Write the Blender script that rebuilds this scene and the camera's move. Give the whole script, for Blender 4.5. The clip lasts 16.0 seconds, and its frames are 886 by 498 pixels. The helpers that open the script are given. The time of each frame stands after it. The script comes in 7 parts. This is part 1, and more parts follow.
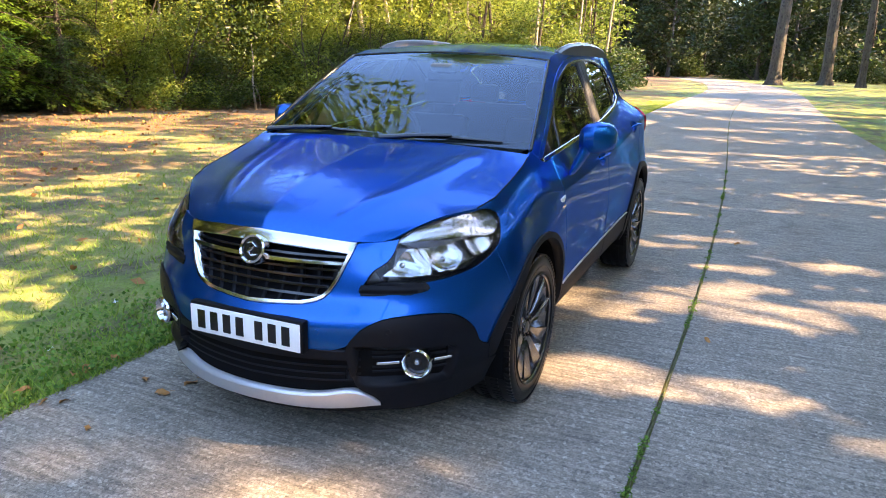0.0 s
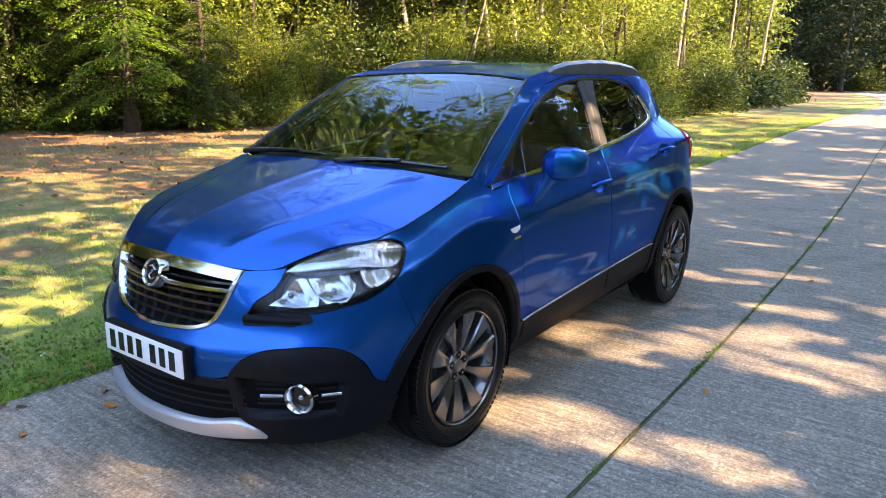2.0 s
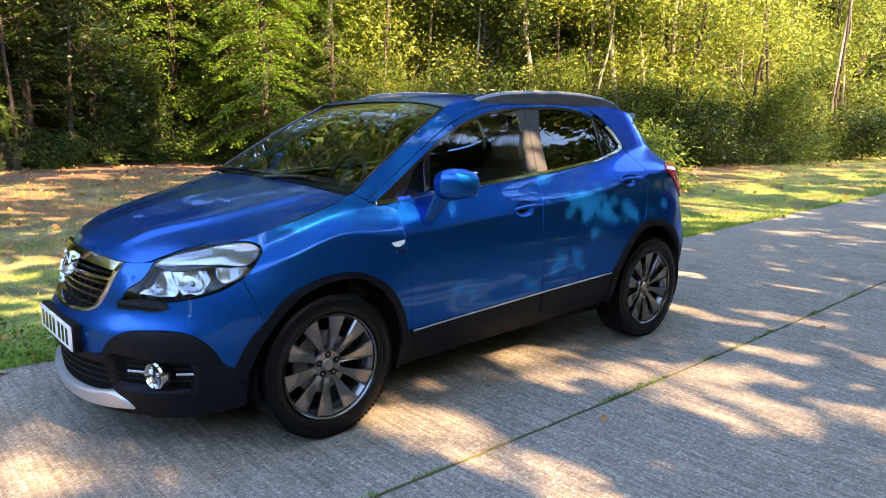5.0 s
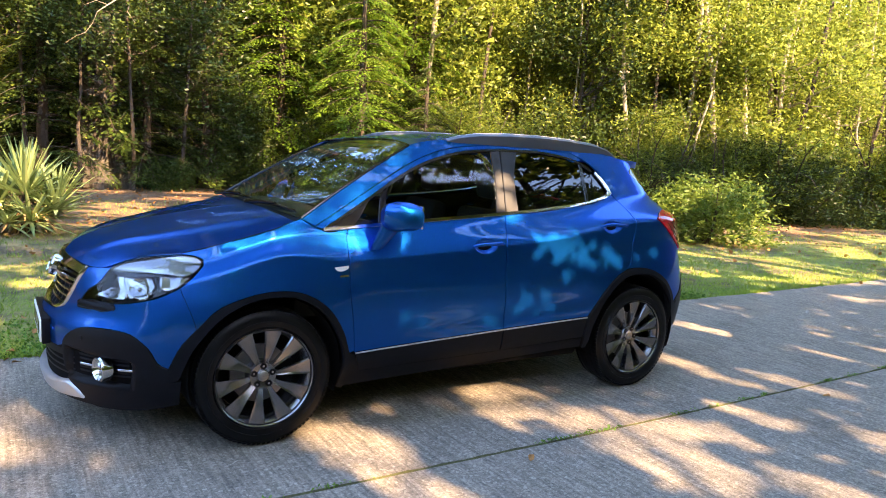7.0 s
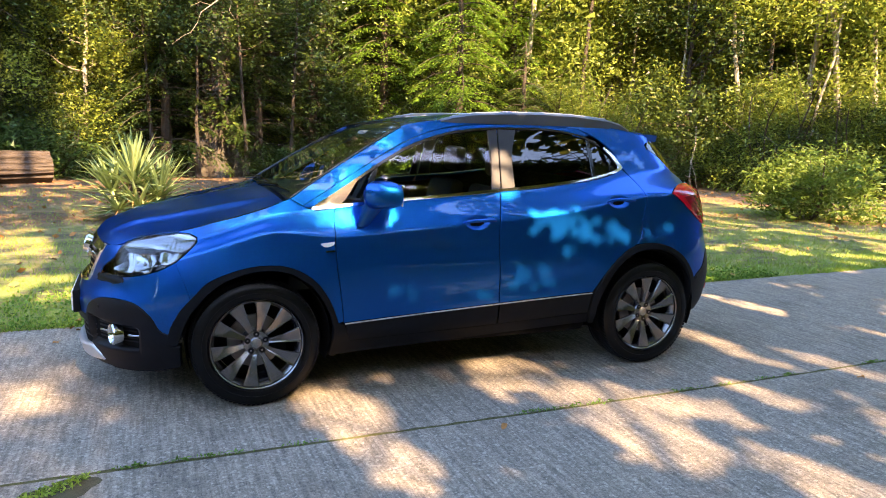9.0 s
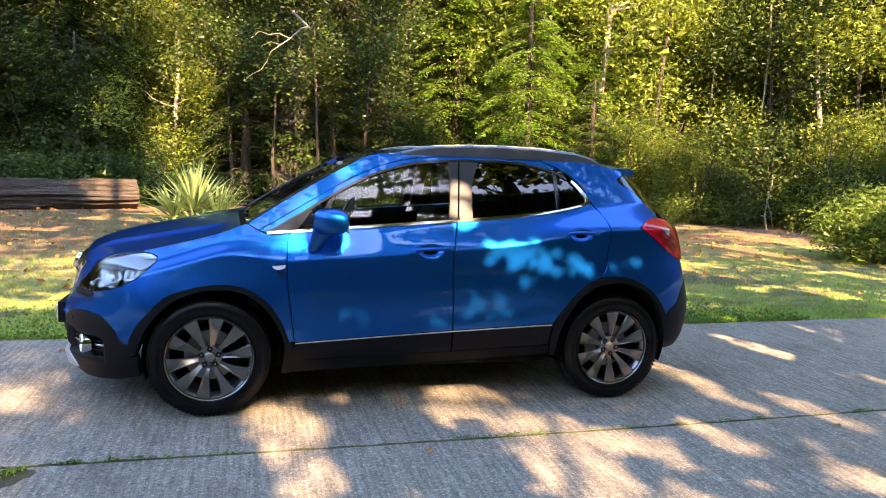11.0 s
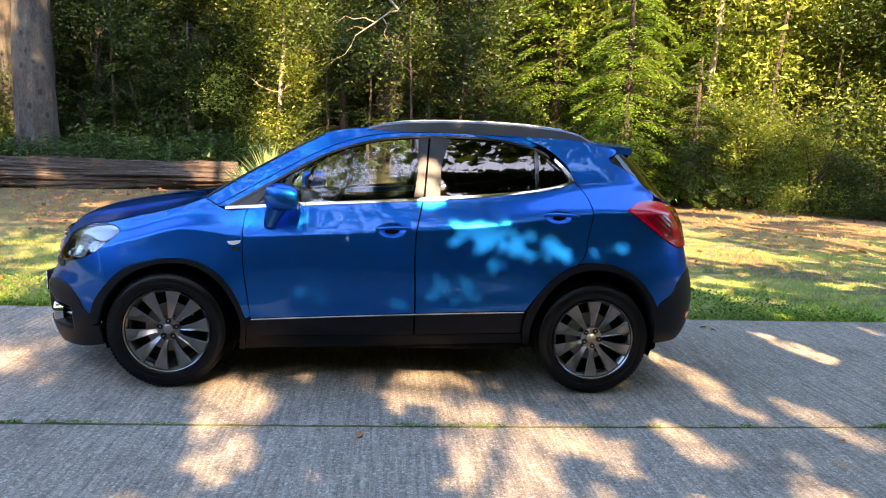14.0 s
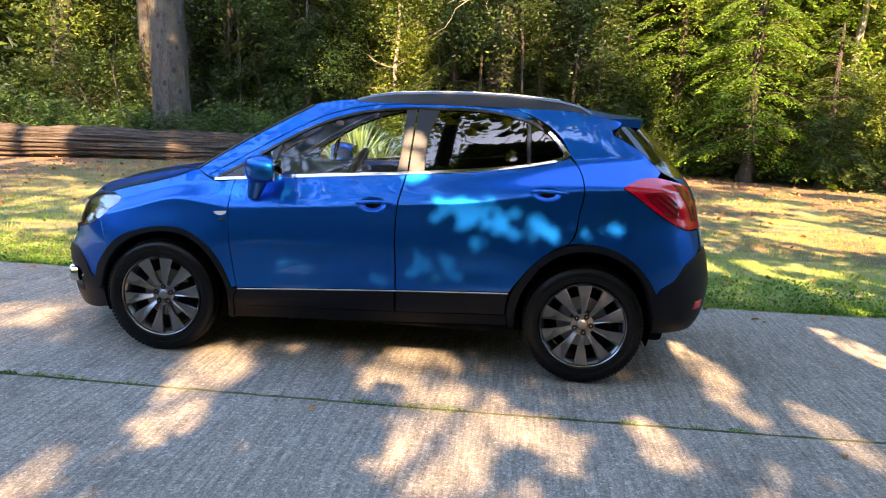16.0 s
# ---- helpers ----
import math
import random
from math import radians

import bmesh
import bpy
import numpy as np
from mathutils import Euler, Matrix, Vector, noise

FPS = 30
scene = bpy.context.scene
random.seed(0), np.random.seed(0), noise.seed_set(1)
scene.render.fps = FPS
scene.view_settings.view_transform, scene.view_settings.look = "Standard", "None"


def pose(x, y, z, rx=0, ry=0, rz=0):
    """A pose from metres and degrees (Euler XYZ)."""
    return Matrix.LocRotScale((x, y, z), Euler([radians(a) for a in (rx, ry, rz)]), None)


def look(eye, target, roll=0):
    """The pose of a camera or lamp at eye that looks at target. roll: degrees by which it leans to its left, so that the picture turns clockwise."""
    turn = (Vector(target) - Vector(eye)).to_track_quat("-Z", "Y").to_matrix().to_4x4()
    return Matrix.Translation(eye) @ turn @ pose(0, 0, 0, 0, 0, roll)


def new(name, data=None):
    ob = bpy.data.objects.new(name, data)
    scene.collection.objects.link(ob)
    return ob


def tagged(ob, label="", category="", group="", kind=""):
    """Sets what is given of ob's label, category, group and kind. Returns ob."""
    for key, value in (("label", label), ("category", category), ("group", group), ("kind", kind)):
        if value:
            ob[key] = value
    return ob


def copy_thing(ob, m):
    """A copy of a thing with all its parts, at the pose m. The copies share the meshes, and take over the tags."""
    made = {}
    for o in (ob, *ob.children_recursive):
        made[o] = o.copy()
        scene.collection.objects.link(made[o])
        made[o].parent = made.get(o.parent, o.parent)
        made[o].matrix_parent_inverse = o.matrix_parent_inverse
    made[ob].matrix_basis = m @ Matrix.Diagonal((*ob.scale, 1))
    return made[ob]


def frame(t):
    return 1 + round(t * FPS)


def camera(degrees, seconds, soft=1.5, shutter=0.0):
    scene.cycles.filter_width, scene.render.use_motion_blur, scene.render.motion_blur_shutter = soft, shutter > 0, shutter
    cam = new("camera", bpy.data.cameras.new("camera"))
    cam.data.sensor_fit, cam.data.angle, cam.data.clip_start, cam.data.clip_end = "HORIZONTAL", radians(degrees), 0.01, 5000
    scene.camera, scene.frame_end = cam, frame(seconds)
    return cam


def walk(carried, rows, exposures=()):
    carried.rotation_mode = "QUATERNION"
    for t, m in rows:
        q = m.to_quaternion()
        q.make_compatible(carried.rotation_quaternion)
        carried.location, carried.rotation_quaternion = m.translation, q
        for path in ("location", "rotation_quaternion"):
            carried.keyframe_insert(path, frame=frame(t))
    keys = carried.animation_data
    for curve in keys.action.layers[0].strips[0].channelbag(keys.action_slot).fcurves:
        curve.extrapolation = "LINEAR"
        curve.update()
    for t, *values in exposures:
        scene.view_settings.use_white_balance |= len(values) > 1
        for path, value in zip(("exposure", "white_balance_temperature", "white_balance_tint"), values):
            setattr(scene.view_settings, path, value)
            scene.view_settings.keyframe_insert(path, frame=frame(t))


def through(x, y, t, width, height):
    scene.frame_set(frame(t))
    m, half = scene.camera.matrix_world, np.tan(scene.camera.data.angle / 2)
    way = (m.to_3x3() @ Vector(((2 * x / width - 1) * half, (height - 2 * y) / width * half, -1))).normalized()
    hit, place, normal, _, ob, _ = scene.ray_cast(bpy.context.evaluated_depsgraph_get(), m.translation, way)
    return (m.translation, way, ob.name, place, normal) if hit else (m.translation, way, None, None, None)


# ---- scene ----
cam = camera(62.9, 16.0, soft=1.0)
PATH = [
    (0, (-3.012, -1.761, 1.525), (-1.247, -0.969, 1.017), 1.6),
    (0.5, (-2.786, -1.853, 1.554), (-1.074, -0.949, 1.052), 1.6),
    (1, (-2.671, -2.137, 1.566), (-1.016, -1.126, 1.076), 1.3),
    (1.5, (-2.554, -2.362, 1.563), (-0.942, -1.281, 1.079), 0.5),
    (2, (-2.375, -2.491, 1.561), (-0.808, -1.341, 1.089), 0.8),
    (2.5, (-2.237, -2.605, 1.586), (-0.727, -1.382, 1.112), 1.4),
    (3, (-2.177, -2.869, 1.577), (-0.689, -1.616, 1.113), 1.8),
    (3.2, (-2.151, -2.963, 1.571), (-0.669, -1.702, 1.11), 1.8),
    (5.3, (-1.666, -3.723, 1.503), (-0.411, -2.206, 1.154), 0.9),
    (5.5, (-1.638, -3.814, 1.512), (-0.409, -2.273, 1.177), 0.9),
    (6, (-1.47, -3.954, 1.485), (-0.323, -2.344, 1.183), 2.0),
    (6.5, (-1.24, -4.046, 1.504), (-0.149, -2.393, 1.228), 3.4),
    (7, (-1.138, -4.238, 1.511), (-0.08, -2.562, 1.244), 3.7),
    (7.5, (-1.071, -4.51, 1.535), (-0.038, -2.824, 1.236), 3.0),
    (8, (-0.937, -4.624, 1.525), (0.086, -2.931, 1.226), 1.8),
    (8.5, (-0.697, -4.667, 1.52), (0.23, -2.922, 1.212), 1.7),
    (9, (-0.516, -4.735, 1.535), (0.232, -2.91, 1.204), 1.7),
    (9.5, (-0.358, -4.938, 1.537), (0.279, -3.069, 1.216), 1.9),
    (9.7, (-0.273, -5.038, 1.554), (0.337, -3.159, 1.242), 1.5),
    (11.8, (0.461, -5.197, 1.523), (0.86, -3.251, 1.29), 3.3),
    (12, (0.502, -5.221, 1.514), (0.851, -3.268, 1.263), 3.0),
    (12.5, (0.644, -5.218, 1.505), (0.909, -3.256, 1.226), 2.4),
    (13, (0.834, -5.112, 1.503), (1.074, -3.145, 1.235), 3.3),
    (13.5, (0.996, -5.063, 1.514), (1.205, -3.092, 1.247), 3.2),
    (14, (1.243, -5.113, 1.519), (1.411, -3.142, 1.223), 2.5),
    (14.5, (1.448, -5.108, 1.515), (1.578, -3.14, 1.181), 2.7),
    (15, (1.674, -5.006, 1.513), (1.765, -3.041, 1.153), 3.2),
    (15.5, (1.908, -4.922, 1.523), (1.892, -2.957, 1.154), 2.6),
    (16, (2.164, -4.959, 1.536), (1.955, -3.006, 1.159), 2.4),
]
walk(cam, [(t, look(eye, target, roll)) for t, eye, target, roll in PATH], exposures=[(0, 3.8, 7120, 19), (1.5, 3.72, 7120, 19), (4, 3.7, 7120, 19), (6, 3.85, 7120, 19), (16, 3.85, 7120, 19)])

# ---- light ----
SUN_AZ, SUN_EL = radians(-80), radians(38)      # the sun stands over the trees behind the camera
sun_dir = Vector((math.cos(SUN_EL) * math.cos(SUN_AZ), math.cos(SUN_EL) * math.sin(SUN_AZ), math.sin(SUN_EL)))
world = bpy.data.worlds.new("world")
scene.world = world
world.use_nodes = True
wn = world.node_tree
sky = wn.nodes.new("ShaderNodeTexSky")
sky.sky_type, sky.sun_disc = 'NISHITA', False
sky.sun_elevation, sky.sun_rotation = SUN_EL, math.pi / 2 - SUN_AZ
sky.air_density, sky.dust_density, sky.ozone_density = 1.0, 0.35, 3.5
wn.links.new(sky.outputs[0], wn.nodes["Background"].inputs[0])
wn.nodes["Background"].inputs[1].default_value = 0.125
sun = new("sun", bpy.data.lights.new("sun", 'SUN'))
sun.data.energy, sun.data.angle, sun.data.color = 2.62, radians(0.5), (1.0, 0.75, 0.46)
sun.matrix_world = look(sun_dir * 60, (0, 0, 0))


# ---- materials ----
def mat(name, build):
    m = bpy.data.materials.new(name)
    m.use_nodes = True
    nt = m.node_tree
    build(nt, nt.nodes["Principled BSDF"])
    return m


def node(nt, kind, **values):
    n = nt.nodes.new("ShaderNode" + kind)
    for k, v in values.items():
        sock = k.replace("_", " ")
        if sock in n.inputs:
            n.inputs[sock].default_value = v
        else:
            setattr(n, k, v)
    return n


def noise_tex(nt, scale, detail=4.0, rough=0.55, coords="Object", stretch=None):
    tc = node(nt, "TexCoord")
    src = tc.outputs[coords]
    if stretch:
        mp = node(nt, "Mapping")
        mp.inputs["Scale"].default_value = stretch
        nt.links.new(src, mp.inputs[0])
        src = mp.outputs[0]
    n = node(nt, "TexNoise", Scale=scale, Detail=detail, Roughness=rough)
    nt.links.new(src, n.inputs["Vector"])
    return n.outputs["Fac"]


def ramp(nt, fac, stops):
    r = node(nt, "ValToRGB")
    el = r.color_ramp.elements
    while len(el) < len(stops):
        el.new(0.5)
    for e, (p, c) in zip(el, stops):
        e.position, e.color = p, (*c, 1) if len(c) == 3 else c
    nt.links.new(fac, r.inputs[0])
    return r.outputs[0]


def mix(nt, fac, a, b, blend='MIX'):
    m = node(nt, "Mix", data_type='RGBA', blend_type=blend)
    for sock, v in ((m.inputs[0], fac), (m.inputs[6], a), (m.inputs[7], b)):
        if isinstance(v, bpy.types.NodeSocket):
            nt.links.new(v, sock)
        elif isinstance(v, (int, float)):
            sock.default_value = v
        else:
            sock.default_value = (*v, 1)
    return m.outputs[2]


def bump(nt, p, height, strength, distance):
    b = node(nt, "Bump", Strength=strength, Distance=distance)
    nt.links.new(height, b.inputs["Height"])
    nt.links.new(b.outputs[0], p.inputs["Normal"])


def plain(name, color, rough=0.5, metal=0.0, vary=0.12, scale=8.0, relief=0.0, coat=0.0, shine=0.5):
    """A colour with mottling at two scales and, if asked, fine relief."""
    def build(nt, p):
        a = noise_tex(nt, scale, 5)
        b = noise_tex(nt, scale * 14, 3)
        dark = tuple(c * (1 - vary) for c in color)
        lite = tuple(min(1, c * (1 + vary)) for c in color)
        c1 = ramp(nt, a, [(0.3, dark), (0.7, lite)])
        c2 = mix(nt, 0.35, c1, ramp(nt, b, [(0.35, dark), (0.65, lite)]))
        nt.links.new(c2, p.inputs["Base Color"])
        p.inputs["Roughness"].default_value, p.inputs["Metallic"].default_value = rough, metal
        p.inputs["Coat Weight"].default_value = coat
        p.inputs["Specular IOR Level"].default_value = shine
        if relief:
            bump(nt, p, b, 0.6, relief)
    return mat(name, build)


def leaf_mat(name, dark, lite, yellow, rough=0.45, through=0.35):
    """Leaves: each one its own tint, with light shining through."""
    def build(nt, p):
        geo = node(nt, "NewGeometry")
        big = noise_tex(nt, 0.5, 3)
        deep = tuple(v * 0.55 for v in dark)
        c = ramp(nt, geo.outputs["Random Per Island"], [(0.0, deep), (0.3, dark), (0.6, lite), (0.88, lite), (1.0, yellow)])
        c = mix(nt, 0.35, c, ramp(nt, big, [(0.35, dark), (0.65, lite)]))
        nt.links.new(c, p.inputs["Base Color"])
        p.inputs["Roughness"].default_value = rough
        p.inputs["Specular IOR Level"].default_value = 0.24
        tr = node(nt, "BsdfTranslucent")
        nt.links.new(c, tr.inputs[0])
        ms = node(nt, "MixShader", Fac=through)
        nt.links.new(p.outputs[0], ms.inputs[1])
        nt.links.new(tr.outputs[0], ms.inputs[2])
        nt.links.new(ms.outputs[0], nt.nodes["Material Output"].inputs[0])
    return mat(name, build)


def ground_build(nt, p):
    tc = node(nt, "TexCoord")
    big = noise_tex(nt, 0.35, 6, 0.6)
    mid = noise_tex(nt, 1.6, 6, 0.65)
    fine = noise_tex(nt, 45, 3, 0.7)
    grass = ramp(nt, mid, [(0.28, (0.10, 0.160, 0.024)), (0.46, (0.20, 0.275, 0.042)), (0.58, (0.26, 0.275, 0.062)), (0.72, (0.36, 0.29, 0.11))])
    tan = ramp(nt, mid, [(0.28, (0.115, 0.12, 0.03)), (0.44, (0.19, 0.20, 0.048)), (0.58, (0.33, 0.26, 0.105)), (0.72, (0.44, 0.31, 0.15))])
    litter = ramp(nt, noise_tex(nt, 9, 5, 0.7), [(0.3, (0.09, 0.042, 0.018)), (0.6, (0.27, 0.140, 0.058)), (0.75, (0.42, 0.27, 0.13))])
    sep = node(nt, "SeparateXYZ")
    nt.links.new(tc.outputs["Object"], sep.inputs[0])
    far = node(nt, "MapRange")
    far.inputs["From Min"].default_value, far.inputs["From Max"].default_value = 3.0, 13.0
    far.inputs["To Min"].default_value, far.inputs["To Max"].default_value = -0.06, 0.24
    nt.links.new(sep.outputs[1], far.inputs["Value"])
    add = node(nt, "Math", operation='ADD')
    nt.links.new(big, add.inputs[0])
    nt.links.new(far.outputs[0], add.inputs[1])
    lush = node(nt, "MapRange")
    lush.inputs["From Min"].default_value, lush.inputs["From Max"].default_value = 1.4, 4.6
    nt.links.new(sep.outputs[1], lush.inputs["Value"])
    away = node(nt, "MapRange")
    away.inputs["From Min"].default_value, away.inputs["From Max"].default_value = 5.0, 10.0
    away.inputs["To Min"].default_value, away.inputs["To Max"].default_value = 1.0, 0.35
    nt.links.new(sep.outputs[0], away.inputs["Value"])
    dry = node(nt, "Math", operation='MULTIPLY')
    nt.links.new(lush.outputs[0], dry.inputs[0])
    nt.links.new(away.outputs[0], dry.inputs[1])
    grass = mix(nt, dry.outputs[0], grass, tan)
    w = ramp(nt, add.outputs[0], [(0.48, (0, 0, 0)), (0.62, (1, 1, 1))])
    c = mix(nt, w, grass, litter)
    bare = noise_tex(nt, 0.9, 6, 0.7, stretch=(0.55, 1.3, 1))
    soil = ramp(nt, noise_tex(nt, 14, 5, 0.7), [(0.35, (0.055, 0.045, 0.022)), (0.65, (0.19, 0.145, 0.085))])
    c = mix(nt, ramp(nt, bare, [(0.50, (0, 0, 0)), (0.58, (0.85, 0.85, 0.85))]), c, soil)
    c = mix(nt, 0.5, c, ramp(nt, fine, [(0.3, (0.25, 0.25, 0.25)), (0.7, (1, 1, 1))]), 'MULTIPLY')
    nt.links.new(c, p.inputs["Base Color"])
    p.inputs["Roughness"].default_value = 0.95
    bump(nt, p, fine, 0.9, 0.03)


def concrete_build(nt, p):
    """Grey concrete with tined grooves across the lane, fine stones in the worn face and dark stains."""
    big = noise_tex(nt, 0.7, 5, 0.6)
    mid = noise_tex(nt, 4, 6, 0.65)
    brush = noise_tex(nt, 5, 6, 0.72, stretch=(8, 0.5, 1))
    tc = node(nt, "TexCoord")
    stones, chips = [], []
    for scale, store in ((75.0, stones), (170.0, chips)):
        v = node(nt, "TexVoronoi", Scale=scale)
        nt.links.new(tc.outputs["Object"], v.inputs["Vector"])
        sep = node(nt, "SeparateColor")
        nt.links.new(v.outputs["Color"], sep.inputs[0])
        store += [sep.outputs[0], v.outputs["Distance"]]
    c = ramp(nt, big, [(0.3, (0.185, 0.158, 0.130)), (0.7, (0.275, 0.238, 0.198))])
    c = mix(nt, 0.4, c, ramp(nt, mid, [(0.36, (0.125, 0.106, 0.088)), (0.64, (0.325, 0.284, 0.238))]))
    c = mix(nt, 0.55, c, ramp(nt, stones[0], [(0.0, (0.05, 0.042, 0.033)), (0.40, (0.205, 0.172, 0.133)), (0.84, (0.30, 0.260, 0.210)), (1.0, (0.62, 0.56, 0.48))]))
    c = mix(nt, 0.4, c, ramp(nt, brush, [(0.40, (0.085, 0.073, 0.061)), (0.60, (0.37, 0.322, 0.27))]))
    c = mix(nt, 0.5, c, ramp(nt, chips[0], [(0.0, (0.32, 0.32, 0.32)), (0.5, (1, 1, 1)), (1.0, (1.45, 1.45, 1.45))]), 'MULTIPLY')
    c = mix(nt, 1.0, c, (1.0, 0.99, 0.93), 'MULTIPLY')
    stain = noise_tex(nt, 1.3, 7, 0.75)
    c = mix(nt, 0.8, c, ramp(nt, stain, [(0.30, (0.42, 0.41, 0.40)), (0.46, (1, 1, 1))]), 'MULTIPLY')
    spots = noise_tex(nt, 9, 4, 0.6)
    c = mix(nt, 0.7, c, ramp(nt, spots, [(0.27, (0.35, 0.34, 0.33)), (0.34, (1, 1, 1))]), 'MULTIPLY')
    nt.links.new(c, p.inputs["Base Color"])
    p.inputs["Roughness"].default_value = 0.85
    bump(nt, p, mix(nt, 0.4, brush, stones[0]), 1.0, 0.010)


GROUND = mat("grass_and_litter", ground_build)
CONCRETE = mat("brushed_concrete", concrete_build)
MOSS = plain("moss", (0.085, 0.085, 0.030), 0.95, vary=0.5, scale=30, relief=0.01)
SOIL = plain("mossy_soil", (0.062, 0.055, 0.026), 0.95, vary=0.6, scale=14, relief=0.012)
BARK = plain("bark", (0.055, 0.040, 0.028), 0.9, vary=0.5, scale=6, relief=0.05)


def bark_build(nt, p):
    """Grey brown bark: upright ridges, lichen patches and dark round knots."""
    ridge = noise_tex(nt, 7.0, 7, 0.7, stretch=(1.0, 1.0, 0.16))
    patch = noise_tex(nt, 1.6, 5, 0.65)
    grain = noise_tex(nt, 26.0, 5, 0.7, stretch=(1.0, 1.0, 0.4))
    c = ramp(nt, ridge, [(0.34, (0.014, 0.010, 0.008)), (0.52, (0.058, 0.045, 0.031)), (0.70, (0.115, 0.092, 0.066))])
    c = mix(nt, 0.45, c, ramp(nt, grain, [(0.35, (0.018, 0.014, 0.011)), (0.65, (0.105, 0.083, 0.06))]))
    c = mix(nt, ramp(nt, patch, [(0.50, (0, 0, 0)), (0.64, (0.6, 0.6, 0.6))]), c, (0.085, 0.080, 0.052))
    tc = node(nt, "TexCoord")
    mp = node(nt, "Mapping")
    mp.inputs["Scale"].default_value = (1.0, 1.0, 0.75)
    nt.links.new(tc.outputs["Object"], mp.inputs[0])
    knot = node(nt, "TexVoronoi", Scale=3.6)
    nt.links.new(mp.outputs[0], knot.inputs["Vector"])
    c = mix(nt, ramp(nt, knot.outputs["Distance"], [(0.20, (0.9, 0.9, 0.9)), (0.29, (0, 0, 0))]), c, (0.018, 0.013, 0.010))
    nt.links.new(c, p.inputs["Base Color"])
    p.inputs["Roughness"].default_value = 0.92
    bump(nt, p, mix(nt, 0.3, ridge, grain), 1.0, 0.06)


OLDBARK = mat("ridged_bark", bark_build)
DEADWOOD = plain("dead_wood", (0.21, 0.17, 0.125), 0.85, vary=0.4, scale=9, relief=0.01)
BIRCH = plain("pale_bark", (0.29, 0.245, 0.18), 0.85, vary=0.35, scale=9, relief=0.01)


def log_build(nt, p):
    grain = noise_tex(nt, 5.0, 8, 0.7, stretch=(0.35, 0.9, 4.0))
    fine = noise_tex(nt, 30.0, 5, 0.7, stretch=(0.3, 0.5, 2.5))
    c = mix(nt, 0.4, ramp(nt, grain, [(0.35, (0.008, 0.005, 0.004)), (0.5, (0.060, 0.042, 0.028)), (0.7, (0.16, 0.118, 0.08))]), ramp(nt, fine, [(0.35, (0.02, 0.013, 0.009)), (0.65, (0.16, 0.115, 0.08))]))
    nt.links.new(c, p.inputs["Base Color"])
    p.inputs["Roughness"].default_value = 0.92
    bump(nt, p, grain, 1.0, 0.12)


LOGWOOD = mat("weathered_log", log_build)
CUTWOOD = plain("cut_wood", (0.5, 0.36, 0.2), 0.85, vary=0.2, scale=12)
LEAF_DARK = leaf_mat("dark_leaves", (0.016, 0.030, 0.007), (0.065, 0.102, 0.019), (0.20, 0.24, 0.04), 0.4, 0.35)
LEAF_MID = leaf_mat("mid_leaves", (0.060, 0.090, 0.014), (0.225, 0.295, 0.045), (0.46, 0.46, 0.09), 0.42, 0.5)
# yellowing leaves, their colour brightened as if in sun
LEAF_LIT = leaf_mat("sunlit_yellow_leaves", (0.11, 0.145, 0.020), (0.37, 0.44, 0.075), (0.58, 0.57, 0.15), 0.42, 0.6)
# a darker copy of the leaves, with the far bend's shade in its colour
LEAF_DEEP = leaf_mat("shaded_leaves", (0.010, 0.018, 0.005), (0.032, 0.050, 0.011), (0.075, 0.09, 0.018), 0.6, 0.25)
LEAF_RHODO = leaf_mat("rhododendron_leaves", (0.022, 0.048, 0.010), (0.065, 0.118, 0.024), (0.16, 0.22, 0.05), 0.4, 0.35)
LEAF_BRIGHT = leaf_mat("bright_green_leaves", (0.08, 0.13, 0.02), (0.21, 0.29, 0.05), (0.40, 0.43, 0.12), 0.45, 0.5)
LEAF_FIR = leaf_mat("fir_sprays", (0.06, 0.12, 0.012), (0.16, 0.27, 0.025), (0.30, 0.38, 0.04), 0.5, 0.5)


# ---- mesh helpers ----
def link_mesh(name, verts, faces, material, parent=None, label="", smooth=False):
    me = bpy.data.meshes.new(name)
    me.from_pydata([tuple(v) for v in verts], [], faces)
    me.update()
    if smooth:
        me.shade_smooth()
    me.materials.append(material)
    ob = new(name, me)
    if parent:
        ob.parent = parent
    if label:
        ob["label"] = label
    return ob


def part(name, bm, material, parent=None, label="", smooth=True):
    me = bpy.data.meshes.new(name)
    bmesh.ops.recalc_face_normals(bm, faces=bm.faces)
    bm.to_mesh(me)
    bm.free()
    if smooth:
        me.shade_smooth()
        me.set_sharp_from_angle(angle=radians(35))
    me.materials.append(material)
    ob = new(name, me)
    if parent:
        ob.parent = parent
    if label:
        ob["label"] = label
    return ob


def tube_mesh(bm, pts, radii, sides=8, flat=1.0):
    """A round tapered bar along pts, added to bm."""
    rings = []
    for i, (c, r) in enumerate(zip(pts, radii)):
        c = Vector(c)
        d = Vector(pts[min(i + 1, len(pts) - 1)]) - Vector(pts[max(i - 1, 0)])
        d.normalize()
        a = d.cross(Vector((0, 0, 1)) if abs(d.z) < 0.9 else Vector((1, 0, 0))).normalized()
        b = d.cross(a)
        rings.append([bm.verts.new(c + r * (a * math.cos(k * math.tau / sides) + b * flat * math.sin(k * math.tau / sides))) for k in range(sides)])
    for p, q in zip(rings, rings[1:]):
        for k in range(sides):
            bm.faces.new((p[k], p[(k + 1) % sides], q[(k + 1) % sides], q[k]))
    bm.faces.new(rings[0][::-1])
    bm.faces.new(rings[-1])


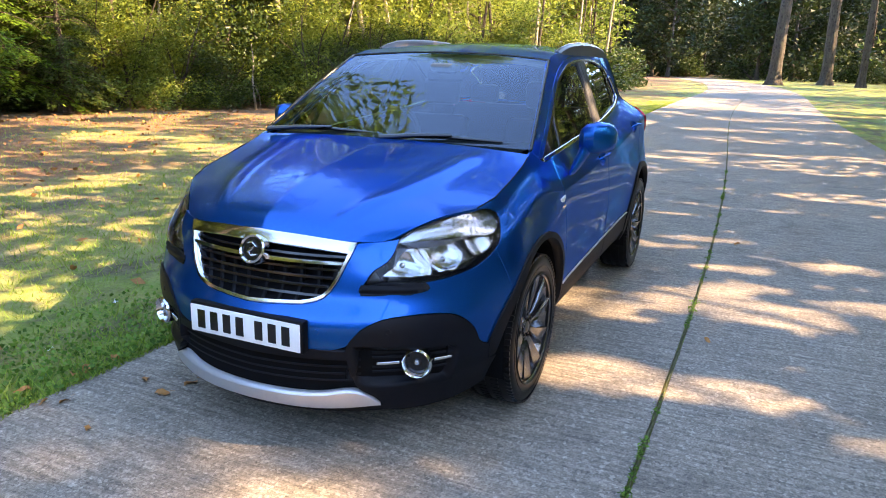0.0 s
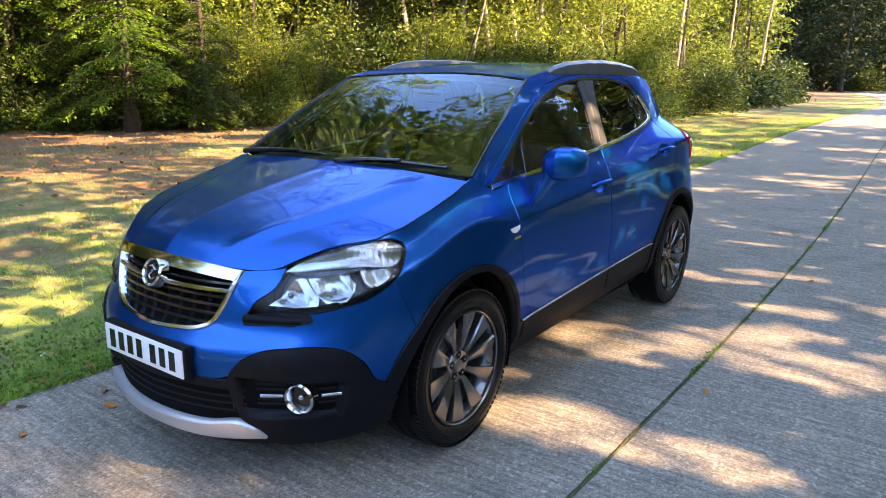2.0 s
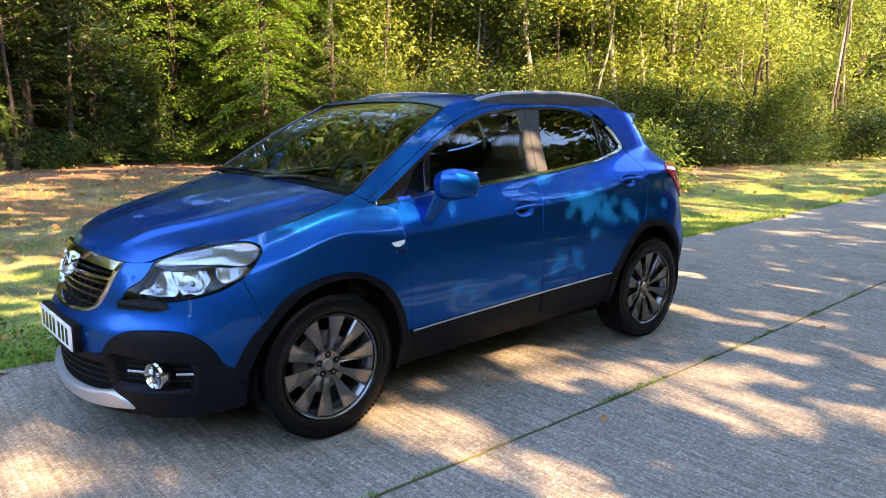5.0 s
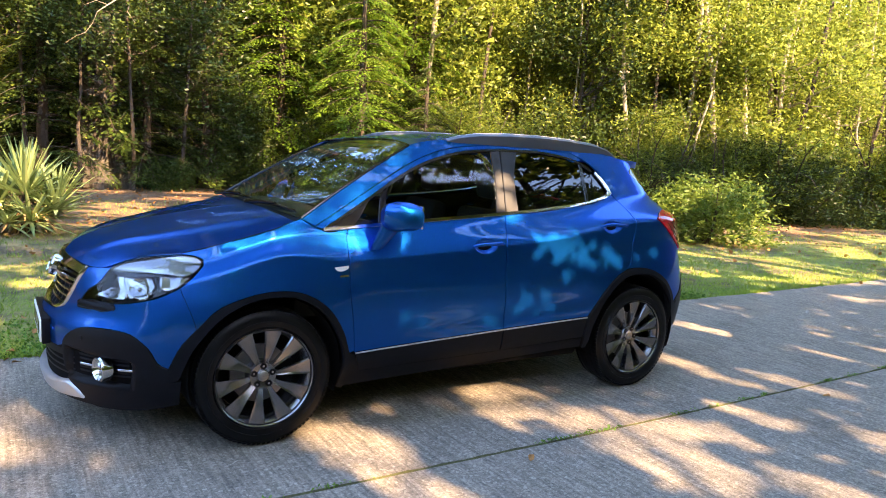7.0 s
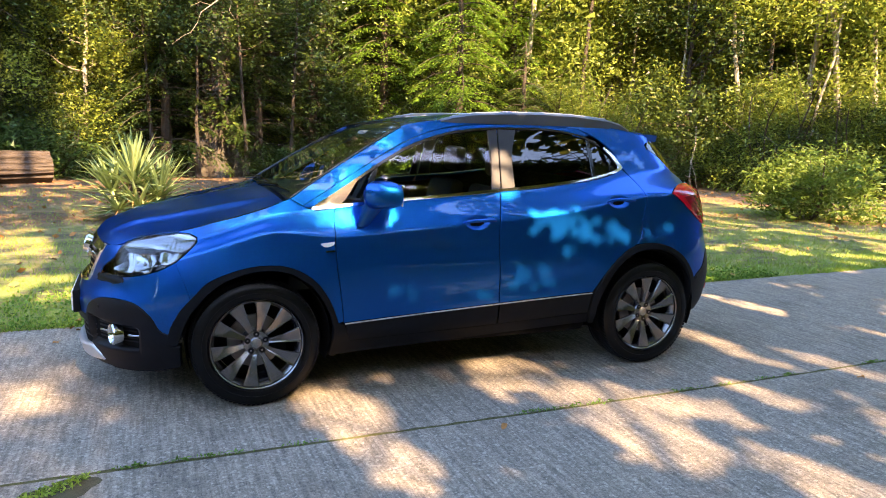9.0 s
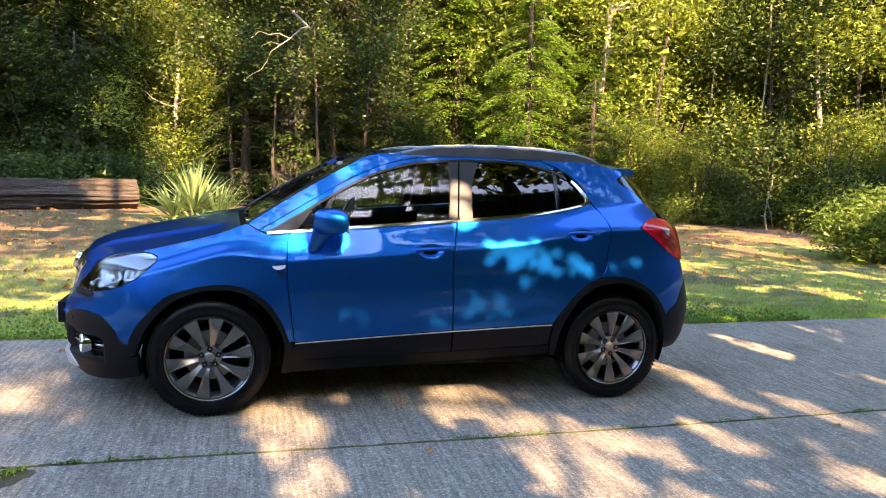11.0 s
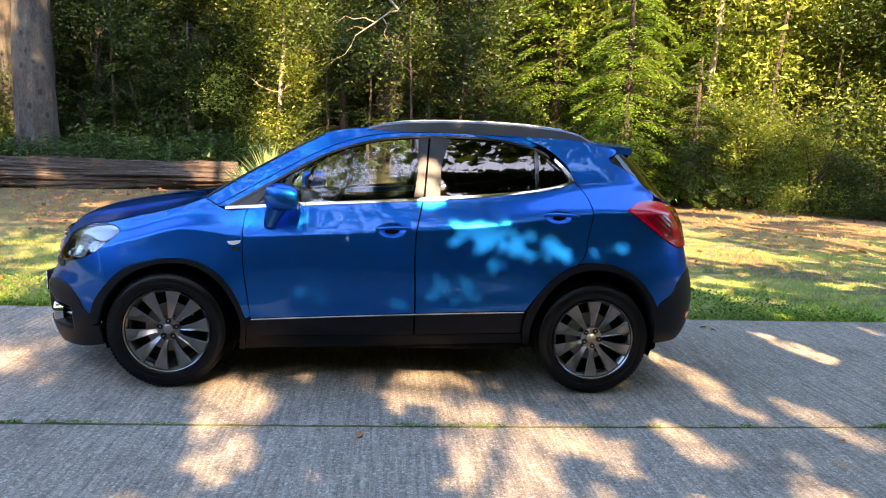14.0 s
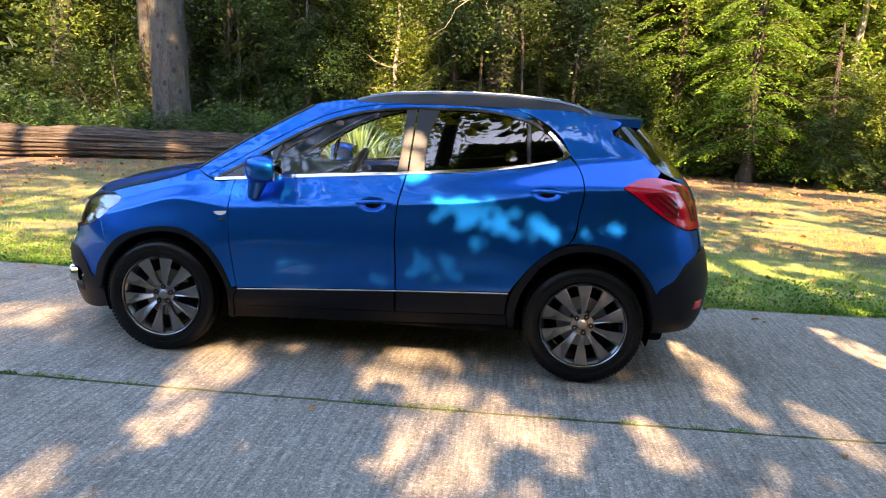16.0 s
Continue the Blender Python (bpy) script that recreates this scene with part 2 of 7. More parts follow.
def leaves_np(rng, centres, size, droop=0.0, aspect=0.5, fine=False):
    """Pointed leaves with their own tilt at each centre: verts and faces; fine: narrow-footed small ones."""
    n = len(centres)
    d = rng.normal(size=(n, 3))
    d[:, 2] = d[:, 2] * 0.5 - droop
    d /= np.linalg.norm(d, axis=1)[:, None]
    e = np.cross(d, rng.normal(size=(n, 3)))
    e /= np.linalg.norm(e, axis=1)[:, None]
    s = size * rng.uniform(0.6, 1.3, n)[:, None]
    if fine:
        v = np.stack([centres - d * s * 0.5 + e * s * aspect * 0.5, centres + d * s * 0.5, centres - d * s * 0.5 - e * s * aspect * 0.5], 1)
        return v.reshape(-1, 3), np.arange(n * 3).reshape(n, 3)
    v = np.stack([centres - d * s * 0.5, centres + e * s * aspect * 0.5, centres + d * s * 0.5, centres - e * s * aspect * 0.5], 1)
    f = np.arange(n * 4).reshape(n, 4)
    return v.reshape(-1, 3), f


def mesh_np(name, v, f, material, parent=None, label=""):
    me = bpy.data.meshes.new(name)
    me.vertices.add(len(v))
    me.vertices.foreach_set("co", np.asarray(v, dtype=np.float32).ravel())
    k = f.shape[1]
    me.loops.add(f.size)
    me.loops.foreach_set("vertex_index", f.astype(np.int32).ravel())
    me.polygons.add(len(f))
    me.polygons.foreach_set("loop_start", np.arange(0, f.size, k, dtype=np.int32))
    me.update(calc_edges=True)
    me.materials.append(material)
    ob = new(name, me)
    if parent:
        ob.parent = parent
    if label:
        ob["label"] = label
    return ob


def clumps(rng, blobs, per, spread):
    """Leaf centres in small bunches on the skin of each blob (centre, radii)."""
    out = []
    for c, r in blobs:
        vol = max(4, int(per * (r[0] * r[1] * r[2]) ** (2 / 3)))
        u = rng.normal(size=(vol, 3))
        u /= np.linalg.norm(u, axis=1)[:, None]
        rad = rng.uniform(0.55, 1.08, vol)[:, None]
        bunch = np.asarray(c) + u * rad * np.asarray(r)
        for b in bunch:
            k = rng.integers(5, 11)
            out.append(b + rng.normal(size=(k, 3)) * spread)
    return np.concatenate(out)

# ---- ground and road ----
def sheet(name, outline, z, depth, material, label, kind="structure", category="ground"):
    bm = bmesh.new()
    top = [bm.verts.new((x, y, z)) for x, y in outline]
    low = [bm.verts.new((x, y, z - depth)) for x, y in outline]
    bm.faces.new(top)
    for i in range(len(top)):
        j = (i + 1) % len(top)
        bm.faces.new((top[i], low[i], low[j], top[j]))
    return tagged(part(name, bm, material, smooth=False), label, category, kind=kind)


ground = link_mesh("ground", [(-400, -400, -0.012), (600, -400, -0.012), (600, 400, -0.012), (-400, 400, -0.012)], [(0, 1, 2, 3)], GROUND)
tagged(ground, "mown grass with dry patches and brown leaf litter", "ground", kind="structure")


def bend(x):
    """The road drifts gently aside, then swings away far off."""
    near = 0.0 if x < 0 else 1.3 * (1 - math.exp(-(x / 18) ** 2))
    return near if x < 38 else near + 0.0026 * (x - 38) ** 2


xs = [-40, -20, -8, -2, 0] + [1.5 * k for k in range(1, 27)] + [44, 50, 60, 66, 72, 78, 85, 92, 100, 108, 115, 130, 150]
road = tagged(new("road"), "grey brushed concrete lane in two strips of slabs", "road", kind="structure")
for y0, y1 in ((-1.425, 1.08), (-4.35, -1.447)):
    sl = sheet("slab", [(x, y0 + bend(x)) for x in xs] + [(x, y1 + bend(x)) for x in xs[::-1]], 0.0, 0.2, CONCRETE, "", category="")
    sl.parent = road
    del sl["kind"]

# ---- trees and plants ----
rng = np.random.default_rng(11)
SX, SY = math.cos(SUN_AZ) / math.tan(SUN_EL), math.sin(SUN_AZ) / math.tan(SUN_EL)   # how far light slants over a metre of height


def limb_bm(bm, p, d, length, r, depth):
    """A limb that bends and forks."""
    pts, rad = [Vector(p)], [r]
    d = Vector(d).normalized()
    n = 5 if depth else 3
    for i in range(n):
        d = (d + Vector(rng.normal(size=3)) * 0.16 + Vector((0, 0, 0.04))).normalized()
        pts.append(pts[-1] + d * length / n)
        rad.append(r * (1 - 0.75 * (i + 1) / n))
    tube_mesh(bm, pts, rad, 6 if depth else 3)
    if depth:
        for i in (2, 3, 4):
            side = (d + Vector(rng.normal(size=3)) * 0.8).normalized()
            limb_bm(bm, pts[i], side, length * 0.5, rad[i] * 0.6, depth - 1)
    return pts[-1]


def trunk_pts(x, y, h, r, lean, wob=0.04, n=10):
    pts, rad = [], []
    px, py = x, y
    for i in range(n + 1):
        t = i / n
        pts.append((px, py, -0.15 + t * h))
        rad.append(r * (1 + 0.7 * math.exp(-t * h / 0.45)) * (1 - 0.8 * t))
        px += lean[0] * h / n + rng.normal() * wob
        py += lean[1] * h / n + rng.normal() * wob
    return pts, rad


def tree(h, r, crown, bark, leaf, size, per, label, category="tree", lean=(0, 0), spread=0.22, limbs=6, low=0.3, name="tree", aspect=0.5, droop=0.1):
    """A tapered trunk with limbs and a crown of leaf bunches; crown: (radius, from, to) as shares of the height."""
    ob = tagged(new(name), label, category)
    bm = bmesh.new()
    pts, rad = trunk_pts(0, 0, h, r, lean)
    tube_mesh(bm, pts, rad, 10)
    part("trunk", bm, bark, ob)
    blobs = []
    bm = bmesh.new()
    for k in range(limbs):
        t = crown[1] + (crown[2] - crown[1]) * (k + rng.random()) / limbs
        i = min(len(pts) - 2, int(t * (len(pts) - 1)))
        a = rng.uniform(0, math.tau)
        reach = crown[0] * (1.1 - 0.5 * t) * rng.uniform(0.6, 1.1)
        end = limb_bm(bm, pts[i], (math.cos(a), math.sin(a), 0.35), reach, max(0.012, rad[i] * 0.45), 1)
        for _ in range(3):
            c = np.array(end) + rng.normal(size=3) * (0.5, 0.5, 0.4) * crown[0] * 0.5
            s = crown[0] * rng.uniform(0.25, 0.45)
            blobs.append((c, (s, s, s * 0.75)))
    tagged(part("branchwork", bm, bark, ob), kind="stuff")
    v, f = leaves_np(rng, clumps(rng, blobs, per * 1.3, spread), size * 0.86, droop, aspect, True)
    mesh_np("crown", v, f, leaf, ob)
    return ob


def shrub(w, h, leaf, size, per, label, n=12, category="bush", spread=0.13, aspect=0.45, name="bush", stems=5):
    """A shrub down to the ground: stems and leaf bunches in an uneven mound."""
    ob = tagged(new(name), label, category)
    bm = bmesh.new()
    for k in range(stems):
        a = rng.uniform(0, math.tau)
        limb_bm(bm, (rng.normal() * w * 0.12, rng.normal() * w * 0.12, -0.1), (math.cos(a) * 0.5, math.sin(a) * 0.5, 1), h * rng.uniform(0.6, 0.95), 0.03 + 0.006 * h, 1)
    tagged(part("stemwork", bm, BARK, ob), kind="stuff")
    blobs = []
    for k in range(n):
        t = rng.random()
        a = rng.uniform(0, math.tau)
        d = w * 0.5 * math.sqrt(rng.random()) * (1 - 0.45 * t)
        s = w * rng.uniform(0.16, 0.28)
        blobs.append(((d * math.cos(a), d * math.sin(a), max(s * 0.55, t * (h - s))), (s, s, s * 0.8)))
    v, f = leaves_np(rng, clumps(rng, blobs, per * 1.3, spread), size * 0.86, 0.15, aspect, True)
    v[:, 2] = np.maximum(v[:, 2], 0.01)
    mesh_np("crown", v, f, leaf, ob)
    return ob


def conifer(h, w, label, leaf):
    """A conifer with drooping feathery sprays in tiers."""
    ob = tagged(new("conifer"), label, "tree")
    bm = bmesh.new()
    pts, rad = trunk_pts(0, 0, h, 0.16, (0, 0), 0.02)
    tube_mesh(bm, pts, rad, 9)
    part("trunk", bm, BARK, ob)
    bm = bmesh.new()
    cen, dirs = [], []
    for k in range(int(h * 13)):
        z = 0.4 + (h - 0.6) * (k / (h * 13)) + rng.normal() * 0.1
        a = rng.uniform(0, math.tau)
        L = w * (1 - z / h) ** 0.7 * rng.uniform(0.7, 1.1) + 0.2
        prev = None
        line = []
        for i in range(7):
            t = i / 6
            line.append((math.cos(a) * L * t, math.sin(a) * L * t, z + 0.25 * L * t - 0.55 * L * t * t))
        tube_mesh(bm, line, [0.02 * (1 - 0.8 * i / 6) for i in range(7)], 4)
        m = int(200 * L)
        tt = rng.uniform(0.2, 1.05, m)
        off = rng.normal(size=m) * 0.26 * L * (1.15 - tt)
        px = math.cos(a) * L * tt - math.sin(a) * off
        py = math.sin(a) * L * tt + math.cos(a) * off
        pz = z + 0.25 * L * tt - 0.55 * L * tt ** 2 - np.abs(off) * 0.25 - rng.uniform(0, 0.1, m)
        cen.append(np.stack([px, py, pz], 1))
        dv = np.stack([math.cos(a) - math.sin(a) * np.sign(off) * 0.9, math.sin(a) + math.cos(a) * np.sign(off) * 0.9, -0.55 + rng.normal(size=m) * 0.2], 1)
        dirs.append(dv / np.linalg.norm(dv, axis=1)[:, None])
    tagged(part("branchwork", bm, BARK, ob), kind="stuff")
    c, d = np.concatenate(cen), np.concatenate(dirs)
    n = len(c)
    e = np.cross(d, np.array([0, 0, 1.0]) + rng.normal(size=(n, 3)) * 0.35)
    e /= np.linalg.norm(e, axis=1)[:, None]
    s = rng.uniform(0.06, 0.135, n)[:, None]
    v = np.stack([c, c + d * s * 0.5 + e * s * 0.20, c + d * s, c + d * s * 0.5 - e * s * 0.20], 1).reshape(-1, 3)
    v[:, 2] = np.maximum(v[:, 2], 0.02)
    mesh_np("crown", v, np.arange(n * 4).reshape(n, 4), leaf, ob)
    return ob


def place(ob, x, y, turn=0.0, scale=1.0, tall=1.0):
    return copy_thing(ob, pose(x, y, 0, 0, 0, turn) @ Matrix.Diagonal((scale, scale, scale * tall, 1)))


# masters, set down at their own first place
holly = [shrub(3.2, 3.0, LEAF_DARK, 0.115, 160, "dark evergreen shrub with glossy leaves at the wood's edge", 22), shrub(3.6, 2.4, LEAF_DARK, 0.13, 150, "dark spreading rhododendron at the wood's edge", 22, aspect=0.36), shrub(2.8, 3.6, LEAF_MID, 0.11, 160, "tall leafy green shrub at the wood's edge", 22)]
for o, (x, y) in zip(holly, ((-2.0, 18.0), (16.2, 11.5), (11.6, 14.6))):
    o.matrix_basis = pose(x, y, 0)
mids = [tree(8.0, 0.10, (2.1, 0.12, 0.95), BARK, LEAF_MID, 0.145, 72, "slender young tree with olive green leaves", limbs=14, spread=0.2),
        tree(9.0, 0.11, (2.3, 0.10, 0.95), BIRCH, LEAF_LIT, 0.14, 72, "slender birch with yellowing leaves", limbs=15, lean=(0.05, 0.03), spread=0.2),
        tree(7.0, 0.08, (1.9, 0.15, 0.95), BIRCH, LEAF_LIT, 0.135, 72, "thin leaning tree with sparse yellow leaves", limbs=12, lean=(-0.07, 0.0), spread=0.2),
        tree(8.5, 0.12, (2.2, 0.08, 0.95), BARK, LEAF_DARK, 0.15, 72, "dense tree with leaf colour darkened for shade", limbs=14, spread=0.2)]
for o, (x, y) in zip(mids, ((10.5, 18.5), (17.0, 15.5), (22.5, 12.0), (-5.0, 19.5))):
    o.matrix_basis = pose(x, y, 0)
far_mids = [tree(8.5, 0.11, (2.2, 0.10, 0.95), BARK, LEAF_MID, 0.34, 13, "olive green tree far along the lane", limbs=12, spread=0.25), tree(8.8, 0.11, (2.2, 0.10, 0.95), BARK, LEAF_LIT, 0.33, 13, "yellowing tree far along the lane", limbs=12, spread=0.25), tree(8.5, 0.11, (2.2, 0.08, 0.95), BARK, LEAF_DARK, 0.36, 13, "dark green tree far along the lane", limbs=12, spread=0.25)]
far_mids.append(tree(9.5, 0.12, (2.4, 0.06, 0.95), BARK, LEAF_DEEP, 0.36, 15, "dense tree at the lane's far bend, coloured dark for shade", limbs=14, spread=0.25))
far_shrub = shrub(3.2, 2.9, LEAF_DARK, 0.27, 32, "dark evergreen shrub far along the wood's edge", 18)
for o, (x, y) in zip(far_mids + [far_shrub], ((52.0, 13.5), (45.0, 11.0), (64.0, 18.0), (112.0, -4.0), (48.0, 9.2))):
    o.matrix_basis = pose(x, y, 0)
firs = [conifer(7.5, 2.2, "conifer with bright drooping sprays", LEAF_FIR), conifer(5.5, 1.9, "dark conifer with drooping sprays", LEAF_DARK)]
firs[0].matrix_basis = pose(8.0, 15.0, 0)
firs[1].matrix_basis = pose(4.2, 17.6, 0)
place(firs[0], 10.8, 17.2, 70, 1.1)
place(firs[0], 6.6, 18.3, 200, 1.15)
place(firs[1], -9.5, 18.6, 40, 1.3)
place(firs[1], 2.9, 19.8, 140, 1.5)
place(firs[1], 9.6, 14.2, 250, 0.75)

# the wood's edge: shrubs in an uneven row, then trees behind
EDGE = [(-24, 10.5), (-16, 13.2), (-11, 15.4), (-6, 16.4), (-2.5, 17.2), (3, 18.0), (7, 15.6), (10.5, 14.6), (14.5, 11.6), (17.5, 9.2), (20, 8.2), (24, 7.4), (30, 6.9), (36, 6.6), (44, 7.0), (52, 8.5), (60, 11.0), (70, 15.0), (82, 22.0)]


def edge_at(s):
    """A place along the wood's edge (0..1) and the way into the wood."""
    i = min(len(EDGE) - 2, int(s * (len(EDGE) - 1)))
    t = s * (len(EDGE) - 1) - i
    (a, b), (c, d) = EDGE[i], EDGE[i + 1]
    n = Vector((-(d - b), c - a)).normalized()
    return a + (c - a) * t, b + (d - b) * t, n


for k in range(52):
    x, y, n = edge_at((k + rng.uniform(0.2, 0.8)) / 52)
    d = rng.uniform(0.2, 1.6)
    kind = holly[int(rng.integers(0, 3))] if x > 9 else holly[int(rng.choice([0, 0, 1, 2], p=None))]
    # the left wood's shade is put in by darker leaved shrubs
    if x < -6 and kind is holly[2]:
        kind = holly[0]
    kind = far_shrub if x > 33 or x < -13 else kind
    place(kind, x + n.x * d, y + n.y * d, rng.uniform(0, 360), rng.uniform(0.75, 1.15), rng.uniform(0.8, 1.2))
for row, (depth, num) in enumerate(((3.2, 40), (6.5, 36))):
    for k in range(num):
        x, y, n = edge_at((k + rng.uniform(0.1, 0.9)) / num)
        d = depth + rng.uniform(-1.2, 1.4)
        # leaf colour carries sun on the right and shade on the left
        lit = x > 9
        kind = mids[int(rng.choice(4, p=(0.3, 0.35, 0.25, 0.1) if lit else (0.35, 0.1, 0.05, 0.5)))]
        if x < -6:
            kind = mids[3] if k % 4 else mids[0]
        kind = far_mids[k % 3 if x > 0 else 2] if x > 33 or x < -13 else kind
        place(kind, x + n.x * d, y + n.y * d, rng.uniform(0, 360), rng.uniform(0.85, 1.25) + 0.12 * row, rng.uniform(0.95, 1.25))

# taller trees deep in the wood
talls = [tree(21, 0.2, (4.2, 0.25, 0.97), BARK, LEAF_MID, 0.38, 8, "tall woodland tree with olive green crown", limbs=24, spread=0.34), tree(23, 0.2, (4.0, 0.25, 0.97), BARK, LEAF_LIT, 0.36, 8, "tall woodland tree with yellowing crown", limbs=24, spread=0.34)]
talls[0].matrix_basis = pose(-1.0, 24.0, 0)
talls[1].matrix_basis = pose(14.0, 21.0, 0)
for k in range(28):
    x, y, n = edge_at((k + rng.uniform(0.1, 0.9)) / 28)
    d = rng.uniform(6, 12)
    place(talls[int(rng.random() < (0.6 if x > 6 else 0.15))], x + n.x * d, y + n.y * d, rng.uniform(0, 360), rng.uniform(0.85, 1.15), rng.choice((0.5, 0.65, 0.85, 1.1)) if 4 < x < 20 else 1.0)
for x, y, s in ((0.0, 16.6, 1.05), (2.5, 16.9, 0.95), (1.0, 18.2, 1.6), (-5.2, 18.0, 1.5), (-4.4, 16.6, 0.85), (-6.1, 17.0, 0.95), (-3.4, 17.4, 0.7)):
    place(firs[1], x, y, rng.uniform(0, 360), s)

# tall crowns close behind the wood's edge, and shrubs on the verge opposite the car
highs = [tree(25, 0.26, (4.6, 0.42, 0.97), BARK, LEAF_MID, 0.38, 20, "very tall oak with a high olive green crown", limbs=26, spread=0.3), tree(24, 0.24, (4.4, 0.45, 0.97), BARK, LEAF_BRIGHT, 0.38, 20, "very tall beech with a high fresh green crown", limbs=26, spread=0.3)]
highs[0].matrix_basis = pose(-3.2, 20.0, 0)
highs[1].matrix_basis = pose(5.6, 21.0, 0) @ Matrix.Scale(1.45, 4)
for k, (x, y) in enumerate(((3.4, 20.5), (27.0, 11.6), (-9.0, 20.5), (38.0, 10.8))):
    place(highs[k % 2], x, y, 80 * k, (1.25, 0.95, 0.95, 0.95)[k])
for k in range(11):
    place(holly[(0, 1, 0, 1)[k % 4]], -13 + 2.5 * k + rng.normal() * 0.4, -9.3 - rng.random() * 1.2, rng.uniform(0, 360), rng.uniform(0.9, 1.2), rng.uniform(0.7, 0.95))

# pale thin trunks that stand in the wood
for k in range(48):
    x, y, n = edge_at(0.40 + 0.50 * (k + rng.random()) / 48)
    d = rng.uniform(0.9, 5.0)
    bm = bmesh.new()
    pts, rad = trunk_pts(0, 0, rng.uniform(10, 16), rng.uniform(0.045, 0.11), (rng.normal() * 0.085, rng.normal() * 0.04), 0.10)
    tube_mesh(bm, pts, rad, 8)
    st = tagged(part("bare_tree", bm, BIRCH if k % 2 else BARK), "tall thin bare tree standing in the wood", "tree", "thin trees in the wood")
    st.matrix_basis = pose(x + n.x * d, y + n.y * d, 0)


def big_trunk(x, y, r, h, label, lean=(0, 0), turn=0):
    """A thick trunk with ridged bark and a spread foot."""
    bm = bmesh.new()
    rings = []
    n, sides = 40, 40
    for i in range(n + 1):
        t = i / n
        z = -0.1 + h * t
        ring = []
        for k in range(sides):
            a = k * math.tau / sides
            ridge = 0.05 * noise.noise((math.cos(a) * 5, math.sin(a) * 5, z * 0.8 + x)) + 0.025 * noise.noise((math.cos(a) * 14, math.sin(a) * 14, z * 2.5))
            foot = (0.45 if x != 1.3 else 0.75) * math.exp(-z / (0.45 if x != 1.3 else 0.9)) * (1 + 0.5 * math.cos(a * 5 + x))
            rr = r * (1 - 0.5 * t) * (1 + foot) + ridge * (0.6 + r)
            ring.append(bm.verts.new((lean[0] * z + rr * math.cos(a), lean[1] * z + rr * math.sin(a), z)))
        rings.append(ring)
    for p, q in zip(rings, rings[1:]):
        for k in range(sides):
            bm.faces.new((p[k], p[(k + 1) % sides], q[(k + 1) % sides], q[k]))
    ob = tagged(new("tree"), label, "tree")
    ob.matrix_basis = pose(x, y, 0)
    part("trunk", bm, OLDBARK, ob)
    bm = bmesh.new()
    blobs = []
    for k in range(9):
        a = rng.uniform(0, math.tau)
        z = h * rng.uniform(0.55, 0.98)
        end = limb_bm(bm, (lean[0] * z, lean[1] * z, z), (math.cos(a), math.sin(a), 0.3), h * 0.22, 0.09, 1)
        for _ in range(3):
            blobs.append((np.array(end) + rng.normal(size=3) * 1.0, (1.3, 1.3, 0.9)))
    tagged(part("branchwork", bm, BARK, ob), kind="stuff")
    v, f = leaves_np(rng, clumps(rng, blobs, 30, 0.28), 0.24, 0.1)
    mesh_np("crown", v, f, LEAF_DARK, ob)
    return ob


old = big_trunk(1.3, 16.9, 0.46, 16, "thick old tree with ridged brown bark")
big_trunk(-8.0, 15.3, 0.52, 18, "huge straight pine with grey brown bark", (-0.02, 0))
big_trunk(-9.1, 16.6, 0.36, 15, "leaning brown tree beside the huge pine", (-0.07, 0.02))
big_trunk(-12.8, 17.6, 0.40, 15, "brown tree standing in the shaded wood")
big_trunk(72, -1.0, 0.55, 22, "massive straight pine on the far verge", (0.0, -0.03))
big_trunk(80, -5.7, 0.55, 22, "massive pine on the shaded far verge", (0.0, 0.02))
big_trunk(74, -8.3, 0.32, 20, "tall pine on the shaded far verge")

place(mids[1], -2.1, 17.8, 30, 0.8)
place(mids[2], -1.5, 18.6, 130, 0.9)
# dark leafy saplings that hide the old tree's upper trunk
sap = tree(8.5, 0.05, (1.7, 0.36, 0.97), BARK, LEAF_DARK, 0.12, 72, "slender dark leafed sapling in front of the old tree", limbs=16, spread=0.2)
sap.matrix_basis = pose(0.75, 15.9, 0)
for x, y, s in ((2.0, 16.0, 1.05), (-0.4, 16.4, 1.1), (3.4, 16.6, 1.1), (-6.4, 16.4, 1.0)):
    place(sap, x, y, rng.uniform(0, 360), s)

# the pale dead limb of the old tree, and a fallen dead branch by the shrubs
bm = bmesh.new()
tube_mesh(bm, [(0, -0.2, 5.6), (-0.1, -2.0, 5.2), (0.2, -3.6, 4.6), (-0.05, -4.9, 4.35), (-0.35, -5.9, 3.95), (-0.75, -6.3, 3.6)], [0.05, 0.036, 0.026, 0.020, 0.014, 0.007], 7)
tube_mesh(bm, [(-0.05, -4.9, 4.35), (0.14, -5.3, 4.30), (0.25, -5.6, 4.46), (0.34, -5.9, 4.48), (0.45, -6.2, 4.7)], [0.020, 0.016, 0.013, 0.009, 0.005], 6)
tube_mesh(bm, [(-0.35, -5.9, 3.95), (-0.58, -5.95, 4.03), (-0.8, -6.0, 3.98), (-0.98, -6.1, 4.02), (-1.15, -6.2, 3.85)], [0.014, 0.011, 0.009, 0.006, 0.003], 6)
tube_mesh(bm, [(-0.75, -6.3, 3.6), (-0.82, -6.35, 3.4), (-0.95, -6.4, 3.2), (-1.10, -6.42, 3.12), (-1.3, -6.45, 2.95)], [0.008, 0.006, 0.005, 0.004, 0.002], 5)
tube_mesh(bm, [(-0.2, -5.4, 4.15), (-0.1, -5.6, 3.95), (-0.16, -5.75, 3.75), (-0.05, -5.9, 3.55)], [0.008, 0.006, 0.004, 0.002], 5)
tube_mesh(bm, [(-0.55, -6.1, 3.78), (-0.75, -6.12, 3.82), (-0.95, -6.2, 3.70)], [0.007, 0.005, 0.002], 5)
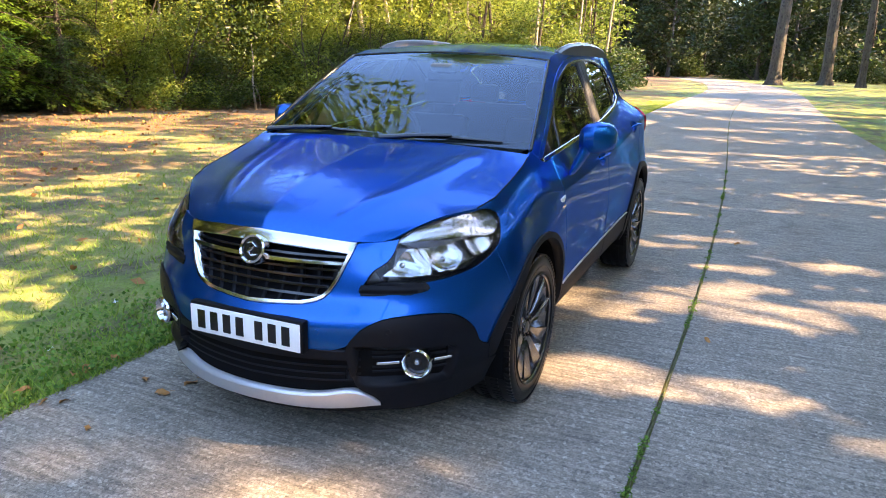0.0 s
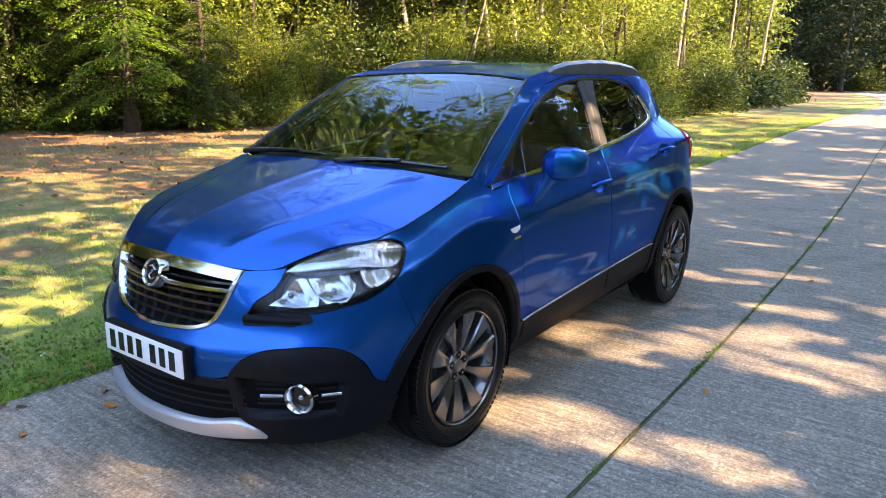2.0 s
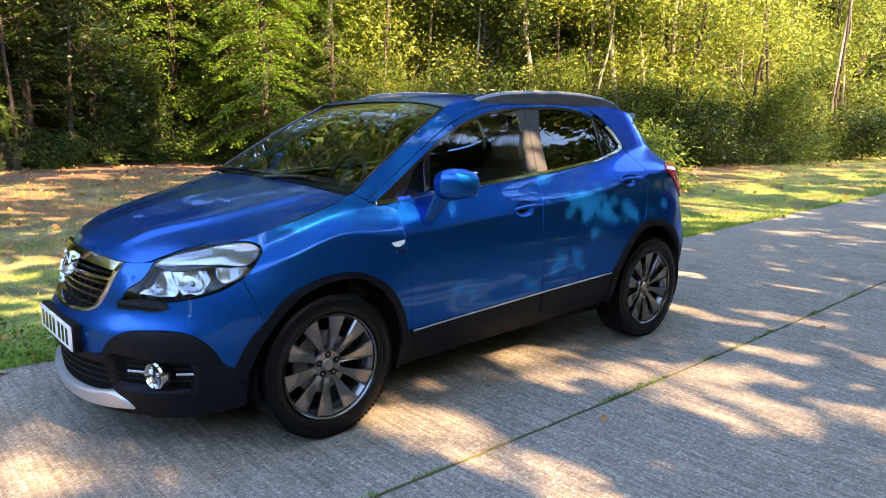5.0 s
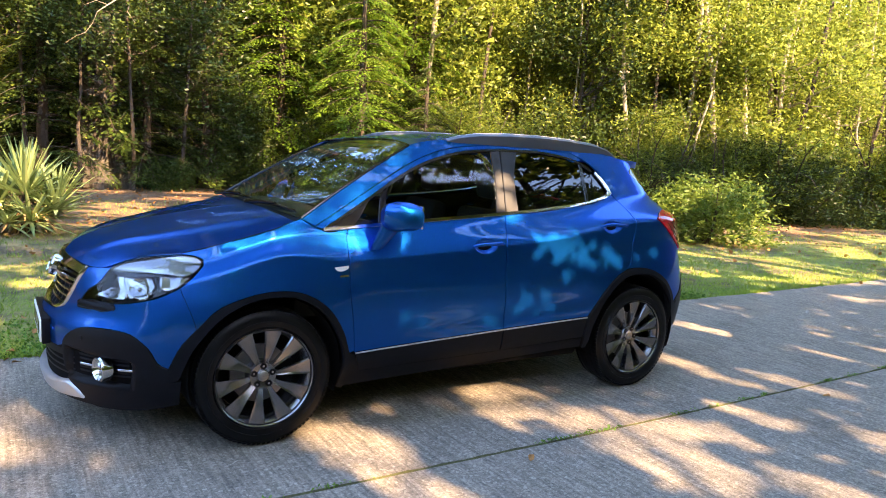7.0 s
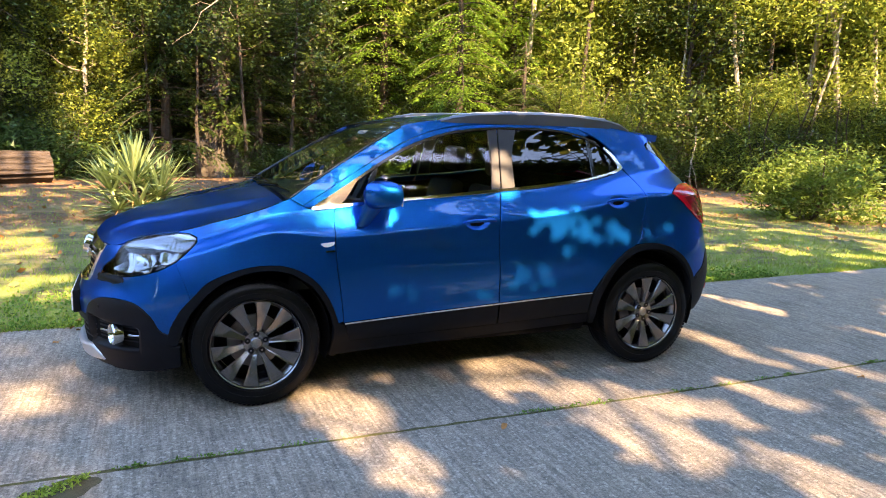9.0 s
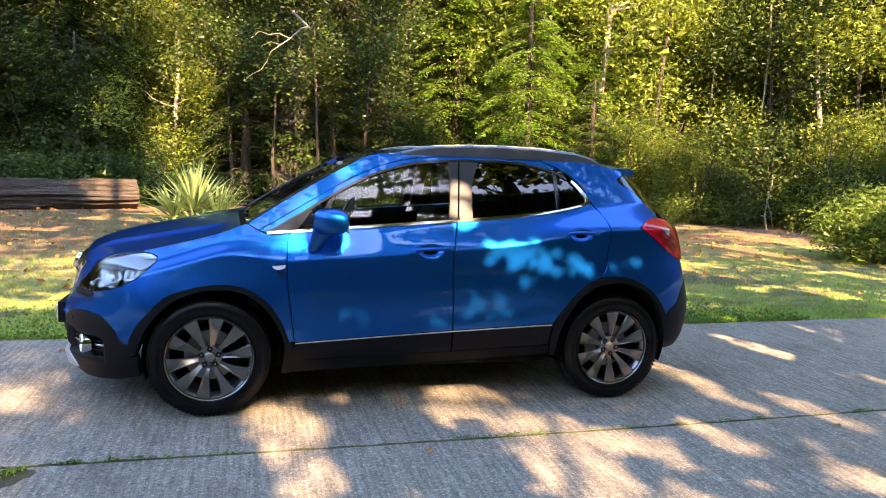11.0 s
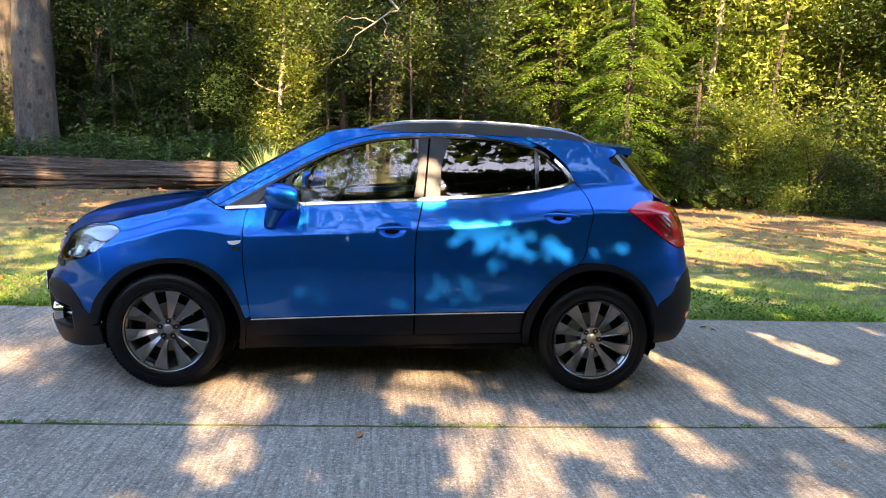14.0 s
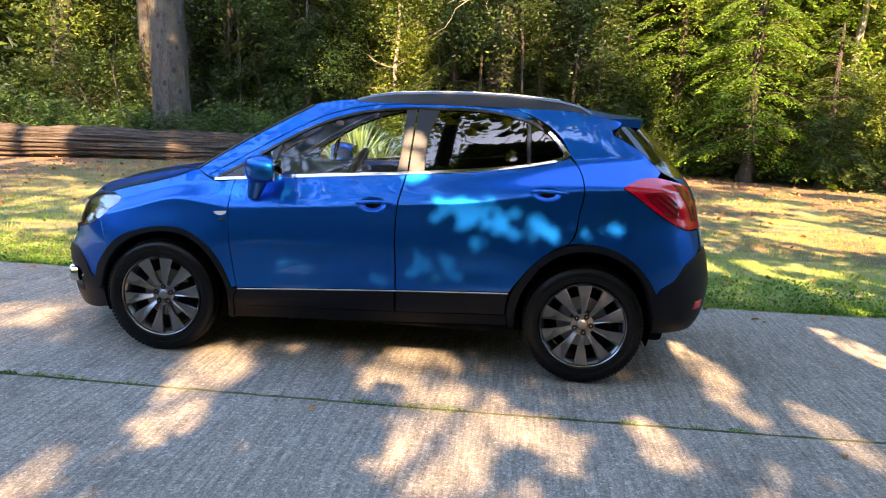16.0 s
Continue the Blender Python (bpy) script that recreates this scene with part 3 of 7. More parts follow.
part("dead_limb", bm, DEADWOOD, old, "pale bare dead limb")
bm = bmesh.new()
tube_mesh(bm, [(0.15, 0, 0.0), (0.0, 0, 0.35), (0.25, 0.1, 0.75), (0.45, 0.1, 1.25), (0.5, 0.15, 1.8)], [0.035, 0.03, 0.028, 0.02, 0.008], 6)
tube_mesh(bm, [(0.0, 0, 0.35), (-0.5, -0.1, 0.42)], [0.022, 0.008], 6)
tube_mesh(bm, [(0.25, 0.1, 0.75), (0.15, -0.1, 0.4), (0.3, -0.1, 0.05)], [0.02, 0.015, 0.01], 6)
db = tagged(part("dead_branch", bm, DEADWOOD), "pale dead branch standing on leaf litter by the shrubs", "branch")
db.matrix_basis = pose(13.6, 11.6, 0, 0, 0, 25)

# the lit shrub on the lawn's corner, with sunlight put into its leaf colour
lb = shrub(2.5, 1.75, LEAF_BRIGHT, 0.15, 130, "sunlit light green rhododendron on the lawn", 26, aspect=0.36)
lb.matrix_basis = pose(11.4, 5.5, 0, 0, 0, 20) @ Matrix.Scale(0.9, 4)
rh = shrub(2.8, 1.7, LEAF_RHODO, 0.16, 115, "low rhododendron behind the fallen log", 18, aspect=0.34)
rh.matrix_basis = pose(-5.9, 15.6, 0)
for x, y, s in ((-3.9, 15.9, 1.0), (-8.6, 15.2, 0.9), (-11.2, 14.6, 1.1), (-4.8, 17.2, 1.35), (-6.9, 14.9, 0.8), (-4.9, 15.0, 0.85), (-10.0, 14.0, 0.8), (-2.6, 16.0, 0.9), (2.9, 16.4, 0.55)):
    place(rh, x, y, rng.uniform(0, 360), s)

# the fallen log
def smooth_gate(v):
    """0 where a split closes, 1 where it gapes."""
    return max(0.0, min(1.0, 0.55 + 2.0 * v))


a, b = Vector((-14.5, 10.2, 0.36)), Vector((-2.65, 14.58, 0.33))
bm = bmesh.new()
n, sides = 110, 72
ax = (b - a).normalized()
sd = ax.cross(Vector((0, 0, 1))).normalized()
up = sd.cross(ax)
rings = []
for i in range(n + 1):
    t = i / n
    c = a.lerp(b, t)
    ring = []
    for k in range(sides):
        th = k * math.tau / sides
        r = 0.44 * (1.05 - 0.2 * t) * (1 + 0.10 * noise.noise((t * 16.0, 3.0, 1.0)))
        crack = noise.noise((math.cos(th) * 3.0, math.sin(th) * 3.0, t * 5.0)) * 0.16 + noise.noise((math.cos(th) * 7.0, math.sin(th) * 7.0, t * 7.0)) * 0.26 - 0.10 * max(0.0, noise.noise((math.cos(th) * 12.0, math.sin(th) * 12.0, t * 5.0 + 7)))
        for k_, (a0, wob) in enumerate(((2.3, 0.5), (2.75, 0.35), (3.2, 0.45), (3.7, 0.4), (4.2, 0.5), (1.7, 0.4))):
            off = th - a0 - wob * noise.noise((t * 6.0 + 9 * k_, 2.0, 5.0))
            crack -= 0.17 * math.exp(-(off / 0.07) ** 2) * smooth_gate(noise.noise((t * 9.0, 4.0 * k_, 1.0)))
        r *= 1 + crack - 0.12 * max(0.0, noise.noise((th * 5.0, t * 4.0, 9.0)))
        ring.append(bm.verts.new(c + sd * r * math.cos(th) + up * r * math.sin(th) * 0.92))
    rings.append(ring)
for p, q in zip(rings, rings[1:]):
    for k in range(sides):
        bm.faces.new((p[k], p[(k + 1) % sides], q[(k + 1) % sides], q[k]))
log = tagged(part("fallen_log", bm, LOGWOOD), "long weathered grey brown fallen log with split bark", "log")
bm = bmesh.new()
ring = [bm.verts.new(b + ax * 0.004 + sd * 0.34 * math.cos(k * math.tau / 30) * (1 + 0.06 * noise.noise((k, 3, 1))) + up * 0.32 * math.sin(k * math.tau / 30)) for k in range(30)]
mid = bm.verts.new(b + ax * 0.03)
for k in range(30):
    bm.faces.new((ring[k], ring[(k + 1) % 30], mid))
part("cut_end", bm, CUTWOOD, log, "pale sawn end")

# the spiky yucca on the lawn
SPIKE = leaf_mat("yucca_blades", (0.14, 0.20, 0.07), (0.30, 0.38, 0.15), (0.46, 0.50, 0.24), 0.45, 0.2)
DRY = plain("dry_blades", (0.30, 0.19, 0.08), 0.9, vary=0.35, scale=30)
yucca = tagged(new("yucca"), "spiky pale green yucca with dry lower leaves on the lawn", "plant")
yucca.matrix_basis = pose(-0.72, 7.55, 0) @ Matrix.Scale(1.08, 4)
bm = bmesh.new()
tube_mesh(bm, [(0, 0, -0.05), (0.02, 0, 0.3), (0.0, 0.02, 0.62)], [0.12, 0.10, 0.07], 10)
part("stem", bm, BARK, yucca)


def blades(num, z0, lo, hi, length, width, material, name, sag):
    bm = bmesh.new()
    for k in range(num):
        az = k * 2.39996 + rng.normal() * 0.15
        el = radians(rng.uniform(lo, hi))
        L = length * rng.uniform(0.8, 1.1)
        d = Vector((math.cos(az) * math.cos(el), math.sin(az) * math.cos(el), math.sin(el)))
        s = Vector((-math.sin(az), math.cos(az), 0))
        prev = None
        for i in range(6):
            t = i / 5
            p = Vector(z0) + d * (0.05 + L * t) + Vector((0, 0, -sag * L * t * t))
            w = width * (0.55 + 1.3 * t - 1.85 * t * t) if t < 0.98 else 0.002
            g = d.cross(s).normalized() * w * 0.35
            row = (bm.verts.new(p + s * w + g), bm.verts.new(p), bm.verts.new(p - s * w + g))
            if prev:
                bm.faces.new((prev[0], prev[1], row[1], row[0]))
                bm.faces.new((prev[1], prev[2], row[2], row[1]))
            prev = row
    for v in bm.verts:
        v.co.z = max(v.co.z, 0.01)
    return tagged(part(name, bm, material, yucca), kind="stuff")


for at, num, lo, hi, length in (((0.0, 0.0, 0.46), 95, 5, 86, 0.86), ((0.34, -0.12, 0.30), 60, 0, 82, 0.70), ((-0.30, 0.10, 0.34), 60, 0, 82, 0.72), ((0.05, -0.25, 0.15), 46, -8, 60, 0.62), ((0.28, 0.2, 0.14), 40, -5, 60, 0.6), ((-0.22, -0.2, 0.12), 40, -5, 60, 0.6)):
    blades(num, at, lo, hi, length, 0.034, SPIKE, "leaf_rosette", 0.12)
blades(50, (0, 0, 0.36), -50, 0, 0.55, 0.022, DRY, "dry_skirt", 0.3)

# blades of grass along the lane's edge and over the near lawn
def grass(name, num, x0, x1, y0, y1, hgt, material, label, skew=2.0):
    x = rng.uniform(x0, x1, num)
    y = y0 + (y1 - y0) * rng.random(num) ** skew + np.array([bend(a) for a in x])
    lump = np.array([noise.noise((a * 1.3, b * 1.3, 8.0)) for a, b in zip(x, y)])
    keep = lump > rng.uniform(-0.7, 0.25, num)
    x, y = x[keep], y[keep]
    n = len(x)
    a = rng.uniform(0, math.tau, n)
    h = hgt * rng.uniform(0.4, 1.2, n)
    lean = rng.normal(size=(n, 2)) * 0.6 * h[:, None]
    w = 0.0028 + 0.0022 * rng.random(n)
    z0 = -0.012
    v = np.stack([np.stack([x - np.cos(a) * w, y - np.sin(a) * w, np.full(n, z0)], 1), np.stack([x + np.cos(a) * w, y + np.sin(a) * w, np.full(n, z0)], 1), np.stack([x + lean[:, 0], y + lean[:, 1], z0 + h], 1)], 1)
    return tagged(mesh_np(name, v.reshape(-1, 3), np.arange(3 * n).reshape(n, 3), material), label, "grass", kind="stuff")


BLADE = leaf_mat("grass_blades", (0.15, 0.245, 0.028), (0.30, 0.42, 0.06), (0.44, 0.38, 0.12), 0.7, 0.4)
grass("grass", 52000, -6, 9, 1.06, 5.5, 0.055, BLADE, "short mown grass blades beside the lane")
grass("grass", 30000, 9, 30, 1.06, 6.0, 0.07, BLADE, "short mown grass blades along the verge")
grass("grass", 25000, -8, 12, 5.0, 13, 0.06, BLADE, "thin dry grass blades on the lawn", 1.0)

# clover close along the lane's edge
CLOVER = leaf_mat("clover", (0.06, 0.14, 0.018), (0.16, 0.29, 0.04), (0.28, 0.36, 0.07), 0.6, 0.35)
n = 26000
x = rng.uniform(-4.0, 6.0, n)
y = 1.07 + 1.25 * rng.random(n) ** 1.7 + np.array([bend(a) for a in x])
keep = np.array([noise.noise((a * 1.1, b * 1.6, 3.0)) for a, b in zip(x, y)]) > rng.uniform(-0.6, 0.5, n) + 0.35 * (y - 1.3)
c = np.stack([x, y, 0.004 + 0.03 * rng.random(n)], 1)[keep]
v, f = leaves_np(rng, c, 0.026, 0.0, 0.9)
v[:, 2] = np.maximum(v[:, 2], -0.011)
tagged(mesh_np("clover", v, f, CLOVER), "low dark green clover along the lane's edge", "clover", kind="stuff")

# two pale scraps lying on the grass
PAPER = plain("white_scrap", (0.72, 0.73, 0.72), 0.8, vary=0.1, scale=40)
for x, y, w, turn in ((0.04, 1.83, 0.075, 35), (-0.65, 1.53, 0.045, 110)):
    bm = bmesh.new()
    grid = [[bm.verts.new((w * (i / 4 - 0.5), 0.42 * w * (j / 2 - 0.5) * (1 - 0.5 * abs(i / 4 - 0.5)), 0.016 + 0.012 * math.sin(i * 1.3 + j))) for j in range(3)] for i in range(5)]
    for i in range(4):
        for j in range(2):
            bm.faces.new((grid[i][j], grid[i + 1][j], grid[i + 1][j + 1], grid[i][j + 1]))
    bmesh.ops.solidify(bm, geom=bm.faces, thickness=0.0015)
    tagged(part("paper_scrap", bm, PAPER), "small crumpled white scrap lying on the grass", "litter").matrix_basis = pose(x, y, -0.004, 0, 0, turn)

# moss in the long joint, tufts in the broken corner of a slab
bm = bmesh.new()
prev = None
for i in range(900):
    x = -6 + i * 0.04
    w = 0.007 + 0.008 * noise.noise((x * 3.0, 1.0, 0.0)) + 0.006 * noise.noise((x * 14.0, 2.0, 0.0))
    o = bend(x) + 0.006 * noise.noise((x * 5.0, 4.0, 0.0))
    hgt = 0.006 + 0.006 * noise.noise((x * 9.0, 7.0, 0.0))
    row = (bm.verts.new((x, -1.436 + o - max(0.003, w), -0.002)), bm.verts.new((x, -1.436 + o, max(0.002, hgt))), bm.verts.new((x, -1.436 + o + max(0.003, w), -0.002)))
    if prev:
        for j in (0, 1):
            bm.faces.new((prev[j], row[j], row[j + 1], prev[j + 1]))
    prev = row
tagged(part("moss", bm, MOSS), "green moss along the joint between slabs", "moss", kind="stuff")
bm = bmesh.new()
ring = []
for k in range(40):
    a = k * math.tau / 40
    r = 1 + 0.35 * noise.noise((math.cos(a) * 2, math.sin(a) * 2, 3.0))
    ring.append(bm.verts.new((-0.95 + 0.17 * r * math.cos(a) + 0.09 * math.sin(a), -1.625 + 0.17 * r * math.sin(a) + 0.05 * math.cos(a), 0.003)))
mid = bm.verts.new((-0.95, -1.625, 0.008))
for k in range(40):
    bm.faces.new((ring[k], ring[(k + 1) % 40], mid))
tagged(part("moss", bm, SOIL), "mossy soil in the broken corner of a slab", "moss", kind="stuff")
n = 260
a, r = rng.uniform(0, math.tau, n), np.sqrt(rng.random(n))
c = np.stack([-0.93 + 0.12 * r * np.cos(a) + 0.06 * r * np.sin(a), -1.57 + 0.09 * r * np.sin(a) + 0.04 * r * np.cos(a), 0.008 + 0.02 * rng.random(n)], 1)
v, f = leaves_np(rng, c, 0.03, -0.5, 0.3)
tagged(mesh_np("weeds", v, f, BLADE), "small green weeds in the broken slab corner", "weeds", kind="stuff")

spots = [(x, rng.uniform(0.03, 0.10)) for x in rng.uniform(-3.0, 9.0, 34)]
c = np.concatenate([np.stack([x + rng.normal(size=30) * r, -1.436 + bend(x) + rng.normal(size=30) * 0.010, 0.006 + 0.012 * rng.random(30)], 1) for x, r in spots])
v, f = leaves_np(rng, c, 0.022, -0.4, 0.35)
tagged(mesh_np("weeds", v, f, CLOVER), "tiny green weeds growing along the joint", "weeds", kind="stuff")

# fallen leaves: some near ones singly, the rest scattered
DEAD = plain("fallen_leaf", (0.32, 0.14, 0.035), 0.8, vary=0.5, scale=3)
bm = bmesh.new()
pts = [(-0.5, 0), (-0.25, 0.22), (0.05, 0.30), (0.3, 0.18), (0.5, 0), (0.3, -0.18), (0.05, -0.30), (-0.25, -0.22)]
vs = [bm.verts.new((x * 0.075, y * 0.075, 0.012 * math.sin(x * 5) + 0.014 * abs(y) * 2)) for x, y in pts]
c0 = bm.verts.new((0, 0, 0.0))
for k in range(8):
    bm.faces.new((vs[k], vs[(k + 1) % 8], c0))
tube_mesh(bm, [(-0.0375, 0, 0.004), (-0.062, 0.004, 0.002)], [0.0012, 0.0008], 4)
leaf0 = tagged(part("fallen_leaf", bm, DEAD), "curled orange brown fallen leaf on the ground", "leaf", "fallen leaves by the lane")
leaf0.matrix_basis = pose(-0.73, 1.16, 0.006, 8, 0, 40)
NEAR_LEAVES = ((-0.82, 1.15), (-1.07, 1.03), (-1.14, 0.67), (1.21, 4.64), (-0.6, 1.12), (-0.62, 0.6), (-0.76, 0.64), (-0.88, 1.68), (0.4, 2.64), (-0.81, 1.72), (-1.05, 1.19), (1.16, -1.56))
for k in range(34):
    x = rng.uniform(-2.2, 5.5)
    y = rng.choice([rng.uniform(0.6, 1.05), rng.uniform(1.12, 2.8), rng.uniform(-3.5, -1.0)], p=[0.4, 0.4, 0.2])
    x, y = NEAR_LEAVES[k] if k < len(NEAR_LEAVES) else (x, y)
    copy_thing(leaf0, pose(x, y, 0.008 if y < 1.08 else 0.02, rng.uniform(-25, 25), rng.uniform(-25, 25), rng.uniform(0, 360)) @ Matrix.Scale(rng.uniform(0.6, 1.1), 4))
n = 2600
c = np.stack([rng.uniform(-14, 20, n), 1.2 + 15.5 * rng.random(n) ** 0.55, 0.006 + 0.03 * rng.random(n)], 1)
v, f = leaves_np(rng, c, 0.09, 0.0, 0.6)
v[:, 2] = np.clip(v[:, 2], -0.005, 0.05)
tagged(mesh_np("leaf_litter", v, f, DEAD), "brown fallen leaves scattered over the lawn", "leaves", kind="stuff")

# trees behind the camera, whose crowns shade the lane but for gaps that let sun through
LANE_GAPS = ((0.42, -1.05, 0.20, 0.34), (0.50, -1.75, 0.16, 0.34), (1.62, -0.85, 0.20, 0.36), (1.88, -1.45, 0.28, 0.42), (1.82, -1.98, 0.26, 0.30), (1.38, -0.9, 0.06, 0.2), (2.37, -1.75, 0.10, 0.26), (2.88, -1.65, 0.09, 0.3), (3.36, -0.45, 0.08, 0.5), (3.42, -1.1, 0.06, 0.2), (3.83, -1.3, 0.08, 0.42), (4.57, 0.25, 0.10, 0.4), (5.0, -0.9, 0.1, 0.5),
        (-1.25, -0.35, 0.22, 0.25), (-2.0, -1.2, 0.2, 0.3), (0.2, -2.4, 0.12, 0.3), (2.3, -2.5, 0.15, 0.3), (3.3, -2.3, 0.1, 0.35),
             (1.24, 0.85, 0.075, 0.26))
GAPS = LANE_GAPS + ((-3.05, 14.75, 0.8, 0.9), (1.0, 17.6, 0.7, 1.2), (-2.2, 20.5, 0.9, 4.0), (-0.9, 8.2, 0.75, 0.8),
        (10.4, -1.0, 0.9, 1.3), (11.3, -2.8, 0.7, 1.0), (9.6, -2.6, 0.4, 0.8), (8.2, 0.2, 0.2, 0.5), (7.0, -2.6, 0.3, 0.7), (14.2, -1.6, 0.5, 1.6), (16.5, -0.6, 0.4, 1.0), (18.0, -2.4, 0.5, 1.2), (21.0, -1.5, 0.8, 1.8))

# small chinks in bunches, whose light falls on the doors: place, half sizes, number
spot_rng = np.random.default_rng(5)
for cx, cy, w, h, num in ((1.53, 0.39, 0.08, 0.07, 5), (1.68, 0.36, 0.06, 0.05, 3), (1.80, 0.41, 0.05, 0.09, 3), (1.82, 0.18, 0.05, 0.05, 2), (2.05, 0.28, 0.08, 0.07, 5), (2.38, 0.27, 0.09, 0.03, 4), (1.26, -0.15, 0.02, 0.03, 2), (1.43, -0.13, 0.02, 0.02, 1), (1.60, -0.10, 0.09, 0.06, 4), (1.11, 0.30, 0.03, 0.03, 1), (0.75, -0.14, 0.09, 0.03, 2)):
    spots = []
    for _ in range(400):
        x, y = cx + 1.5 * spot_rng.uniform(-w, w), cy + 1.5 * spot_rng.uniform(-h, h)
        if len(spots) < num and all(math.hypot(x - a, y - b) > 0.102 for a, b, _, _ in spots):
            r = spot_rng.uniform(0.022, 0.034)
            spots.append((x, y, r, r))
    GAPS += tuple(spots)


def sunlit(gx, gy, margin):
    """Whether a leaf of that size would close a gap through which the sun reaches this spot of the ground."""
    for x, y, a, b in GAPS:
        dx, dy = gx - x + 0.17 * (gy - y), gy - y
        if (dx / (a + margin)) ** 2 + (dy / (b + margin)) ** 2 < 1 + 0.5 * noise.noise((gx * 5, gy * 5, 2.0)):
            return True
    if -1.2 < gx < 3.9 and -2.6 < gy < 3.4 or gy < 1.2 and gx < 20:
        return False
    if gx < -1.2 and gy < 8:
        return noise.noise((gx * 0.7, gy * 0.9, 7.0)) + 0.5 * noise.noise((gx * 1.9, gy * 2.4, 3.0)) > 0.30
    if gx > 3:
        e = float(np.interp(gx, [p[0] for p in EDGE], [p[1] for p in EDGE]))
        if gy > e - 0.8:
            return gy > e + (2.4 if 9.5 < gx < 15.5 else 3.4 if 9.5 < gx < 21 else 1.0 if 5.5 < gx <= 9.5 else 3.4) + 1.5 * noise.noise((gx * 0.5, gy * 0.3, 5.0)) or noise.noise((gx * 0.9, gy * 0.9, 2.0)) > 0.36
    lim = 0.05 if gx > 6 else (0.27 if gy < 6 or gx > 0 and gy < 11 else 0.3 if gy < 11 and gx > -2.5 else 0.1 if gx > -3.4 else (0.42 if gx > -9 else 0.9) if gy < 21 else 0.2)
    return noise.noise((gx * 0.55, gy * 0.8, 7.0)) + 0.5 * noise.noise((gx * 1.9, gy * 2.4, 3.0)) > lim


stems = [(-6.5, -9.5), (-2.0, -14.0), (1.2, -9.0), (3.25, -13.0), (6.5, -8.8), (9.5, -14.5), (12.0, -9.4), (15.0, -13.2), (18.5, -9.0), (21.5, -14.0), (25.5, -9.6), (29.0, -14.0), (36, -10.5), (43, -13.5), (50, -11.0), (58, -14.0), (66, -12.0), (75, -15.0), (-12.5, -12.5), (-18.5, -10.5)]
crowns = [[] for _ in stems]
twigs = [[] for _ in stems]
high_twigs = [[] for _ in stems]
top_twigs = [[] for _ in stems]


def hang(store, x, y, lo, hi):
    """A leaf somewhere along the sun's ray to (x, y), in the crown of the tree that stands nearest."""
    ty = rng.uniform(lo, hi)
    hgt = (ty - y) / SY
    if hgt > 2.5:
        p = (x + SX * hgt, ty, hgt)
        store[min(range(len(stems)), key=lambda i: (stems[i][0] - p[0]) ** 2 + 0.6 * (stems[i][1] - p[1]) ** 2)].append(p)


def near_car(x, y):
    return -2.6 < x < 5.6 and -3.0 < y < (2.1 if x < 0.6 else 1.5)


for i in range(170):
    for j in range(150):
        for _ in range(6 if j > 85 else 4 if j > 50 or j < 46 and i < 50 else 6):
            x, y = -9 + 0.2 * i + rng.uniform(-0.1, 0.1), -6 + 0.2 * j + rng.uniform(-0.1, 0.1)
            if y > 22.5 and x > 3 or near_car(x, y) or -3.5 < x < 1.6 and 1.3 < y < 5 and rng.random() < 0.45 or x < -1.2 and y < 8 and rng.random() < (0.48 if y < 1.5 else 0.36) or x > 2 and 2 < y < 10 and rng.random() < 0.3 or sunlit(x, y, 0.12) and (y > 1.2 or rng.random() < 0.72):
                continue
            hang(crowns, x, y, *((-16.5, -7.8) if y < 2 or x < -1.5 and y < 8 else (-6.5, -3.0)))
far_leaves = [[] for _ in stems]
for i in range(70):
    for j in range(68):
        x, y = -24.5 + 0.3 * i + rng.uniform(-0.15, 0.15), 13.6 + 0.3 * j + rng.uniform(-0.15, 0.15)
        if x < -9 or noise.noise((x * 0.5, y * 0.4, 9.0)) < 0.5:
            for _ in range(4):
                hang(crowns, x, y, -7.0, -3.0)
for i in range(90):
    for j in range(30):
        x, y = -11 + 0.3 * i + rng.uniform(-0.15, 0.15), -15 + 0.3 * j + rng.uniform(-0.15, 0.15)
        for _ in range(3):
            hang(crowns, x, y, -24.0, -14.0)
for i in range(110):
    for j in range(34):
        x, y = 25 + 0.45 * i + rng.uniform(-0.2, 0.2), -6 + 0.45 * j + rng.uniform(-0.2, 0.2)
        if noise.noise((x * 0.35, y * 0.22, 4.0)) < 0.04:
            hang(far_leaves, x, y, -17.0, -9.5)
            hang(far_leaves, x, y, -17.0, -9.5)
for i in range(82):
    for j in range(51 if i < 32 else 45):
        for _ in range(24 if i > 18 and j > 26 and not (i < 32 and j > 33) else 10):
            x, y = -2.6 + 0.1 * i + rng.uniform(-0.05, 0.05), -3 + 0.1 * j + rng.uniform(-0.05, 0.05)
            if y > -0.3 and x > -0.7 and not (x < 0.6 and y > 0.4):
                if not sunlit(x, y, 0.036) or rng.random() < 0.03:
                    hang(twigs, x, y, -6.0, -5.0)
            elif x <= -0.7 or y > 0.4:
                if rng.random() < (0.6 if not sunlit(x, y, 0.05) else 0.12):
                    hang(top_twigs, x, y, -21.0, -15.5)
            elif rng.random() < 0.4:
                if not sunlit(x, y, 0.06):
                    hang(high_twigs, x, y, -13.0, -8.0)
                elif rng.random() < 0.36:
                    hang(top_twigs, x, y, -21.0, -15.5)
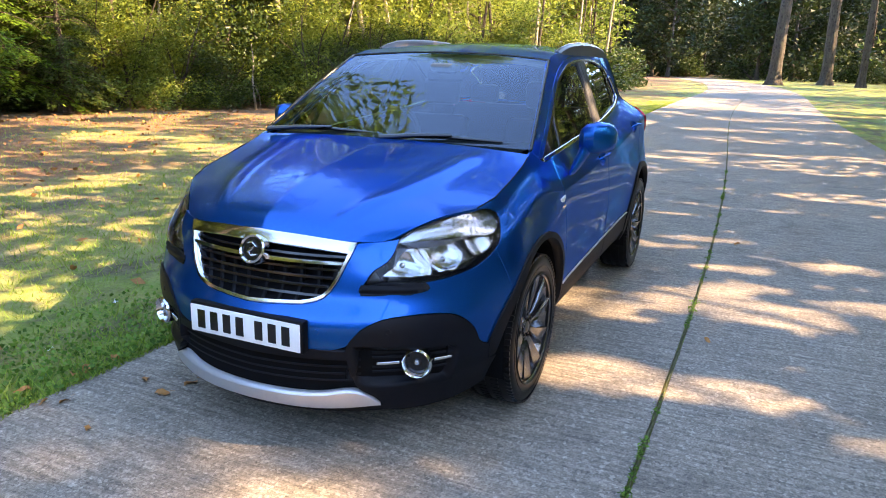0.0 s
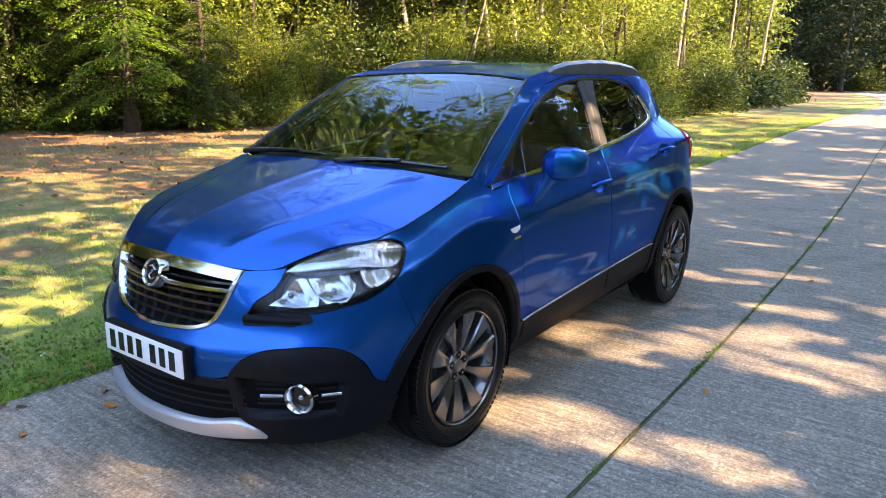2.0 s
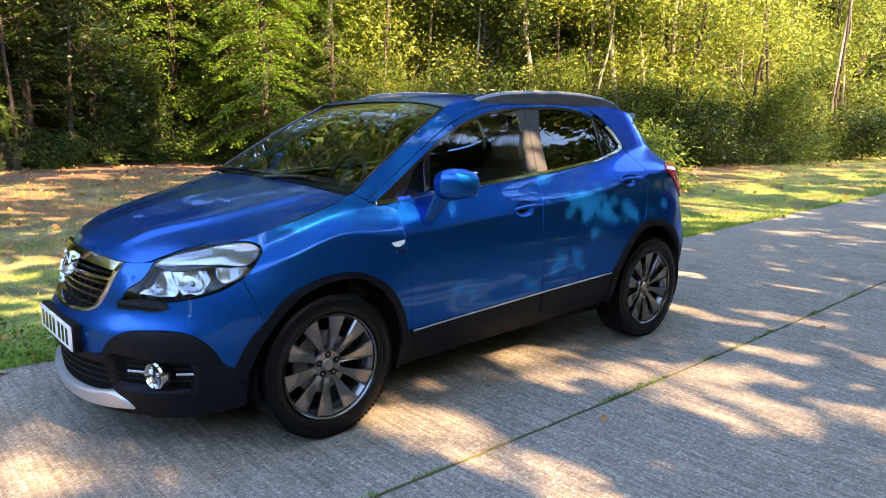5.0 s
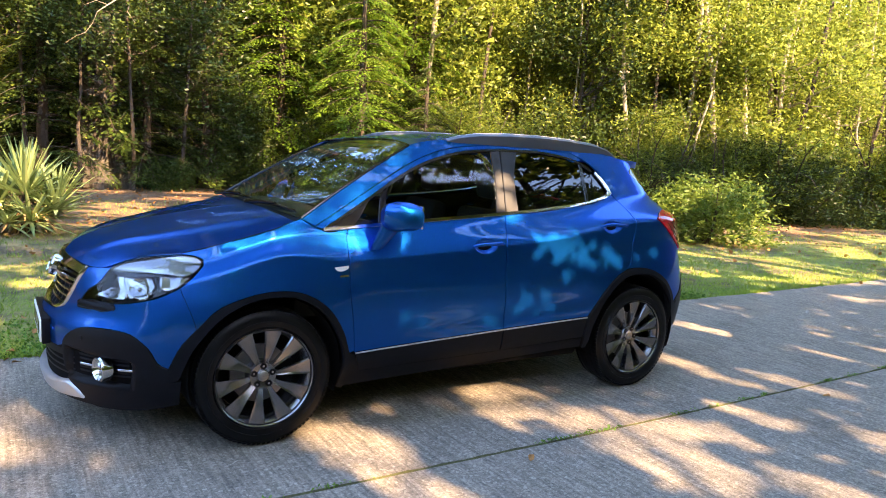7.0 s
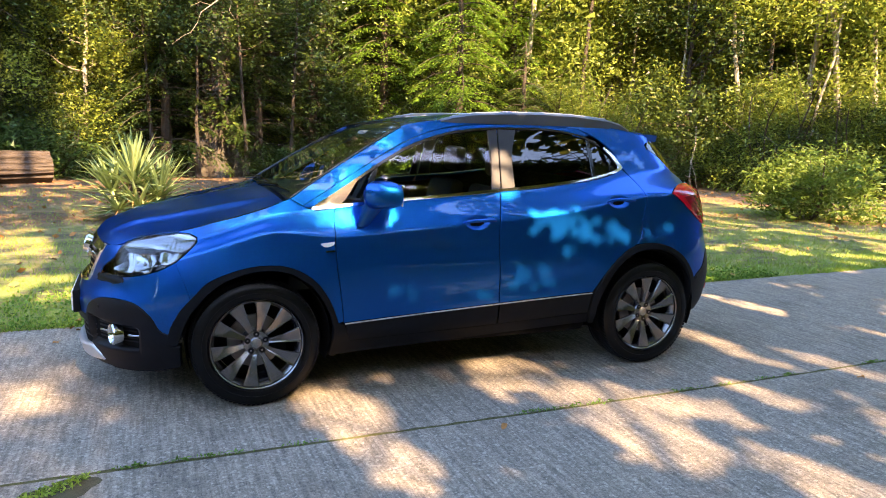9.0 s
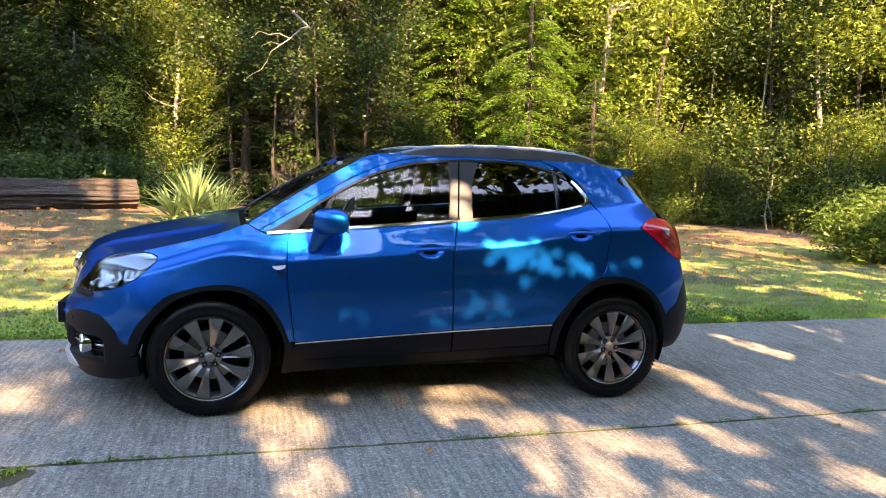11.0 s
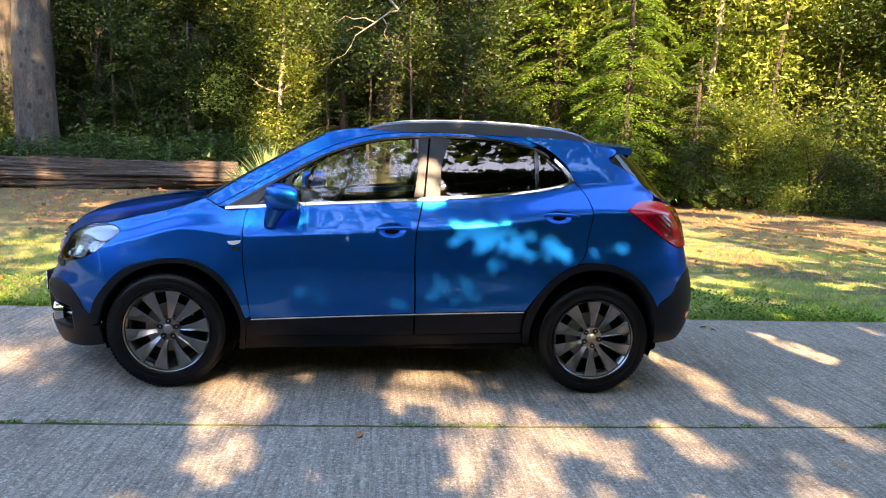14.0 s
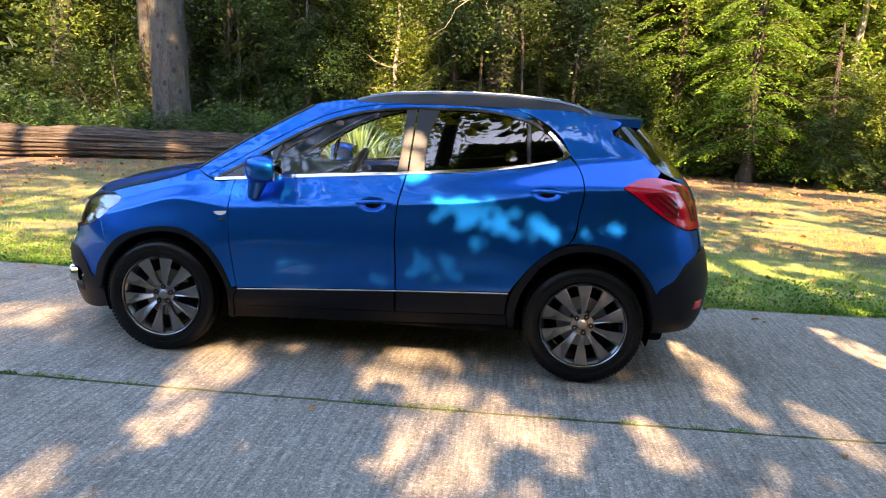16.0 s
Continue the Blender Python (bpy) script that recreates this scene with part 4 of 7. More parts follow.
for (x, y), c, tw, ht, tt, fl in zip(stems, crowns, twigs, high_twigs, top_twigs, far_leaves):
    if len(c) + len(fl) < 10:
        continue
    ob = tagged(new("tree"), "tall leafy tree on the verge opposite the car", "tree")
    ob.matrix_basis = pose(x, y, 0)
    c = np.array(c + fl)
    top = c[:, 2].max()
    bm = bmesh.new()
    pts, rad = trunk_pts(0, 0, top * 0.92, 0.26, (0, 0), 0.05)
    tube_mesh(bm, pts, rad, 12)
    part("trunk", bm, BARK, ob)
    bm = bmesh.new()
    for k in range(16):
        z = top * rng.uniform(0.3, 0.9)
        g = rng.uniform(0, math.tau)
        limb_bm(bm, (0, 0, z), (math.cos(g), math.sin(g), 0.3), 2.6, 0.05, 1)
    tagged(part("branchwork", bm, BARK, ob), kind="stuff")
    v, f = leaves_np(rng, c - np.array((x, y, 0)), 0.28 if x < 27 else 0.6, 0.0, 0.75)
    mesh_np("crown", v, f, LEAF_MID, ob)
    if tw:
        v, f = leaves_np(rng, np.array(tw) - np.array((x, y, 0)), 0.095, 0.0, 0.8)
        mesh_np("lower_crown", v, f, LEAF_MID, ob)
    if ht:
        v, f = leaves_np(rng, np.array(ht) - np.array((x, y, 0)), 0.20, 0.0, 0.75)
        mesh_np("middle_crown", v, f, LEAF_MID, ob)
    if tt:
        v, f = leaves_np(rng, np.array(tt) - np.array((x, y, 0)), 0.13, 0.0, 0.75)
        mesh_np("upper_crown", v, f, LEAF_MID, ob)

# woods farther along the lane and behind
for k in range(14):
    x = rng.uniform(34, 130)
    y = rng.uniform(-26, -9) - 0.05 * x
    place(far_mids[int(rng.choice([2, 3, 3]))], x, y, rng.uniform(0, 360), rng.uniform(1.3, 1.9), 1.1)
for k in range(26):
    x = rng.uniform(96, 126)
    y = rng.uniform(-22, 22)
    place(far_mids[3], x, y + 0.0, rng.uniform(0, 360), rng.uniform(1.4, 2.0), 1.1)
for k in range(14):
    x = rng.uniform(84, 112)
    y = rng.uniform(-24, -6) if x < 96 else rng.uniform(-24, 14)
    place(far_shrub, x + 6, y, rng.uniform(0, 360), rng.uniform(1.2, 1.7))


def far_wood(name, pts, height, thick, num, leaf, size, label):
    """Distant foliage, too far to tell trees apart."""
    seg = [(Vector(a), Vector(b)) for a, b in zip(pts, pts[1:])]
    L = [(b - a).length for a, b in seg]
    w = np.array(L) / sum(L)
    idx = rng.choice(len(seg), num, p=w)
    t = rng.random(num)
    c = np.array([[*(seg[i][0].lerp(seg[i][1], float(u))), 0.0] for i, u in zip(idx, t)])
    lump = np.array([noise.noise((x * 0.16, y * 0.16, 5.0)) for x, y, _ in c])
    c[:, 2] = rng.random(num) ** 0.8 * height * (0.85 + 0.35 * lump)
    c[:, :2] += rng.normal(size=(num, 2)) * thick
    v, f = leaves_np(rng, c, size, 0.1, 0.6)
    return tagged(mesh_np(name, v, f, leaf), label, "woodland", kind="stuff")


def backdrop_build(nt, p):
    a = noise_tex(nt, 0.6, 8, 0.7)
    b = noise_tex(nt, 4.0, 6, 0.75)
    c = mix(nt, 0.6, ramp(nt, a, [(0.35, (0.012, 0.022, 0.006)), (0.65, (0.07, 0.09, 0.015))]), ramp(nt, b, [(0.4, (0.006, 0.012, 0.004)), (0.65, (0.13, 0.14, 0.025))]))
    nt.links.new(c, p.inputs["Base Color"])
    p.inputs["Roughness"].default_value = 0.9
    bump(nt, p, b, 1.0, 0.6)


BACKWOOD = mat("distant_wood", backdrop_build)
WOOD_LINE = [(-62, -30), (-60, 14), (-34, 32), (-10, 40), (6, 42), (20, 38), (34, 32), (50, 30), (70, 36), (92, 50), (135, 44), (150, 10), (148, -20), (125, -50), (80, -46), (40, -40), (0, -40), (-45, -40), (-62, -30)]
bm = bmesh.new()
prev = None
for (ax_, ay_), (bx_, by_) in zip(WOOD_LINE, WOOD_LINE[1:]):
    k = max(2, int(math.hypot(bx_ - ax_, by_ - ay_) / 2.5))
    for i in range(k):
        x, y = ax_ + (bx_ - ax_) * i / k, ay_ + (by_ - ay_) * i / k
        top = 15 + 4 * noise.noise((x * 0.09, y * 0.09, 2.0)) + 3 * noise.noise((x * 0.4, y * 0.4, 6.0))
        col = []
        for j in range(9):
            z = -0.5 + top * j / 8
            q = 1.6 * noise.noise((x * 0.3, y * 0.3, z * 0.4))
            col.append(bm.verts.new((x + q, y + q, z)))
        if prev:
            for j in range(8):
                bm.faces.new((prev[j], col[j], col[j + 1], prev[j + 1]))
        prev = col
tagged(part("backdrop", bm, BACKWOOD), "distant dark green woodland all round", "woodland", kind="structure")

far_wood("far_woodland", [(-45, 14), (-26, 24), (-10, 31), (4, 34), (16, 30), (30, 24), (46, 22), (66, 28), (90, 40)], 15, 2.2, 52000, LEAF_MID, 0.6, "dense distant woodland behind the lawn")
far_wood("far_woodland", [(90, 44), (128, 34), (140, 10), (138, -16), (120, -40), (80, -36), (40, -30)], 18, 3.0, 36000, LEAF_DEEP, 0.95, "distant woodland along the lane with shade in its leaf colour")
far_wood("far_woodland", [(-45, 14), (-50, -10), (-38, -26), (-10, -28), (20, -28), (45, -30)], 17, 3.0, 24000, LEAF_DARK, 1.1, "dense woodland behind the lane")

from mathutils.geometry import delaunay_2d_cdt


# ---- the car: shape curves (x runs from the front axle to the rear, h is half width, z is height) ----
def spline(*pts, soft=True):
    """A smooth curve through the points, as a function."""
    xs = [p[0] for p in pts]
    ys = [p[1] for p in pts]
    n = len(xs)
    d = [(ys[i + 1] - ys[i]) / (xs[i + 1] - xs[i]) for i in range(n - 1)]
    if n > 2 and soft:
        # slopes that keep the curvature continuous
        A, B = np.zeros((n, n)), np.zeros(n)
        A[0, 0], A[0, 1], B[0] = 2, 1, 3 * d[0]
        A[-1, -1], A[-1, -2], B[-1] = 2, 1, 3 * d[-1]
        for i in range(1, n - 1):
            a, b = xs[i] - xs[i - 1], xs[i + 1] - xs[i]
            A[i, i - 1], A[i, i], A[i, i + 1] = b, 2 * (a + b), a
            B[i] = 3 * (b * d[i - 1] + a * d[i])
        m = [float(v) for v in np.linalg.solve(A, B)]
    else:
        m = [d[0]] + [0.0 if d[i - 1] * d[i] < 0 else (d[i - 1] + d[i]) / 2 for i in range(1, n - 1)] + [d[-1]]

    def value(x):
        if x <= xs[0]:
            return ys[0]
        if x >= xs[-1]:
            return ys[-1]
        i = 0
        while x > xs[i + 1]:
            i += 1
        w = xs[i + 1] - xs[i]
        t = (x - xs[i]) / w
        return ((2 * t ** 3 - 3 * t ** 2 + 1) * ys[i] + (t ** 3 - 2 * t ** 2 + t) * w * m[i] + (3 * t ** 2 - 2 * t ** 3) * ys[i + 1] + (t ** 3 - t ** 2) * w * m[i + 1])
    return value


def smooth01(a, b, x):
    t = max(0.0, min(1.0, (x - a) / (b - a)))
    return t * t * (3 - 2 * t)


XC0, XC1, NF, NR = -0.2, 2.5, 2.1, 3.2
x_front = spline((0.15, -0.875), (0.22, -0.905), (0.30, -0.92), (0.45, -0.922), (0.56, -0.92), (0.64, -0.872), (0.75, -0.848), (0.84, -0.815), (0.90, -0.765), (1.0, -0.66), (1.2, -0.45))
x_rear = spline((0.2, 3.22), (0.3, 3.30), (0.45, 3.35), (0.6, 3.355), (0.75, 3.32), (0.95, 3.265), (1.05, 3.235), (1.18, 3.165), (1.36, 3.02), (1.46, 2.92), (1.56, 2.80))
wide_low = spline((0.18, 0.775), (0.25, 0.80), (0.31, 0.825), (0.36, 0.848), (0.43, 0.860), (0.5, 0.869), (0.62, 0.8765), (0.76, 0.875), (0.88, 0.865), (1.0, 0.852), (1.1, 0.849), (1.2, 0.84), (1.32, 0.82))
belt = spline((-0.9, 0.75), (-0.6, 0.83), (-0.4, 0.90), (-0.2, 0.955), (0.06, 1.03), (0.3, 1.07), (0.83, 1.108), (1.5, 1.157), (2.0, 1.205), (2.4, 1.275), (2.7, 1.30), (3.0, 1.30), (3.4, 1.28))
belt_wide = spline((-0.9, 0.80), (-0.4, 0.785), (-0.2, 0.778), (0.06, 0.775), (0.3, 0.775), (1.0, 0.778), (1.44, 0.767), (2.0, 0.73), (2.4, 0.685), (2.7, 0.645), (3.0, 0.62), (3.4, 0.60))


def half_width(x, z):
    """Half the body's width at a length x and a height z, before the ends close."""
    zb = belt(x)
    hb = belt_wide(x)
    band = 0.085 + 0.085 * smooth01(0.0, 0.5, x)
    zs = zb - band
    low = wide_low(z)
    low += 0.022 * (math.exp(-((x - 0.02) / 0.42) ** 4) + math.exp(-((x - 2.56) / 0.42) ** 4)) * smooth01(0.95, 0.6, z)
    low -= 0.03 * smooth01(0.35, -0.5, x) * smooth01(0.62, 0.92, z)
    # the swept hollow along the lower doors
    low -= 0.007 * math.exp(-((z - (0.57 + 0.08 * (x - 1.3))) / 0.06) ** 2) * smooth01(0.5, 0.9, x) * smooth01(2.3, 1.9, x)
    if z <= zs:
        return low
    if z >= zb:
        return hb - 0.36 * (z - zb) - 0.12 * (z - zb) ** 2
    t = (z - zs) / band
    h0, s0, s1 = low, -(0.12 + 0.16 * smooth01(0.0, 0.5, x)) * band, -0.42 * band
    return (2 * t ** 3 - 3 * t ** 2 + 1) * h0 + (t ** 3 - 2 * t ** 2 + t) * s0 + (3 * t ** 2 - 2 * t ** 3) * hb + (t ** 3 - t ** 2) * s1


def skin(q, z):
    """The point of the body's side skin at the unrolled length q and height z, as (x, h, z)."""
    if XC0 <= q <= XC1:
        return q, half_width(q, z), z
    if q < XC0:
        b, d, n, s, xc = (XC0 - q) * math.pi / 2, XC0 - x_front(z), NF, -1, XC0
    else:
        b, d, n, s, xc = (q - XC1) / 1.1 * math.pi / 2, x_rear(z) - XC1, NR, 1, XC1
    cb, sb = max(0.0, math.cos(b)), math.sin(b)
    r = (cb ** n + sb ** n) ** (-1 / n)
    x = xc + s * d * r * sb
    return x, half_width(x, z) * r * cb, z


def unroll(kind, a, z):
    """The unrolled length of a place: 'x' a length on the side, 'f' / 'r' a half width on the front / rear."""
    if kind == 'x':
        if XC0 <= a <= XC1:
            return a
        d, n = (XC0 - x_front(z), NF) if a < XC0 else (x_rear(z) - XC1, NR)
        v = min(1.0, (XC0 - a if a < XC0 else a - XC1) / d)
        b = math.atan2(v, max(0.0, 1 - v ** n) ** (1 / n))
        return XC0 - b * 2 / math.pi if a < XC0 else XC1 + 1.1 * b * 2 / math.pi
    lo, hi = (XC0 - 1.0, XC0) if kind == 'f' else (XC1 + 1.1, XC1)
    for _ in range(40):
        mid = (lo + hi) / 2
        if skin(mid, z)[1] < a:
            lo = mid
        else:
            hi = mid
    return (lo + hi) / 2


def skin_normal(q, z):
    e = 0.004
    a, b, c, d = Vector(skin(q + e, z)), Vector(skin(q - e, z)), Vector(skin(q, z + e)), Vector(skin(q, z - e))
    n = (a - b).cross(c - d)
    if n.length < 1e-12:
        n = Vector((-1 if q < 1 else 1, 0, 0))
    n.normalize()
    p = Vector(skin(q, z))
    if p.y < 0.004:
        n = Vector((n.x, 0.0, n.z)).normalized()
    out = Vector((p.x - max(0.0, min(2.4, p.x)), p.y, 0.0))
    return n if n.dot(out) > 0 else -n


def dense(pts, step=0.02):
    """An outline of (kind, a, z) places as closely spaced unrolled points, rounded where it turns gently."""
    pq = []
    for p in pts:
        v = Vector((unroll(*p), p[2]))
        if not pq or (v - pq[-1]).length > 1e-4:
            pq.append(v)
    n = len(pq)
    tan = []
    for i in range(n):
        a, b = pq[i] - pq[i - 1], pq[(i + 1) % n] - pq[i]
        la, lb = max(1e-6, a.length), max(1e-6, b.length)
        gentle = a.dot(b) / la / lb > 0.68
        tan.append((a / la * lb + b / lb * la).normalized() if gentle else None)
    out = []
    for i in range(n):
        p, q = pq[i], pq[(i + 1) % n]
        L = (q - p).length
        d = (q - p) / max(1e-6, L)
        m0, m1 = (tan[i] or d) * L, (tan[(i + 1) % n] or d) * L
        k = max(1, int(L / step))
        if k == 1 and L > 0.008:
            k = 2
        for j in range(k):
            t = j / k
            v = (2 * t ** 3 - 3 * t ** 2 + 1) * p + (t ** 3 - 2 * t ** 2 + t) * m0 + (3 * t ** 2 - 2 * t ** 3) * q + (t ** 3 - t ** 2) * m1
            out.append((v.x, v.y))
    return out


def inset(poly, g):
    area = sum(a[0] * b[1] - b[0] * a[1] for a, b in zip(poly, poly[1:] + poly[:1]))
    s = 1 if area > 0 else -1
    out = []
    n = len(poly)
    for i in range(n):
        a, b = poly[i - 1], poly[(i + 1) % n]
        dx, dy = b[0] - a[0], b[1] - a[1]
        L = math.hypot(dx, dy) or 1
        out.append((poly[i][0] - s * dy / L * g, poly[i][1] + s * dx / L * g))
    return out


def inside(poly, x, y):
    hit = False
    for (a, b), (c, d) in zip(poly, poly[1:] + poly[:1]):
        if (b > y) != (d > y) and x < a + (c - a) * (y - b) / (d - b):
            hit = not hit
    return hit


def fill_grid(poly, step, rise):
    """Triangles that fill the polygon, with a regular grid of points inside: points and faces."""
    pa = np.array(poly)
    lo, hi = pa.min(0), pa.max(0)
    pts = [Vector(p) for p in poly]
    for i in range(math.floor(lo[0] / step), math.ceil(hi[0] / step) + 1):
        for j in range(math.floor(lo[1] / rise), math.ceil(hi[1] / rise) + 1):
            x, y = i * step, j * rise
            if inside(poly, x, y) and ((pa - (x, y)) ** 2).sum(1).min() > (0.4 * min(step, rise)) ** 2:
                pts.append(Vector((x, y)))
    n = len(poly)
    v, e, f, _, _, _ = delaunay_2d_cdt(pts, [(i, (i + 1) % n) for i in range(n)], [], 1, 1e-6)
    co = [(p.x, p.y) for p in v]
    faces = [list(t) for t in f]
    count = {}
    for t in faces:
        for a, b in zip(t, t[1:] + t[:1]):
            k = (min(a, b), max(a, b))
            count[k] = count.get(k, 0) + 1
    rim = []
    for t in faces:
        for i in range(3):
            a, b = t[i], t[(i + 1) % 3]
            if count[(min(a, b), max(a, b))] == 1:
                rim.append((a, b, t[(i + 2) % 3]))
    return co, faces, rim


def skin_panel(name, pts, material, parent, sides=(-1, 1), lift=0.0, gap=0.0022, depth=0.014, step=0.05, label="", shape=None, join=False, rise=0.02):
    """A panel of the side skin inside the outline, with turned-in edges, for one or both sides. shape(q, z) adds to the lift."""
    raw = dense(pts)
    poly = inset(raw, gap) if gap else raw
    ends = (XC0 - 1.0, XC1 + 1.1)
    if join:
        poly = [(next((e for e in ends if abs(o[0] - e) < 1e-3), p[0]), p[1]) for o, p in zip(raw, poly)]
    co, tris, rim = fill_grid(poly, step, min(step, rise))
    base, nor = [], []
    for q, z in co:
        n = skin_normal(q, z)
        p = Vector(skin(q, z)) + n * (lift + (shape(q, z) if shape else 0.0))
        base.append(p)
        nor.append(n)
    if shape:
        e = 0.004
        nor = []
        for q, z in co:
            def at(a, b):
                return Vector(skin(a, b)) + skin_normal(a, b) * (lift + shape(a, b))
            n = (at(q + e, z) - at(q - e, z)).cross(at(q, z + e) - at(q, z - e)).normalized()
            nor.append(n if n.dot(skin_normal(q, z)) > 0 else -n)
    made = []
    groups = [sides] if join else [(s,) for s in sides]
    for grp in groups:
        verts, faces, normals = [], [], []
        for s in grp:
            k0 = len(verts)
            P = [Vector((p.x, p.y * s, p.z)) for p in base]
            N = [Vector((n.x, n.y * s, n.z)) for n in nor]
            verts += P
            for t in tris:
                u = (P[t[1]] - P[t[0]]).cross(P[t[2]] - P[t[0]])
                t2 = t if u.dot(N[t[0]] + N[t[1]] + N[t[2]]) > 0 else t[::-1]
                faces.append([k0 + i for i in t2])
                normals += [N[i] for i in t2]
            for a, b, third in rim:
                if join and abs(base[a].y) < 0.006 and abs(base[b].y) < 0.006:
                    continue
                k = len(verts)
                u = (P[b] - P[a]).cross(N[a]).normalized()
                if u.dot(P[third] - P[a]) > 0:
                    u, a, b = -u, b, a
                verts += [P[a], P[a] - N[a] * depth, P[b] - N[b] * depth, P[b]]
                faces.append([k, k + 1, k + 2, k + 3])
                g = (verts[k + 1] - verts[k]).cross(verts[k + 3] - verts[k])
                if g.dot(u) < 0:
                    faces[-1] = [k + 3, k + 2, k + 1, k]
                    normals += [(N[b] + u * 0.6).normalized(), u, u, (N[a] + u * 0.6).normalized()]
                else:
                    normals += [(N[a] + u * 0.6).normalized(), u, u, (N[b] + u * 0.6).normalized()]
        me = bpy.data.meshes.new(name)
        me.from_pydata([tuple(v) for v in verts], [], faces)
        me.update()
        me.shade_smooth()
        me.normals_split_custom_set([tuple(n) for n in normals])
        me.materials.append(material)
        ob = new(name, me)
        ob.parent = parent
        if label:
            ob["label"] = label
        made.append(ob)
    return made


def coons(name, front, side, back, centre, material, parent, nu=24, nv=36, thick=0.012, label="", shape=None, crown=0.0):
    """A smooth patch between four curves of one half (functions of 0..1), mirrored over the middle. u goes outwards, v backwards; crown flattens the middle."""
    def at(u, v):
        f, b, c, s = front(u), back(u), centre(v), side(v)
        p00, p10, p01, p11 = front(0.0), front(1.0), back(0.0), back(1.0)
        w = (1 - crown) * u + crown * u * u
        p = (1 - v) * f + v * b + (1 - w) * c + w * s - ((1 - w) * (1 - v) * p00 + w * (1 - v) * p10 + (1 - w) * v * p01 + w * v * p11)
        if shape:
            p.z += shape(u, v, p)
        return p
    us = [i / nu for i in range(-nu, nu + 1)]
    pts, nor = [], []
    e = 1e-3
    for j in range(nv + 1):
        v = j / nv
        for u in us:
            a = abs(u)
            s = -1 if u < 0 else 1
            p = at(a, v)
            du = at(min(1, a + e), v) - at(max(0, a - e), v)
            dv = at(a, min(1, v + e)) - at(a, max(0, v - e))
            n = du.cross(dv).normalized()
            if n.z < 0:
                n = -n
            pts.append(Vector((p.x, -s * abs(p.y), p.z)))
            nor.append(Vector((n.x, -s * abs(n.y) if a > 0 else 0.0, n.z)))
    w = 2 * nu + 1
    faces, normals = [], []
    for j in range(nv):
        for i in range(2 * nu):
            q = [j * w + i, j * w + i + 1, (j + 1) * w + i + 1, (j + 1) * w + i]
            u = (pts[q[1]] - pts[q[0]]).cross(pts[q[3]] - pts[q[0]])
            if u.z < 0:
                q = q[::-1]
            faces.append(q)
            normals += [nor[k] for k in q]
    verts = pts[:]
    ring = [i for i in range(w)] + [j * w + w - 1 for j in range(1, nv + 1)] + [nv * w + i for i in range(w - 2, -1, -1)] + [j * w for j in range(nv - 1, 0, -1)]
    for a, b in zip(ring, ring[1:] + ring[:1]):
        k = len(verts)
        verts += [pts[a], pts[b], pts[b] - nor[b] * thick, pts[a] - nor[a] * thick]
        n = (pts[b] - pts[a]).cross(nor[a])
        n = n.normalized() if n.length > 1e-9 else nor[a]
        mid = sum(pts, Vector()) / len(pts)
        if n.dot(pts[a] - mid) < 0:
            n = -n
        g = (verts[k + 1] - verts[k]).cross(verts[k + 3] - verts[k])
        faces.append([k, k + 1, k + 2, k + 3] if g.dot(n) > 0 else [k + 3, k + 2, k + 1, k])
        normals += [n] * 4
    me = bpy.data.meshes.new(name)
    me.from_pydata([tuple(v) for v in verts], [], faces)
    me.update()
    me.shade_smooth()
    me.normals_split_custom_set([tuple(n) for n in normals])
    me.materials.append(material)
    ob = new(name, me)
    ob.parent = parent
    if label:
        ob["label"] = label
    return ob


def curve3(*pts):
    """A smooth space curve through points, as a function of 0..1."""
    acc = [0.0]
    for a, b in zip(pts, pts[1:]):
        acc.append(acc[-1] + (Vector(b) - Vector(a)).length)
    fs = [spline(*[(s / acc[-1], p[k]) for s, p in zip(acc, pts)]) for k in range(3)]
    return lambda t: Vector((fs[0](t), fs[1](t), fs[2](t)))


def on_skin(x, z, lift=0.0):
    q = unroll('x', x, z)
    return Vector(skin(q, z)) + skin_normal(q, z) * lift


def box_bm(bm, x0, x1, y0, y1, z0, z1, bev=0.0):
    g = bmesh.ops.create_cube(bm, size=1.0)
    for v in g["verts"]:
        v.co = ((x0 + x1) / 2 + v.co.x * (x1 - x0), (y0 + y1) / 2 + v.co.y * (y1 - y0), (z0 + z1) / 2 + v.co.z * (z1 - z0))
    if bev:
        es = list({e for v in g["verts"] for e in v.link_edges})
        bmesh.ops.bevel(bm, geom=es, offset=bev, segments=2, affect='EDGES', profile=0.5)


def lathe(bm, prof, centre, sides=48, axis=1):
    """A turned shape: (radius, offset along y) pairs, open at the ends."""
    rings = []
    for r, o in prof:
        ring = []
        for k in range(sides):
            a = k * math.tau / sides
            ring.append(bm.verts.new((centre[0] + r * math.cos(a), centre[1] + o, centre[2] + r * math.sin(a))))
        rings.append(ring)
    for p, q in zip(rings, rings[1:]):
        for k in range(sides):
            bm.faces.new((p[k], p[(k + 1) % sides], q[(k + 1) % sides], q[k]))
    return rings


